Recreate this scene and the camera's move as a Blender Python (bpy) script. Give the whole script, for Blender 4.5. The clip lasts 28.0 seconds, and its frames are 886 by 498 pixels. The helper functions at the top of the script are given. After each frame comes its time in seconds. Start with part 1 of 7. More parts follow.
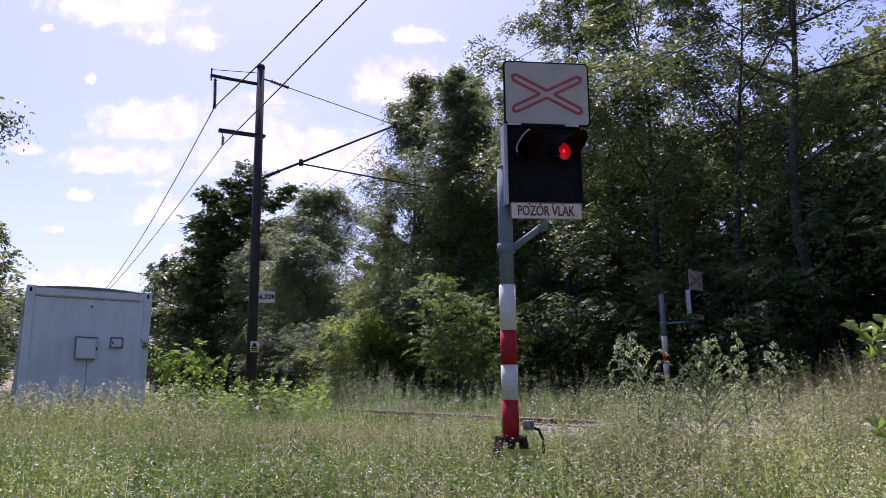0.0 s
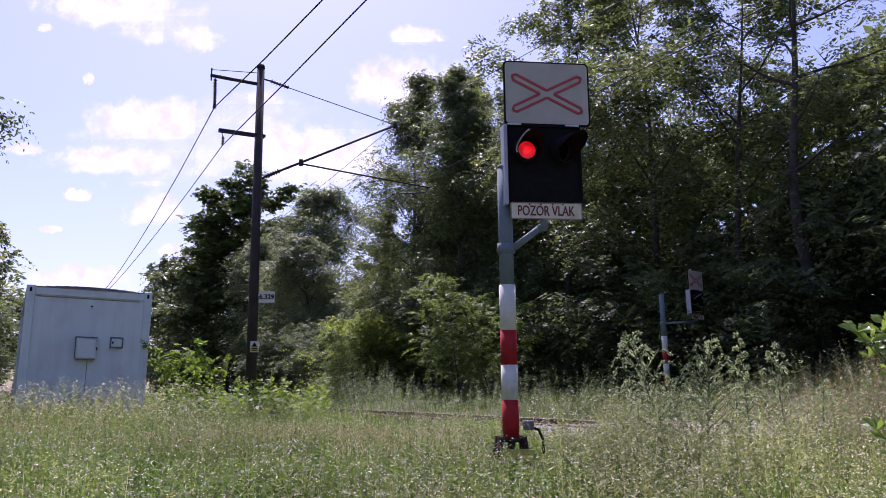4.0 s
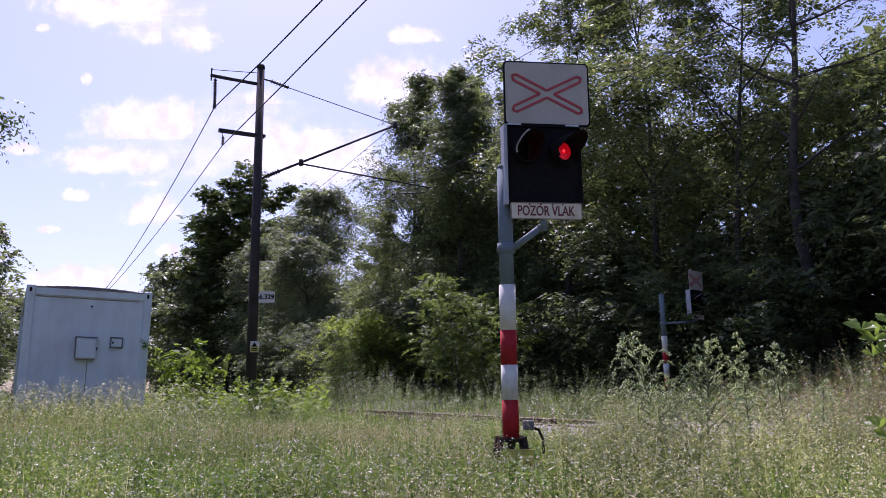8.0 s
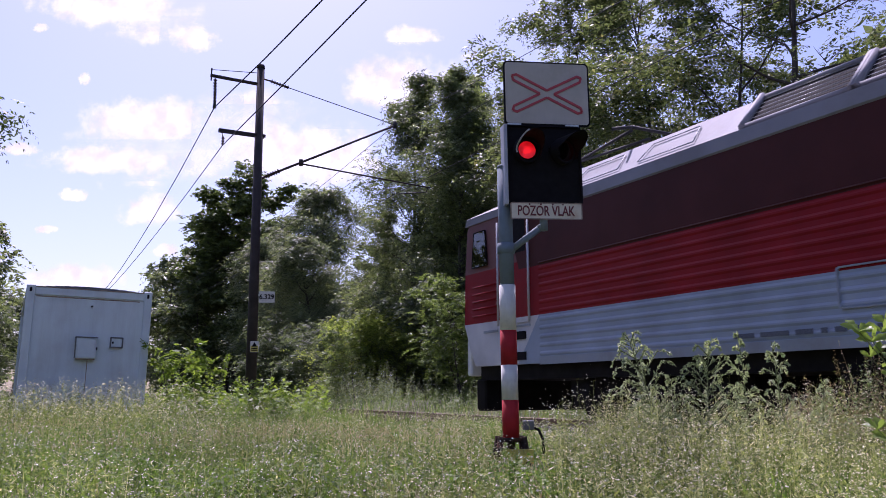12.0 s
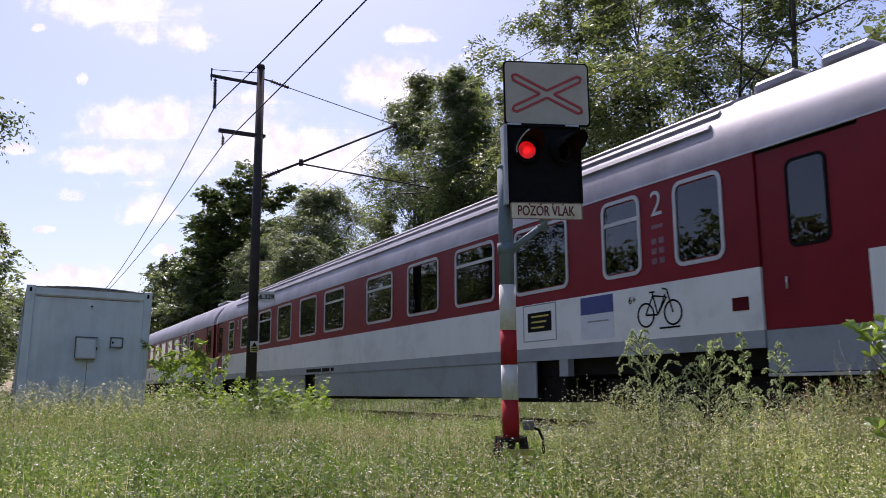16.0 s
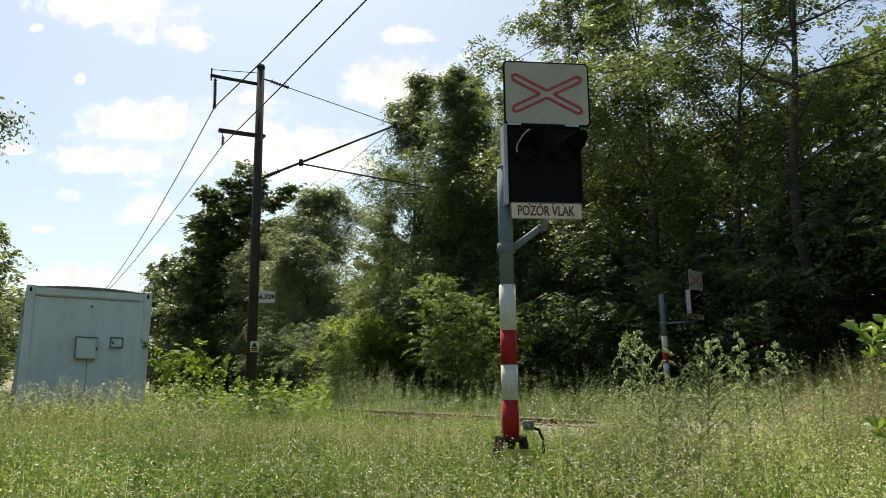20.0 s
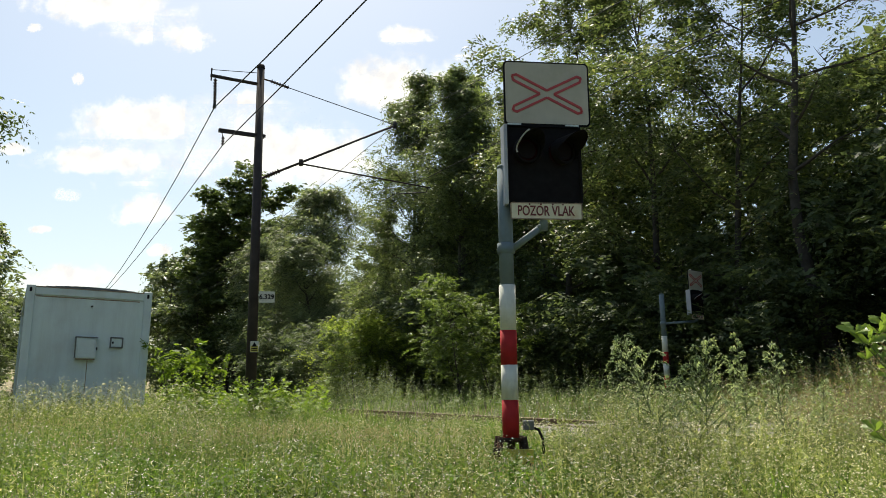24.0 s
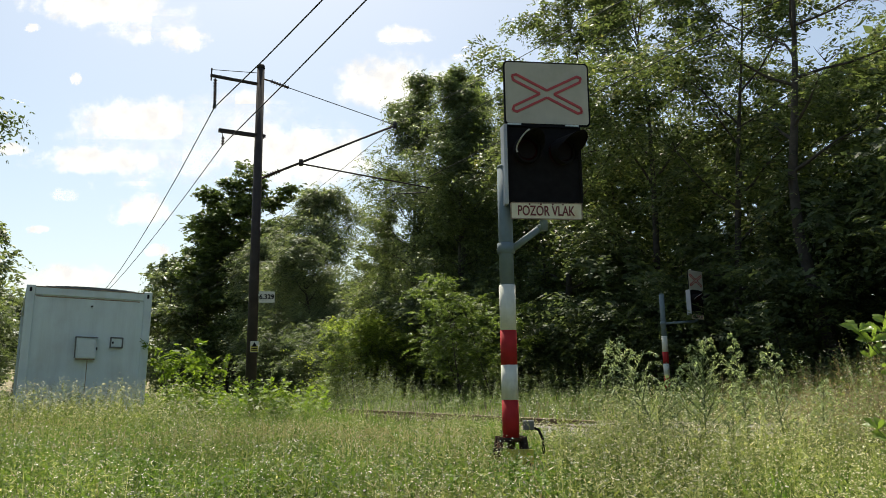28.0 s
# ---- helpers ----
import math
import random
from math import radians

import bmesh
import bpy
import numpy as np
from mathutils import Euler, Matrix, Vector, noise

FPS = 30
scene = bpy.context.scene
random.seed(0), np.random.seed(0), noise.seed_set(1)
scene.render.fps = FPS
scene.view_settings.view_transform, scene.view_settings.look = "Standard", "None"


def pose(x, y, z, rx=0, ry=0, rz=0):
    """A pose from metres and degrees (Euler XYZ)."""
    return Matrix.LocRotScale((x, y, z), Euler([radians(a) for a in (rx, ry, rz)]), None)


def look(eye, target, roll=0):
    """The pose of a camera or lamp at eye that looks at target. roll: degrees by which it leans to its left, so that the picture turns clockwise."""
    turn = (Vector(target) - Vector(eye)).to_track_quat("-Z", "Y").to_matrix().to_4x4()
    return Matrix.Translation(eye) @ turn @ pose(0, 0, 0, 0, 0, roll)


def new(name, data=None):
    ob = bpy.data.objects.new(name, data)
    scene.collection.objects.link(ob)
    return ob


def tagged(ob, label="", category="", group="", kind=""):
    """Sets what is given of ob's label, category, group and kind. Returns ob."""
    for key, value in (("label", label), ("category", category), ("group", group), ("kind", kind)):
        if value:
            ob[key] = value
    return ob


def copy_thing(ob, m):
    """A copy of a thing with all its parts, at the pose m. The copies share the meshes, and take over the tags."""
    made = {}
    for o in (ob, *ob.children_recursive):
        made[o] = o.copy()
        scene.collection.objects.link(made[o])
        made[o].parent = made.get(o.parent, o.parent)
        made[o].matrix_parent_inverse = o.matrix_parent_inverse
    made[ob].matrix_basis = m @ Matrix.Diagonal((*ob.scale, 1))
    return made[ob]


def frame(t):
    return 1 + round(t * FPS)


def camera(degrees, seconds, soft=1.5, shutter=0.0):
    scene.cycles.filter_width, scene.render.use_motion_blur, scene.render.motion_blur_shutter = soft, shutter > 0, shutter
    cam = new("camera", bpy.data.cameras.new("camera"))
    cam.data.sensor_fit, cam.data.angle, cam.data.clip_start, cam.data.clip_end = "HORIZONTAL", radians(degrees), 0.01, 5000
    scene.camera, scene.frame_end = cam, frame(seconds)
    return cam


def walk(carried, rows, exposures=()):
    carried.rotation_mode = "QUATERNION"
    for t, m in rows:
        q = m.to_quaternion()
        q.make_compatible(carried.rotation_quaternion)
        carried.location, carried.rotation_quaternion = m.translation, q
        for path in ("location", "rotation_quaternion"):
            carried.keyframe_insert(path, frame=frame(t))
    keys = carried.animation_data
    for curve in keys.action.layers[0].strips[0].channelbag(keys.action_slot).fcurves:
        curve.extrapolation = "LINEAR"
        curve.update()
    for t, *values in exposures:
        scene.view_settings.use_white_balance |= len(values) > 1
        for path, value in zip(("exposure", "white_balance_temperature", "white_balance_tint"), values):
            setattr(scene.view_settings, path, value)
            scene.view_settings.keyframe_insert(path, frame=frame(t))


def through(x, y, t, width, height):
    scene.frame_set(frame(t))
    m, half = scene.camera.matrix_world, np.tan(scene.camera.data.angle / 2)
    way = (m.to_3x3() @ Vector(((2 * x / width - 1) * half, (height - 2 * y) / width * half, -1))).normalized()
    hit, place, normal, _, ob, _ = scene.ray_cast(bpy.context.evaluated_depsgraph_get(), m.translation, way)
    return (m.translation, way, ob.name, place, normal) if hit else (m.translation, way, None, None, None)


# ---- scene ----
# ---------- camera ----------
EYE = 0.62
cam = camera(56.37, 28.0, soft=0.9, shutter=0.03)
view = look((0, 0, EYE), (0, 100 * math.cos(radians(9.77)), EYE + 100 * math.sin(radians(9.77))), -0.154)
walk(cam, [(0.0, view), (28.0, view)],
     exposures=[(0.0, 0.37, 5680, 44), (11.5, 0.37, 5680, 44), (12.5, 0.37, 5680, 45), (15.0, 0.35, 5850, 38),
                (17.0, 0.35, 6480, 20), (18.5, 0.38, 6850, 9), (20.0, 0.42, 7100, 4), (28.0, 0.42, 7100, 4)])

# ---------- world and sun ----------
SUN_EL, SUN_AZ = 57.0, -14.0          # degrees; azimuth from +y, positive towards +x
world = bpy.data.worlds.new("sky")
scene.world = world
world.use_nodes = True
wn = world.node_tree.nodes
wl = world.node_tree.links
sky = wn.new("ShaderNodeTexSky")
sky.sky_type = "NISHITA"
sky.sun_disc = False
sky.sun_elevation = radians(SUN_EL)
sky.sun_rotation = radians(SUN_AZ)
sky.air_density, sky.dust_density, sky.ozone_density = 1.0, 1.8, 1.3
wn["Background"].inputs["Strength"].default_value = 0.113
wl.new(sky.outputs[0], wn["Background"].inputs["Color"])
sun = new("sun", bpy.data.lights.new("sun", "SUN"))
sun.data.energy = 5.0
sun.data.angle = radians(0.53)
sun.data.color = (1.0, 0.95, 0.87)
sd = Vector((math.sin(radians(SUN_AZ)) * math.cos(radians(SUN_EL)), math.cos(radians(SUN_AZ)) * math.cos(radians(SUN_EL)), math.sin(radians(SUN_EL))))
sun.matrix_world = look(sd * 200, (0, 0, 0))

# ---------- plan: the track runs along U, N points across it ----------
TURN = 27.665
U = Vector((-math.sin(radians(TURN)), math.cos(radians(TURN)), 0))
N = Vector((math.cos(radians(TURN)), math.sin(radians(TURN)), 0))
SIDE = 6.817                # near side of the train from the camera
MID = SIDE + 1.4125         # centre line of the track
RAIL = 0.12                 # top of the rails
SPEED, PASS = 22.3, 16.960  # metres per second; time at which the tail passes abreast


def at(s, l, z=0.0):
    """A place s along and l across the track."""
    p = U * s + N * l
    return Vector((p.x, p.y, z))


def across(x, y):
    return U.x * x + U.y * y, N.x * x + N.y * y


def smooth(a, b, v):
    k = min(1.0, max(0.0, (v - a) / (b - a)))
    return k * k * (3 - 2 * k)


def ground_z(x, y):
    s, l = across(x, y)
    z = 0.05 * noise.noise((x * 0.25, y * 0.25, 0.3)) * smooth(1.5, 3.0, abs(l - MID))
    z -= 0.05 * (1 - smooth(1.6, 2.6, abs(l - MID)))
    z += smooth(10.8, 14.0, l) * (0.3 + 0.75 * smooth(15.0, 6.0, s) + 0.6 * smooth(16, 40, l))
    z += 0.12 * smooth(12, 18, y) * (1 - smooth(4.6, 5.6, l))
    return z


# ---------- materials ----------
def mat(name, base, rough=0.6, metal=0.0, vary=0.15, scale=6.0, bump=0.0, bump_scale=40.0, second=None, mix_scale=1.2, mix=0.5, spec=0.5):
    m = bpy.data.materials.new(name)
    m.use_nodes = True
    nt = m.node_tree
    b = nt.nodes["Principled BSDF"]
    b.inputs["Roughness"].default_value = rough
    b.inputs["Metallic"].default_value = metal
    b.inputs["Specular IOR Level"].default_value = spec
    co = nt.nodes.new("ShaderNodeTexCoord")
    n1 = nt.nodes.new("ShaderNodeTexNoise")
    n1.inputs["Scale"].default_value = scale
    n1.inputs["Detail"].default_value = 6
    nt.links.new(co.outputs["Object"], n1.inputs["Vector"])
    r1 = nt.nodes.new("ShaderNodeMapRange")
    r1.inputs["From Min"].default_value, r1.inputs["From Max"].default_value = 0.3, 0.7
    r1.inputs["To Min"].default_value, r1.inputs["To Max"].default_value = 1 - vary, 1 + vary
    nt.links.new(n1.outputs["Fac"], r1.inputs["Value"])
    mul = nt.nodes.new("ShaderNodeVectorMath")
    mul.operation = "SCALE"
    nt.links.new(r1.outputs[0], mul.inputs["Scale"])
    if second:
        n2 = nt.nodes.new("ShaderNodeTexNoise")
        n2.inputs["Scale"].default_value = mix_scale
        n2.inputs["Detail"].default_value = 8
        n2.inputs["Roughness"].default_value = 0.65
        nt.links.new(co.outputs["Object"], n2.inputs["Vector"])
        r2 = nt.nodes.new("ShaderNodeMapRange")
        r2.inputs["From Min"].default_value, r2.inputs["From Max"].default_value = 0.62 - mix * 0.3, 0.78 - mix * 0.3
        nt.links.new(n2.outputs["Fac"], r2.inputs["Value"])
        mx = nt.nodes.new("ShaderNodeMix")
        mx.data_type = "RGBA"
        mx.inputs["A"].default_value, mx.inputs["B"].default_value = (*base, 1), (*second, 1)
        nt.links.new(r2.outputs[0], mx.inputs["Factor"])
        nt.links.new(mx.outputs["Result"], mul.inputs[0])
    else:
        mul.inputs[0].default_value = base
    nt.links.new(mul.outputs[0], b.inputs["Base Color"])
    if bump:
        n3 = nt.nodes.new("ShaderNodeTexNoise")
        n3.inputs["Scale"].default_value = bump_scale
        n3.inputs["Detail"].default_value = 5
        nt.links.new(co.outputs["Object"], n3.inputs["Vector"])
        bp = nt.nodes.new("ShaderNodeBump")
        bp.inputs["Strength"].default_value = bump
        bp.inputs["Distance"].default_value = 0.02
        nt.links.new(n3.outputs["Fac"], bp.inputs["Height"])
        nt.links.new(bp.outputs[0], b.inputs["Normal"])
    return m


def streaks(m, amount, wide=7.0, tall=0.5):
    """Rain streaks and grime that run down a painted wall."""
    nt = m.node_tree
    b = nt.nodes["Principled BSDF"]
    src = b.inputs["Base Color"].links[0].from_socket
    mp = nt.nodes.new("ShaderNodeMapping")
    mp.inputs["Scale"].default_value = (wide, wide, tall)
    nt.links.new(nt.nodes["Texture Coordinate"].outputs["Object"], mp.inputs["Vector"])
    n = nt.nodes.new("ShaderNodeTexNoise")
    n.inputs["Scale"].default_value = 1.0
    n.inputs["Detail"].default_value = 7
    n.inputs["Roughness"].default_value = 0.7
    nt.links.new(mp.outputs[0], n.inputs["Vector"])
    r = nt.nodes.new("ShaderNodeMapRange")
    r.inputs["From Min"].default_value, r.inputs["From Max"].default_value = 0.45, 0.75
    r.inputs["To Min"].default_value, r.inputs["To Max"].default_value = 0.0, amount
    nt.links.new(n.outputs["Fac"], r.inputs["Value"])
    x = nt.nodes.new("ShaderNodeMix")
    x.data_type = "RGBA"
    x.inputs["B"].default_value = (0.2, 0.17, 0.13, 1)
    nt.links.new(src, x.inputs["A"])
    nt.links.new(r.outputs[0], x.inputs["Factor"])
    nt.links.new(x.outputs["Result"], b.inputs["Base Color"])
    return m


def leaf_mat(name, dark, light, through=0.45, odd=None, odd_share=0.1, rough=0.5, sheen=0.4):
    """Leaves: colour from leaf to leaf, light let through."""
    m = bpy.data.materials.new(name)
    m.use_nodes = True
    nt = m.node_tree
    b = nt.nodes["Principled BSDF"]
    b.inputs["Roughness"].default_value = rough
    b.inputs["Specular IOR Level"].default_value = sheen
    geo = nt.nodes.new("ShaderNodeNewGeometry")
    ramp = nt.nodes.new("ShaderNodeValToRGB")
    e = ramp.color_ramp.elements
    e[0].color, e[1].color = (*dark, 1), (*light, 1)
    e[1].position = 1 - odd_share if odd else 1.0
    if odd:
        x = e.new(1.0)
        x.color = (*odd, 1)
    nt.links.new(geo.outputs["Random Per Island"], ramp.inputs[0])
    co = nt.nodes.new("ShaderNodeTexCoord")
    n1 = nt.nodes.new("ShaderNodeTexNoise")
    n1.inputs["Scale"].default_value = 0.7
    nt.links.new(co.outputs["Object"], n1.inputs["Vector"])
    r1 = nt.nodes.new("ShaderNodeMapRange")
    r1.inputs["From Min"].default_value, r1.inputs["From Max"].default_value = 0.3, 0.7
    r1.inputs["To Min"].default_value, r1.inputs["To Max"].default_value = 0.62, 1.32
    nt.links.new(n1.outputs["Fac"], r1.inputs["Value"])
    mul = nt.nodes.new("ShaderNodeVectorMath")
    mul.operation = "SCALE"
    nt.links.new(ramp.outputs["Color"], mul.inputs[0])
    nt.links.new(r1.outputs[0], mul.inputs["Scale"])
    nt.links.new(mul.outputs[0], b.inputs["Base Color"])
    tr = nt.nodes.new("ShaderNodeBsdfTranslucent")
    sc = nt.nodes.new("ShaderNodeMix")
    sc.data_type = "RGBA"
    sc.blend_type = "MULTIPLY"
    sc.inputs["Factor"].default_value = 1.0
    sc.inputs["B"].default_value = (1.42, 1.42, 0.9, 1)
    nt.links.new(mul.outputs[0], sc.inputs["A"])
    nt.links.new(sc.outputs["Result"], tr.inputs["Color"])
    ms = nt.nodes.new("ShaderNodeMixShader")
    ms.inputs[0].default_value = through
    nt.links.new(b.outputs[0], ms.inputs[1])
    nt.links.new(tr.outputs[0], ms.inputs[2])
    nt.links.new(ms.outputs[0], nt.nodes["Material Output"].inputs["Surface"])
    return m


def glow_mat(name, colour, power, uneven=0.0):
    m = mat(name, colour, 0.3)
    nt = m.node_tree
    b = nt.nodes["Principled BSDF"]
    b.inputs["Emission Color"].default_value = (*colour, 1)
    b.inputs["Emission Strength"].default_value = power
    if uneven:
        n = nt.nodes.new("ShaderNodeTexNoise")
        n.inputs["Scale"].default_value = 26.0
        n.inputs["Detail"].default_value = 3
        r = nt.nodes.new("ShaderNodeMapRange")
        r.inputs["From Min"].default_value, r.inputs["From Max"].default_value = 0.35, 0.65
        r.inputs["To Min"].default_value, r.inputs["To Max"].default_value = power * (1 - uneven), power * (1 + uneven)
        nt.links.new(nt.nodes["Texture Coordinate"].outputs["Object"], n.inputs["Vector"])
        nt.links.new(n.outputs["Fac"], r.inputs["Value"])
        nt.links.new(r.outputs[0], b.inputs["Emission Strength"])
    return m


def glass_mat(name, tint, ior=1.5):
    m = mat(name, tint, 0.015, vary=0.02)
    b = m.node_tree.nodes["Principled BSDF"]
    b.inputs["Transmission Weight"].default_value = 1.0
    b.inputs["IOR"].default_value = ior
    return m


M_SOIL = mat("soil", (0.075, 0.085, 0.035), 0.95, vary=0.3, scale=3, bump=0.6, bump_scale=30, second=(0.1, 0.08, 0.05), mix_scale=0.8, mix=0.4)
M_BALLAST = mat("ballast", (0.22, 0.19, 0.16), 0.9, vary=0.35, scale=20, bump=0.9, bump_scale=25, second=(0.12, 0.1, 0.08), mix_scale=3)
M_ROAD = mat("worn_asphalt", (0.2, 0.17, 0.16), 0.85, vary=0.2, scale=30, bump=0.3, bump_scale=80, second=(0.18, 0.16, 0.15), mix_scale=1.5)
M_RAIL = mat("rusty_rail", (0.12, 0.075, 0.05), 0.6, 0.5, vary=0.3, scale=12)
M_SLEEPER = mat("old_sleeper", (0.12, 0.1, 0.085), 0.9, vary=0.3, scale=9, bump=0.4)
M_POLE = mat("rusted_steel", (0.035, 0.026, 0.024), 0.75, 0.1, vary=0.35, scale=5, bump=0.3, bump_scale=25)
M_STEEL_DARK = mat("dark_steel", (0.03, 0.028, 0.028), 0.6, 0.3, vary=0.25, scale=8)
M_FOOT = mat("rusted_iron", (0.035, 0.026, 0.022), 0.9, spec=0.15, vary=0.4, scale=30, bump=0.6, bump_scale=60, second=(0.09, 0.045, 0.025), mix_scale=14)
M_WIRE = mat("wire", (0.055, 0.055, 0.06), 0.9, 0.0, spec=0.1)
M_INSUL = mat("brown_porcelain", (0.05, 0.025, 0.02), 0.25)
M_MAST = mat("mast_paint", (0.155, 0.205, 0.23), 0.7, spec=0.25, metal=0.0, vary=0.12, scale=9, bump=0.08, second=(0.16, 0.21, 0.25), mix_scale=3)
M_WHITE = mat("white_paint", (0.68, 0.67, 0.6), 0.85, spec=0.12, vary=0.06, scale=14, second=(0.58, 0.56, 0.52), mix_scale=5, mix=0.25)
M_RED = mat("red_paint", (0.4, 0.02, 0.022), 0.7, spec=0.25, vary=0.12, scale=10, second=(0.33, 0.02, 0.02), mix_scale=4)
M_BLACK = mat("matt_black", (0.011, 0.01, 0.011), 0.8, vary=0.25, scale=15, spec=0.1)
M_BOARD = mat("sign_board", (0.48, 0.445, 0.365), 0.5, spec=0.3, vary=0.04, scale=9, second=(0.42, 0.39, 0.31), mix_scale=2.5, mix=0.4)
M_LETTER = mat("letter_red", (0.15, 0.02, 0.015), 0.5, vary=0.15, scale=20)
M_FLANGE = mat("flange_grey", (0.42, 0.43, 0.46), 0.5, vary=0.08, scale=8)
M_SIGNRED = mat("sign_red", (0.42, 0.04, 0.038), 0.4, vary=0.1, scale=20)
M_PLATE = mat("yellowed_plate", (0.72, 0.65, 0.48), 0.45, vary=0.06, scale=12, second=(0.58, 0.45, 0.27), mix_scale=6, mix=0.2)
M_LENS = mat("dark_red_lens", (0.007, 0.004, 0.004), 0.6, vary=0.1, spec=0.15)
M_YELLOW = mat("yellow_paint", (0.5, 0.42, 0.08), 0.6, vary=0.15)
M_CABIN = mat("cabin_paint", (0.64, 0.71, 0.7), 0.5, vary=0.035, scale=3, bump=0.03, bump_scale=4, second=(0.58, 0.62, 0.61), mix_scale=0.9, mix=0.5)
streaks(M_CABIN, 0.2, 5.0, 0.5)
streaks(M_WHITE, 0.16, 30.0, 4.0)
streaks(M_MAST, 0.3, 25.0, 2.0)
streaks(M_BOARD, 0.12, 12.0, 1.5)
M_CABINDARK = mat("cabin_trim", (0.12, 0.12, 0.12), 0.6, vary=0.2)
M_RUST = mat("rust_stain", (0.3, 0.22, 0.16), 0.85, vary=0.3, scale=14)
M_BARK = mat("bark", (0.06, 0.05, 0.042), 0.95, vary=0.35, scale=6, bump=0.8, bump_scale=18)
M_STEM = mat("green_stem", (0.12, 0.15, 0.05), 0.7, vary=0.25, scale=12)
M_LEAF_LOCUST = leaf_mat("locust_leaf", (0.042, 0.062, 0.026), (0.175, 0.22, 0.085), 0.48, (0.24, 0.225, 0.095), 0.08, rough=0.45, sheen=0.45)
# second locust leaf tone, with lens haze put in as a paler colour
M_LEAF_HAZED = leaf_mat("hazed_locust_leaf", (0.055, 0.08, 0.035), (0.225, 0.275, 0.11), 0.5, rough=0.42, sheen=0.5)
M_LEAF_OAK = leaf_mat("oak_leaf", (0.045, 0.07, 0.022), (0.13, 0.175, 0.052), 0.42, sheen=0.4)
M_LEAF_WILLOW = leaf_mat("willow_leaf", (0.06, 0.085, 0.04), (0.25, 0.295, 0.145), 0.48, rough=0.42, sheen=0.5)
M_LEAF_BRIGHT = leaf_mat("fresh_leaf", (0.085, 0.13, 0.035), (0.19, 0.26, 0.07), 0.52)
# the wood's shade is put into this darker leaf colour, lifted for lens haze
M_LEAF_SHADE = leaf_mat("shade_leaf", (0.055, 0.078, 0.042), (0.135, 0.172, 0.08), 0.48, sheen=0.15)
M_LEAF_BUSH = leaf_mat("bush_leaf", (0.08, 0.12, 0.025), (0.29, 0.36, 0.08), 0.6, sheen=0.3)
M_GRASS = leaf_mat("grass_blade", (0.055, 0.112, 0.02), (0.2, 0.31, 0.07), 0.45, (0.36, 0.3, 0.18), 0.08, sheen=0.2)
M_DRY = leaf_mat("dry_grass", (0.11, 0.08, 0.045), (0.26, 0.2, 0.125), 0.4, (0.15, 0.21, 0.045), 0.4)
M_WEED = leaf_mat("weed_leaf", (0.1, 0.15, 0.05), (0.22, 0.28, 0.11), 0.42)
M_TALLWEED = leaf_mat("tall_weed_leaf", (0.22, 0.29, 0.14), (0.54, 0.61, 0.38), 0.44, sheen=0.5)
M_FLEABANE = leaf_mat("fleabane_leaf", (0.035, 0.055, 0.014), (0.32, 0.37, 0.12), 0.42, (0.7, 0.64, 0.44), 0.17, sheen=0.12)
M_BANK = leaf_mat("reddish_weed_leaf", (0.09, 0.08, 0.035), (0.24, 0.21, 0.1), 0.35, (0.3, 0.18, 0.12), 0.25)
M_NETTLE = leaf_mat("broad_leaf", (0.11, 0.18, 0.025), (0.22, 0.31, 0.05), 0.5, sheen=0.2)
M_MEADOW = leaf_mat("meadow_leaf", (0.028, 0.056, 0.01), (0.175, 0.25, 0.045), 0.44, (0.58, 0.5, 0.36), 0.13, sheen=0.12)
M_SHOOT = leaf_mat("shoot_leaf", (0.14, 0.22, 0.035), (0.3, 0.4, 0.1), 0.48, rough=0.35, sheen=0.5)
M_PETAL = leaf_mat("white_petal", (0.6, 0.6, 0.57), (0.8, 0.8, 0.76), 0.3)
M_CLOVER_HEAD = leaf_mat("clover_head", (0.55, 0.45, 0.45), (0.78, 0.72, 0.7), 0.3)
M_BUD = leaf_mat("cream_bud", (0.5, 0.46, 0.32), (0.8, 0.76, 0.6), 0.35, sheen=0.1)
M_GREEN2 = leaf_mat("clover_leaf", (0.045, 0.095, 0.012), (0.13, 0.22, 0.03), 0.45, sheen=0.2)


# ---------- mesh helpers ----------
def bx(bm, x0, x1, y0, y1, z0, z1, m=None):
    v = [bm.verts.new((x, y, z)) for x in (x0, x1) for y in (y0, y1) for z in (z0, z1)]
    if m is not None:
        for p in v:
            p.co = m @ p.co
    for q in ((0, 1, 3, 2), (4, 6, 7, 5), (0, 4, 5, 1), (2, 3, 7, 6), (0, 2, 6, 4), (1, 5, 7, 3)):
        bm.faces.new([v[i] for i in q])
    return bm


def box(x0, x1, y0, y1, z0, z1, bevel=0.0, seg=1):
    bm = bmesh.new()
    bx(bm, x0, x1, y0, y1, z0, z1)
    if bevel:
        bmesh.ops.bevel(bm, geom=list(bm.edges), offset=bevel, segments=seg, affect="EDGES", profile=0.5)
    return bm


def tube(bm, p0, p1, r0, r1=None, n=10, cap=True):
    p0, p1 = Vector(p0), Vector(p1)
    r1 = r0 if r1 is None else r1
    z = (p1 - p0).normalized()
    a = z.orthogonal().normalized()
    b = z.cross(a)
    rings = []
    for p, r in ((p0, r0), (p1, r1)):
        rings.append([bm.verts.new(p + (a * math.cos(2 * math.pi * i / n) + b * math.sin(2 * math.pi * i / n)) * r) for i in range(n)])
    for i in range(n):
        f = bm.faces.new((rings[0][i], rings[0][(i + 1) % n], rings[1][(i + 1) % n], rings[1][i]))
        f.smooth = True
    if cap:
        bm.faces.new(rings[0][::-1])
        bm.faces.new(rings[1])
    return bm


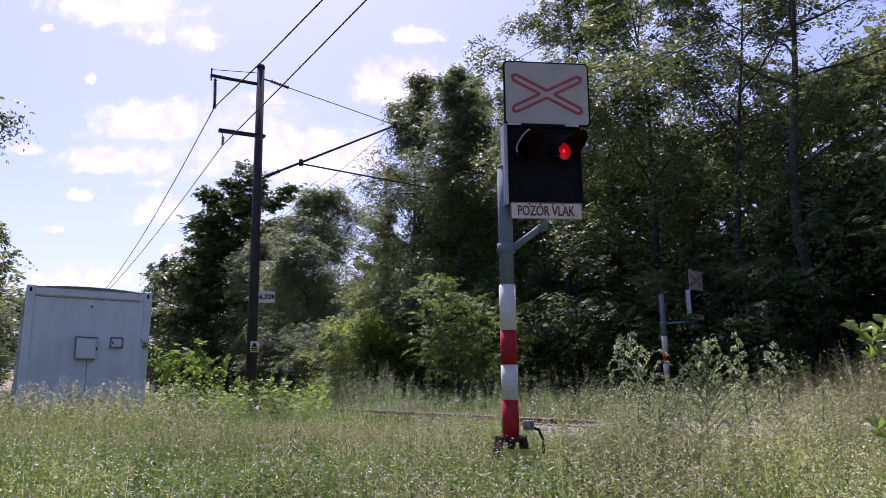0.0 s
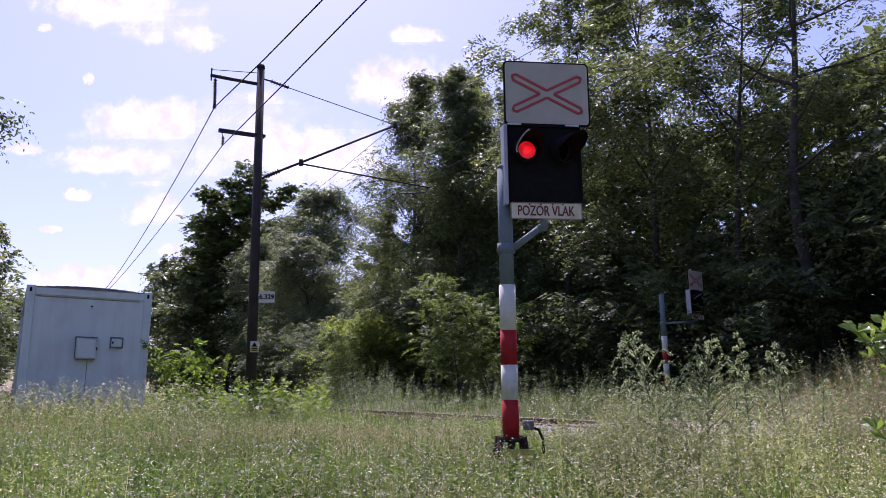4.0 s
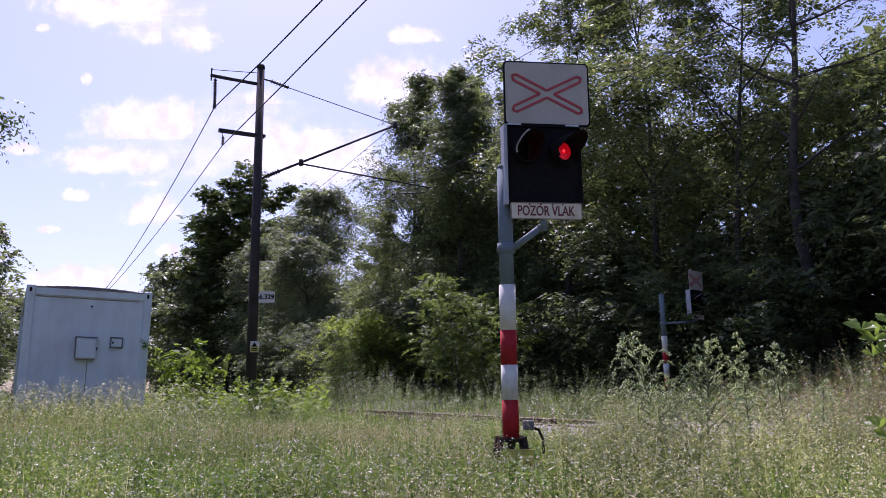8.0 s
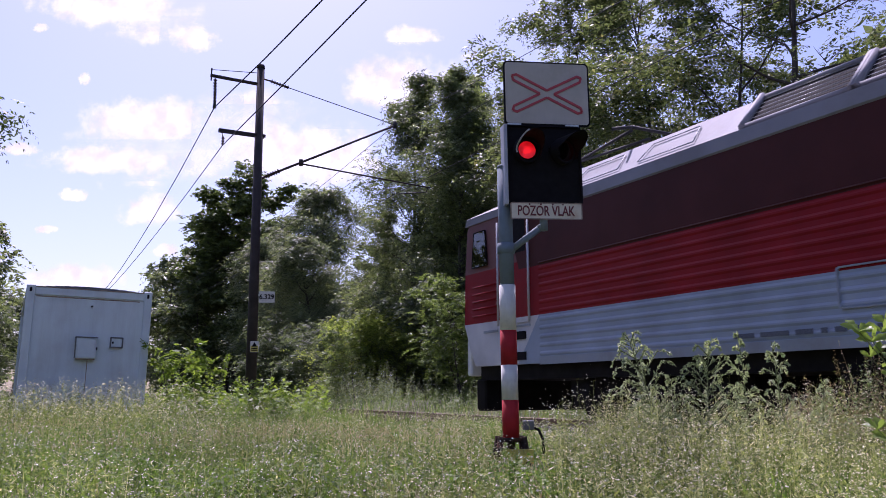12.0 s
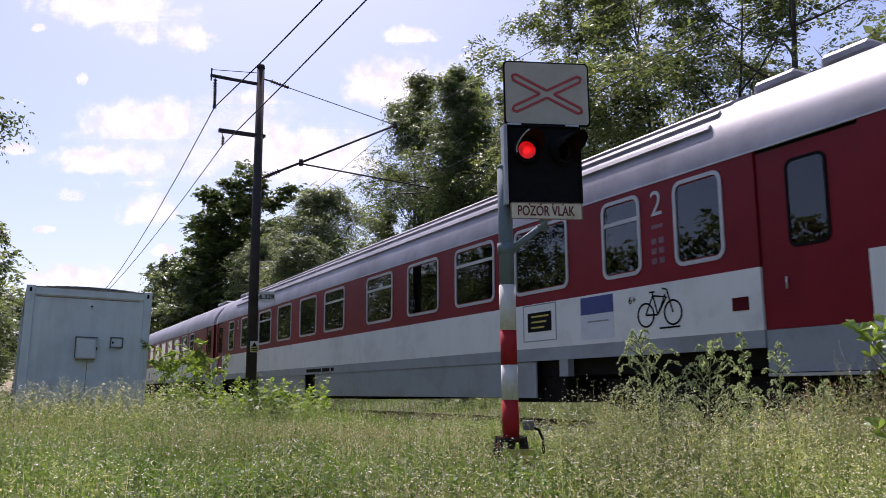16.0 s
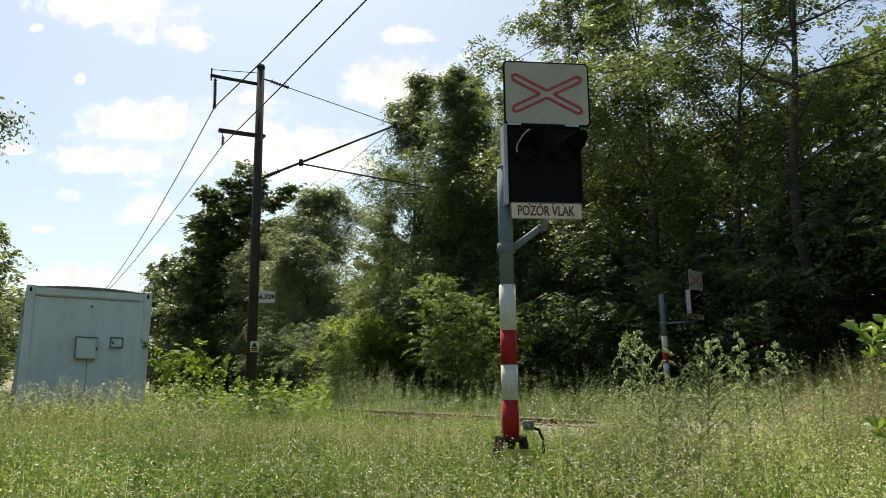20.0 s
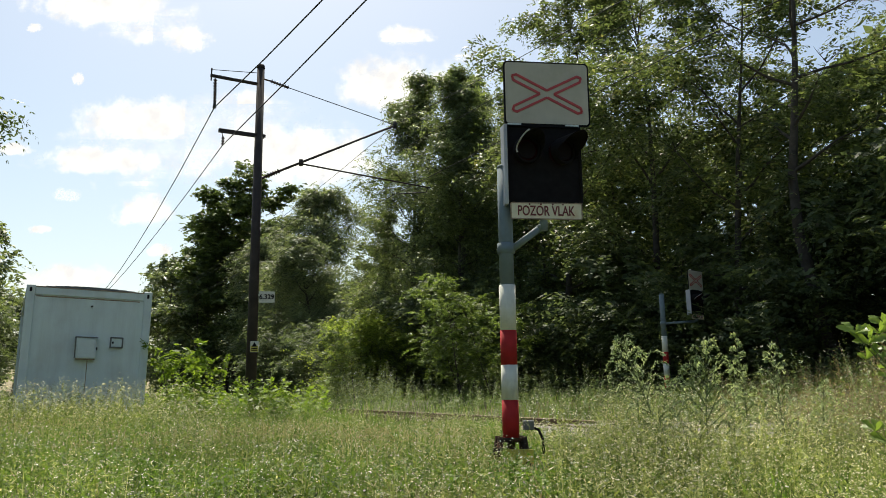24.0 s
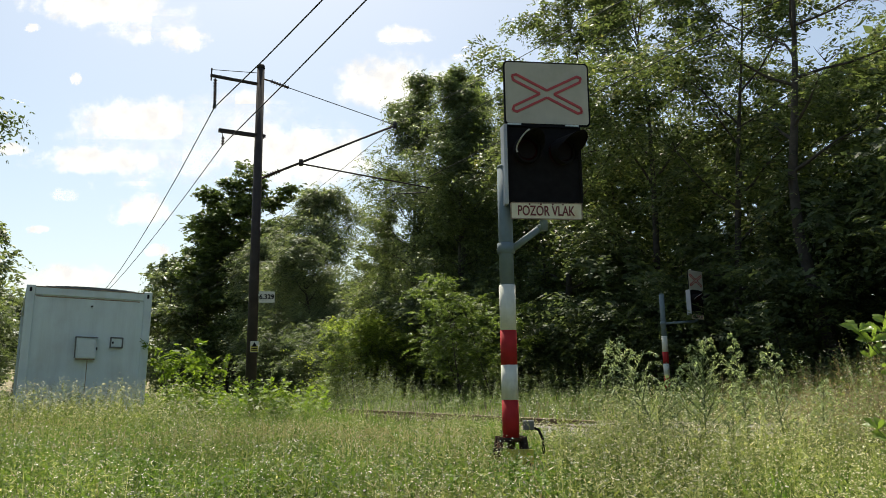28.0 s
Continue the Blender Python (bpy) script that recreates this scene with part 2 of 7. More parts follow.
def pipe(bm, pts, r, n=8):
    """A round bar along a line of points."""
    for a, b in zip(pts, pts[1:]):
        tube(bm, a, b, r, r, n)
    return bm


def plate(bm, pts, y0, y1):
    """An outline in x and z, from y0 to y1."""
    a = [bm.verts.new((x, y0, z)) for x, z in pts]
    b = [bm.verts.new((x, y1, z)) for x, z in pts]
    bm.faces.new(a)
    bm.faces.new(b[::-1])
    for i in range(len(pts)):
        j = (i + 1) % len(pts)
        bm.faces.new((a[j], a[i], b[i], b[j]))
    return bm


def rounded(x0, x1, z0, z1, r, n=4):
    out = []
    for cx, cz, a0 in ((x1 - r, z1 - r, 0), (x0 + r, z1 - r, 90), (x0 + r, z0 + r, 180), (x1 - r, z0 + r, 270)):
        for i in range(n + 1):
            a = radians(a0 + 90 * i / n)
            out.append((cx + r * math.cos(a), cz + r * math.sin(a)))
    return out


def ring_plate(bm, outer, inner, y0, y1):
    """A frame between two outlines of as many points."""
    rows = [[bm.verts.new((x, y, z)) for x, z in pts] for pts in (outer, inner) for y in (y0, y1)]
    k = len(outer)
    for a, b in ((0, 1), (1, 3), (3, 2), (2, 0)):
        for i in range(k):
            j = (i + 1) % k
            bm.faces.new((rows[a][i], rows[a][j], rows[b][j], rows[b][i]))
    return bm


def finish(name, bm, material):
    bmesh.ops.recalc_face_normals(bm, faces=bm.faces)
    me = bpy.data.meshes.new(name)
    bm.to_mesh(me)
    bm.free()
    for m in (material if isinstance(material, (list, tuple)) else [material]):
        me.materials.append(m)
    return me


def part(name, bm, material, parent, label="", m=None):
    ob = new(name, finish(name, bm, material) if isinstance(bm, bmesh.types.BMesh) else bm)
    ob.parent = parent
    if m is not None:
        ob.matrix_basis = m
    if label:
        ob["label"] = label
    return ob


def thing(name, m, label, category, group="", kind=""):
    ob = new(name)
    ob.matrix_basis = m
    return tagged(ob, label, category, group, kind)


def mesh_from(name, verts, faces, material, per):
    """A mesh from arrays: faces of `per` corners each."""
    me = bpy.data.meshes.new(name)
    v = np.asarray(verts, np.float32).reshape(-1, 3)
    f = np.asarray(faces, np.int32).reshape(-1, per)
    me.vertices.add(len(v))
    me.vertices.foreach_set("co", v.ravel())
    me.loops.add(f.size)
    me.loops.foreach_set("vertex_index", f.ravel())
    me.polygons.add(len(f))
    me.polygons.foreach_set("loop_start", np.arange(0, f.size, per, dtype=np.int32))
    me.update(calc_edges=True)
    me.materials.append(material)
    return me


def letters(body, size, material, name="lettering", depth=0.004, bold=0.0):
    """Words as a mesh in x and z, facing -y, centred."""
    cu = bpy.data.curves.new(name, "FONT")
    cu.body, cu.size, cu.extrude, cu.offset = body, size, depth, bold * size
    cu.align_x, cu.align_y = "CENTER", "CENTER"
    ob = new(name, cu)
    me = bpy.data.meshes.new_from_object(ob.evaluated_get(bpy.context.evaluated_depsgraph_get()))
    bpy.data.objects.remove(ob)
    bpy.data.curves.remove(cu)
    me.transform(Matrix.Rotation(radians(90), 4, "X"))
    me.materials.clear()
    me.materials.append(material)
    return me


# ---------- ground, track, road ----------
def build_ground():
    xs = sorted(set([round(-60 + 1.0 * i, 2) for i in range(121)] + [-2500, -1200, -600, -300, -150, -90, 90, 150, 300, 600, 1200, 2500]))
    ys = sorted(set([round(-30 + 1.0 * i, 2) for i in range(151)] + [-2500, -1200, -500, -200, -80, 160, 220, 350, 700, 1400, 2500]))
    verts = [(x, y, ground_z(x, y) if abs(x) < 95 and -85 < y < 230 else 0.6) for y in ys for x in xs]
    w = len(xs)
    faces = [(j * w + i, j * w + i + 1, (j + 1) * w + i + 1, (j + 1) * w + i) for j in range(len(ys) - 1) for i in range(w - 1)]
    me = mesh_from("ground", verts, faces, M_SOIL, 4)
    tagged(new("ground", me), "meadow soil under tall grass beside the railway", "ground", kind="structure")


def track_pose(s, z=0.0):
    p = at(s, MID, z)
    return pose(p.x, p.y, z, 0, 0, 90 + TURN)


def build_track():
    bed = new("track_bed")
    tagged(bed, "weathered railway track bed with ballast and rusty rails", "track", kind="structure")
    bed.matrix_basis = track_pose(0)
    bm = bmesh.new()
    prof = [(-2.4, -0.12), (-1.7, -0.045), (1.7, -0.045), (2.4, -0.12)]
    xs = [-80 + 2 * i for i in range(131)]
    rows = [[bm.verts.new((x, y, z + 0.02 * noise.noise((x, y, 3)))) for y, z in prof] for x in xs]
    for a, b in zip(rows, rows[1:]):
        for i in range(3):
            bm.faces.new((a[i], a[i + 1], b[i + 1], b[i]))
    part("ballast", bm, M_BALLAST, bed)
    prof = [(-0.065, 0), (0.065, 0), (0.065, 0.012), (0.012, 0.03), (0.009, 0.105), (0.035, 0.118), (0.035, 0.145), (0.025, 0.15), (-0.025, 0.15), (-0.035, 0.145), (-0.035, 0.118), (-0.009, 0.105), (-0.012, 0.03), (-0.065, 0.012)]
    for side in (-1, 1):
        bm = bmesh.new()
        a = [bm.verts.new((-80, side * 0.7525 + y, RAIL - 0.15 + z)) for y, z in prof]
        b = [bm.verts.new((180, side * 0.7525 + y, RAIL - 0.15 + z)) for y, z in prof]
        for i in range(len(prof)):
            j = (i + 1) % len(prof)
            bm.faces.new((a[i], a[j], b[j], b[i]))
        part("rail", bm, M_RAIL, bed, "rusty steel rail with a worn top")
    sl = finish("sleeper", box(-0.12, 0.12, -1.3, 1.3, RAIL - 0.33, RAIL - 0.152, 0.015), M_SLEEPER)
    for i in range(110):
        part("sleeper", sl, None, bed, m=pose(-14 + i * 0.62, 0, 0))


def build_road():
    rd = new("road")
    tagged(rd, "short worn grey asphalt road over the level crossing", "road", kind="structure")
    rd.matrix_basis = track_pose(0)
    for y0, y1, z in ((0.84, 2.5, RAIL - 0.02), (-0.66, 0.66, RAIL - 0.015), (-3.0, -0.84, RAIL - 0.02)):
        bm = bmesh.new()
        n = 5
        for k in range(n):
            xa, xb = 7.2 + k * 0.75, 7.2 + k * 0.75 + 0.742
            bx(bm, xa, xb, y0, y1, z - 0.13, z - 0.004 * (k % 3))
        part("crossing_slab", bm, M_ROAD, rd)


build_ground()
build_track()
build_road()


# ---------- crossing signal ----------
M_GLOW_L = glow_mat("lit_red_lens", (0.9, 0.008, 0.004), 0.34, 0.7)
M_GLOW_DIM = glow_mat("side_lit_red_lens", (0.8, 0.006, 0.008), 0.2, 0.4)
M_GLOW_SPOT = glow_mat("lamp_spot", (1.0, 0.03, 0.025), 1.5)
M_GLOW_CORE = glow_mat("lamp_core", (1.0, 0.012, 0.006), 0.75, 0.6)


def disc(bm, y, r, n=20):
    v = [bm.verts.new((r * math.cos(2 * math.pi * i / n), y, r * math.sin(2 * math.pi * i / n))) for i in range(n)]
    return bm.faces.new(v)


def cross_bars(bm, w, h, wide, y0, y1, line):
    """The two crossing outlined bars of a level-crossing sign, as narrow strips."""
    for sgn in (-1, 1):
        a = math.atan2(h * sgn, w)
        ln = math.hypot(w, h) / 2
        m = Matrix.Rotation(-a, 4, "Y")
        k, tn = wide / 2, math.tan(abs(a))
        for s2 in (-1, 1):
            for d in (-1, 1):
                # each side stops where it meets the other bar
                near_ = k * tn if s2 * sgn * d > 0 else k / tn
                x0, x1 = sorted((d * near_, d * ln))
                bx(bm, x0, x1, y0, y1, s2 * k - line / 2, s2 * k + line / 2, m)
        for d in (-1, 1):
            k = wide / 2
            for s2 in (-1, 1):
                e = Matrix.Translation((d * (ln + k * 0.35), 0, s2 * k / 2)) @ Matrix.Rotation(radians(d * s2 * 45), 4, "Y")
                bx(bm, -k * 0.72, k * 0.72, y0, y1, -line / 2, line / 2, m @ e)


def build_signal(m, arm, face, label, lamps_work, drop=0.0, size=1.0):
    sig = thing("crossing_signal", m, label, "crossing signal", "level crossing signals")
    bm = bmesh.new()
    tube(bm, (0, 0, 1.517), (0, 0, 2.55), 0.063, 0.063, 24)
    mast = part("mast", bm, M_MAST, sig, "blue-grey painted steel tube mast")
    bm = bmesh.new()
    tube(bm, (0, 0, 2.55), (0, 0, 2.575), 0.067, 0.058, 24)
    part("cap", bm, M_MAST, mast)
    for z0, z1, mt in ((0.238, 0.548, M_RED), (0.548, 0.839, M_WHITE), (0.839, 1.13, M_RED), (1.13, 1.517, M_WHITE)):
        bm = bmesh.new()
        tube(bm, (0, 0, z0), (0, 0, z1), 0.07, 0.07, 24)
        part("stripe", bm, mt, sig, "red painted band" if mt is M_RED else "white painted band")
    # foot: flange, bolts and buckled brackets
    bm = bmesh.new()
    tube(bm, (0, 0, 0.205), (0, 0, 0.24), 0.088, 0.088, 20)
    tube(bm, (0, 0, -0.1), (0, 0, 0.2), 0.034, 0.034, 12)
    part("foot", bm, M_FOOT, sig, "dark rusted iron foot")
    for k, (x, y) in enumerate(((-0.1, -0.06), (0.1, -0.06), (-0.1, 0.08), (0.1, 0.08))):
        bm = bmesh.new()
        tube(bm, (x, y, 0.22), (x * 1.3, y * 1.2, 0.02), 0.024, 0.03, 8)
        tube(bm, (x, y, 0.195), (x, y, 0.25), 0.027, 0.022, 6)
        tube(bm, (x * 1.22, y * 1.2, 0.0), (x * 1.22, y * 1.2, 0.05), 0.04, 0.036, 8)
        part("bracket", bm, M_FOOT, sig)
    part("mounting_plate", box(-0.055, 0.17, -0.1, -0.085, 0.03, 0.15, 0.006), M_YELLOW, sig, "faded yellow plate")
    junction = part("junction_box", box(0.1, 0.185, -0.08, 0.0, 0.3, 0.38, 0.008), M_CABINDARK, sig, "small grey cable box")
    bm = bmesh.new()
    pipe(bm, [(0.18, -0.03, 0.32), (0.23, -0.03, 0.3), (0.262, -0.03, 0.22), (0.268, -0.03, 0.1)], 0.011, 8)
    part("cable", bm, M_BLACK, junction, "black cable")
    # collar and arm
    bm = bmesh.new()
    tube(bm, (0, 0, 1.79), (0, 0, 1.88), 0.076, 0.076, 24)
    collar = part("collar", bm, M_MAST, sig)
    bm = bmesh.new()
    tube(bm, (0.075, 0, 1.81), (0.075, 0, 1.86), 0.014, 0.014, 6)
    part("bolt", bm, M_STEEL_DARK, collar)
    bm = bmesh.new()
    hx = arm
    pipe(bm, [(0.05, -0.02, 1.83), (hx - 0.06, -0.06, 2.0 if arm < 0.6 else 1.86), (hx - 0.02, -0.08, 2.03 if arm < 0.6 else 1.9)], 0.03, 12)
    tube(bm, (hx - 0.02, -0.08, 1.98 if arm < 0.6 else 1.86), (hx - 0.02, -0.08, 2.22 * size - drop), 0.034, 0.034, 12)
    part("arm", bm, M_MAST, sig)
    # head
    head = new("signal_head")
    head.parent = sig
    head.matrix_basis = pose(hx, -0.1, -drop, 0, 0, face) @ Matrix.Diagonal((size, size, size, 1))
    head["label"] = "black signal head with two red lamps under hoods"
    bm = bmesh.new()
    w = 0.322
    # back board with two round openings closed by barrels
    bx(bm, -w + 0.008, w - 0.008, 0.0, 0.012, 2.235, 2.9)
    part("backboard", bm, M_BLACK, head)
    bm = bmesh.new()
    ring_plate(bm, [(-w - 0.008, 2.223), (w + 0.008, 2.223), (w + 0.008, 2.912), (-w - 0.008, 2.912)], [(-w + 0.007, 2.236), (w - 0.007, 2.236), (w - 0.007, 2.899), (-w + 0.007, 2.899)], -0.02, 0.1)
    part("rim", bm, M_BLACK, head, "black folded rim of the board")
    part("flange", box(-w - 0.04, -w - 0.009, -0.03, 0.11, 2.2, 2.915, 0.004), M_FLANGE, head, "pale grey folded edge of the box")
    lamps = []
    for k, (x, turn) in enumerate(((-0.165, 4), (0.165, 24))):
        lamp = new("lamp_unit")
        lamp.parent = head
        lamp.matrix_basis = pose(x, -0.06, 2.675, 0, 0, turn)
        bm = bmesh.new()
        ring_plate(bm, [(0.114 * math.cos(a), 0.114 * math.sin(a)) for a in np.linspace(0, 2 * math.pi, 25)[:-1]],
                   [(0.095 * math.cos(a), 0.095 * math.sin(a)) for a in np.linspace(0, 2 * math.pi, 25)[:-1]], -0.015, 0.05)
        part("barrel", bm, M_BLACK, lamp)
        bm = bmesh.new()
        tube(bm, (0, 0.085, 0), (0, 0.09, 0), 0.1, 0.1, 20)
        part("reflector", bm, M_LENS, lamp, "dark red unlit reflector")
        # hood: open-bottomed half tube, longer at the top
        bm = bmesh.new()
        n = 16
        ra, rb = [], []
        for i in range(n + 1):
            a = radians(-35 + 250 * i / n)
            reach = -0.06 - 0.2 * max(0.0, math.sin(a)) ** 0.7
            for lst, rr in ((ra, 0.12), (rb, 0.114)):
                lst.append((bm.verts.new((rr * math.cos(a), 0.02, rr * math.sin(a))), bm.verts.new((rr * math.cos(a), reach, rr * math.sin(a)))))
        for i in range(n):
            for lst in (ra, rb):
                bm.faces.new((lst[i][0], lst[i + 1][0], lst[i + 1][1], lst[i][1]))
            bm.faces.new((ra[i][1], ra[i + 1][1], rb[i + 1][1], rb[i][1]))
        part("hood", bm, M_BLACK, lamp, "black lamp hood with worn paint at its rim")
        if k == 0:
            bm = bmesh.new()
            for i in range(7):
                a = radians(118 + 12 * i)
                b = radians(118 + 12 * (i + 1))
                ya, yb = (-0.062 - 0.2 * max(0.0, math.sin(q)) ** 0.7 for q in (a, b))
                for r_in, r_out in ((0.112, 0.124),):
                    vs = [bm.verts.new(p) for p in ((r_in * math.cos(a), ya, r_in * math.sin(a)), (r_out * math.cos(a), ya, r_out * math.sin(a)),
                                                    (r_out * math.cos(b), yb, r_out * math.sin(b)), (r_in * math.cos(b), yb, r_in * math.sin(b)))]
                    ws = [bm.verts.new(v.co + Vector((0, -0.004, 0))) for v in vs]
                    bm.faces.new(vs)
                    bm.faces.new(ws[::-1])
                    for u in range(4):
                        bm.faces.new((vs[u], vs[(u + 1) % 4], ws[(u + 1) % 4], ws[u]))
            part("worn_rim", bm, M_FLANGE, lamp, "bare metal where the hood's paint has worn off")
        # lens disc: its front glows; it turns edge-on in the barrel to go dark
        bm = bmesh.new()
        r = 0.078
        rings = [[bm.verts.new((r * math.cos(2 * math.pi * i / 20), y, r * math.sin(2 * math.pi * i / 20))) for i in range(20)] for y in (-0.006, 0.006)]
        for i in range(20):
            f = bm.faces.new((rings[0][i], rings[0][(i + 1) % 20], rings[1][(i + 1) % 20], rings[1][i]))
            f.material_index = 1
        bm.faces.new(rings[0])
        f = bm.faces.new(rings[1][::-1])
        f.material_index = 1
        f = disc(bm, -0.0075, 0.014 if k == 1 else 0.035, 14)
        f.material_index = 2
        drum = part("lens", bm, [M_GLOW_L if k == 0 else M_GLOW_DIM, M_LENS, M_GLOW_SPOT if k else M_GLOW_CORE], lamp, "round red signal lens")
        drum.matrix_basis = pose(0, 0.01, 0, 0, 0, 0 if lamps_work else 88)
        lamps.append(drum)
    # sign board
    bm = bmesh.new()
    plate(bm, rounded(-0.345, 0.432, 2.92, 3.508, 0.035), 0.0, 0.02)
    board = part("sign_board", bm, M_BLACK, head, "cream board with a red-outlined crossing sign and black rim")
    bm = bmesh.new()
    plate(bm, rounded(-0.331, 0.418, 2.934, 3.494, 0.03), -0.004, 0.001)
    part("sign_face", bm, M_BOARD, board)
    bm = bmesh.new()
    cross_bars(bm, 0.585, 0.295, 0.058, -0.012, -0.004, 0.021)
    bm.transform(Matrix.Translation((0.044, 0, 3.208)))
    part("cross_outline", bm, M_SIGNRED, board, "red outline of a crossing sign")
    for x in (-0.26, 0.26):
        part("clamp", box(x - 0.06, x + 0.06, -0.012, 0.05, 2.905, 2.928), M_CABIN, head)
    # name plate
    bm = bmesh.new()
    plate(bm, rounded(-0.315, 0.315, 2.074, 2.216, 0.012), -0.02, -0.004)
    pl = part("name_plate", bm, M_PLATE, head, "cream plate with red capital letters")
    bm = bmesh.new()
    ring_plate(bm, rounded(-0.318, 0.318, 2.071, 2.219, 0.014), rounded(-0.309, 0.309, 2.08, 2.21, 0.01), -0.024, -0.018)
    part("rim", bm, M_RUST, pl)
    words = letters("POZOR VLAK", 0.122, M_LETTER, "letters", 0.004, 0.012)
    words.transform(Matrix.Diagonal((0.68, 1, 1, 1)))
    part("lettering", words, None, pl, "red capital letters", pose(-0.005, -0.022, 2.142))
    for x in (-0.15, -0.05, 0.055, 0.145):
        bm = bmesh.new()
        tube(bm, (x, -0.03, 2.203), (x, -0.018, 2.203), 0.007, 0.007, 8)
        part("bolt", bm, M_LETTER, pl)
    return lamps


lens_pair = build_signal(pose(0.565, 7.05, 0, 0, -0.6, 6), 0.34, 2.0,
                                      "red-white striped level crossing signal in the grass, with flashing red lamps", True)
build_signal(pose(5.52, 20.6, 0.44, 0, -1.2, 0), 0.83, 42.0,
                             "smaller-looking level crossing signal beyond the track, in tree shade", False, -0.13, 0.856)


# ---------- cabin ----------
def build_cabin():
    c = thing("equipment_cabin", pose(-8.17, 16.0, 0.06, 0, 1.1, TURN), "pale grey steel equipment cabin standing in the meadow", "cabin")
    w, h, dp = 2.35, 2.63, 6.0
    part("body", box(0.05, w - 0.05, 0.03, dp - 0.03, 0.12, h - 0.06), M_CABIN, c)
    for x in (0, w - 0.16):
        for y in (0, dp - 0.16):
            p = part("corner_post", box(x, x + 0.16, y, y + 0.16, 0.05, h + 0.02, 0.012), M_CABIN, c)
            if y == 0:
                # a black plate on the post paints the dark inside of its hole
                bm = bmesh.new()
                plate(bm, rounded(x + 0.055, x + 0.1, h - 0.12, h - 0.03, 0.02), -0.004, 0.01)
                part("lifting_hole_shade", bm, M_BLACK, p)
    for y in (0.0, dp - 0.12):
        part("top_rail", box(0.16, w - 0.16, y, y + 0.12, h - 0.17, h - 0.02, 0.01), M_CABIN, c)
        part("bottom_rail", box(0.16, w - 0.16, y, y + 0.12, 0.05, 0.2, 0.01), M_CABIN, c)
    for x in (0.0, w - 0.12):
        part("side_rail", box(x, x + 0.12, 0.16, dp - 0.16, h - 0.17, h - 0.02, 0.01), M_CABIN, c)
        part("sill", box(x, x + 0.12, 0.16, dp - 0.16, 0.05, 0.2, 0.01), M_CABIN, c)
    part("roof", box(0.1, w - 0.1, 0.08, dp - 0.08, h - 0.04, h - 0.005), M_CABIN, c)
    bm = bmesh.new()
    for k in range(12):
        x0, x1 = 0.17 + (w - 0.34) * k / 12, 0.17 + (w - 0.34) * (k + 1) / 12
        up = 0.05 * math.sin(math.pi * (k + 0.5) / 12)
        bx(bm, x0, x1, 0.02, 0.3, h - 0.03, h - 0.004 + up)
    part("roof_sheet", bm, M_CABINDARK, c, "dark sagging roof sheet with a rusty edge")
    part("roof_edge", box(0.17, w - 0.17, -0.004, 0.02, h - 0.021, h - 0.004), M_RUST, c, "rusty sealing strip")
    part("drip_seam", box(0.18, w - 0.24, 0.022, 0.032, h - 0.205, h - 0.185), M_RUST, c)
    for x in (0.62, 1.21, 1.79, 2.2):
        part("panel_joint", box(x - 0.006, x + 0.006, 0.025, 0.034, 0.2, h - 0.21), M_CABIN, c)
    meter = part("meter_box", box(0.97, 1.34, -0.13, 0.03, 1.24, 1.65, 0.012), M_CABIN, c, "pale grey meter box with a rusty rim")
    part("meter_door", box(1.0, 1.31, -0.139, -0.128, 1.27, 1.62, 0.004), M_CABIN, meter)
    # the shaded left side is put on as a thin dark strip
    part("meter_side_shade", box(0.957, 0.969, -0.128, 0.025, 1.25, 1.64), M_CABINDARK, meter, "dark strip that paints in the shade on the box's left side")
    part("meter_foot", box(0.98, 1.33, -0.12, 0.025, 1.222, 1.238), M_RUST, meter, "rusty foot of the box")
    part("meter_roof", box(0.95, 1.36, -0.15, 0.03, 1.65, 1.667, 0.004), M_CABINDARK, meter)
    part("latch", box(1.342, 1.37, -0.09, -0.05, 1.41, 1.47, 0.005), M_BLACK, meter)
    part("drip_stain", box(1.2, 1.212, 0.022, 0.029, 0.25, 1.24), M_RUST, c)
    win = new("hatch")
    win.parent = c
    win.matrix_basis = pose(0.05, 0, -0.05)
    bm = bmesh.new()
    ring_plate(bm, rounded(1.55, 1.8, 1.52, 1.74, 0.01, 2), rounded(1.575, 1.775, 1.55, 1.715, 0.006, 2), -0.02, 0.03)
    part("hatch_frame", bm, M_CABINDARK, win)
    part("hatch_door", box(1.576, 1.774, -0.006, 0.03, 1.551, 1.714), M_CABIN, win)
    part("hatch_handle", box(1.59, 1.62, -0.02, -0.005, 1.61, 1.65), M_BLACK, win)
    part("hook", box(1.19, 1.225, -0.04, 0.03, 2.27, 2.3, 0.006), M_BLACK, c)


build_cabin()


# ---------- overhead line ----------
def insulator(bm, a, b, r=0.045, n=7):
    a, b = Vector(a), Vector(b)
    tube(bm, a, b, r * 0.45, r * 0.45, 8)
    for i in range(n):
        p = a.lerp(b, (i + 0.5) / n)
        q = a.lerp(b, (i + 0.85) / n)
        tube(bm, p, q, r, r * 0.6, 10)


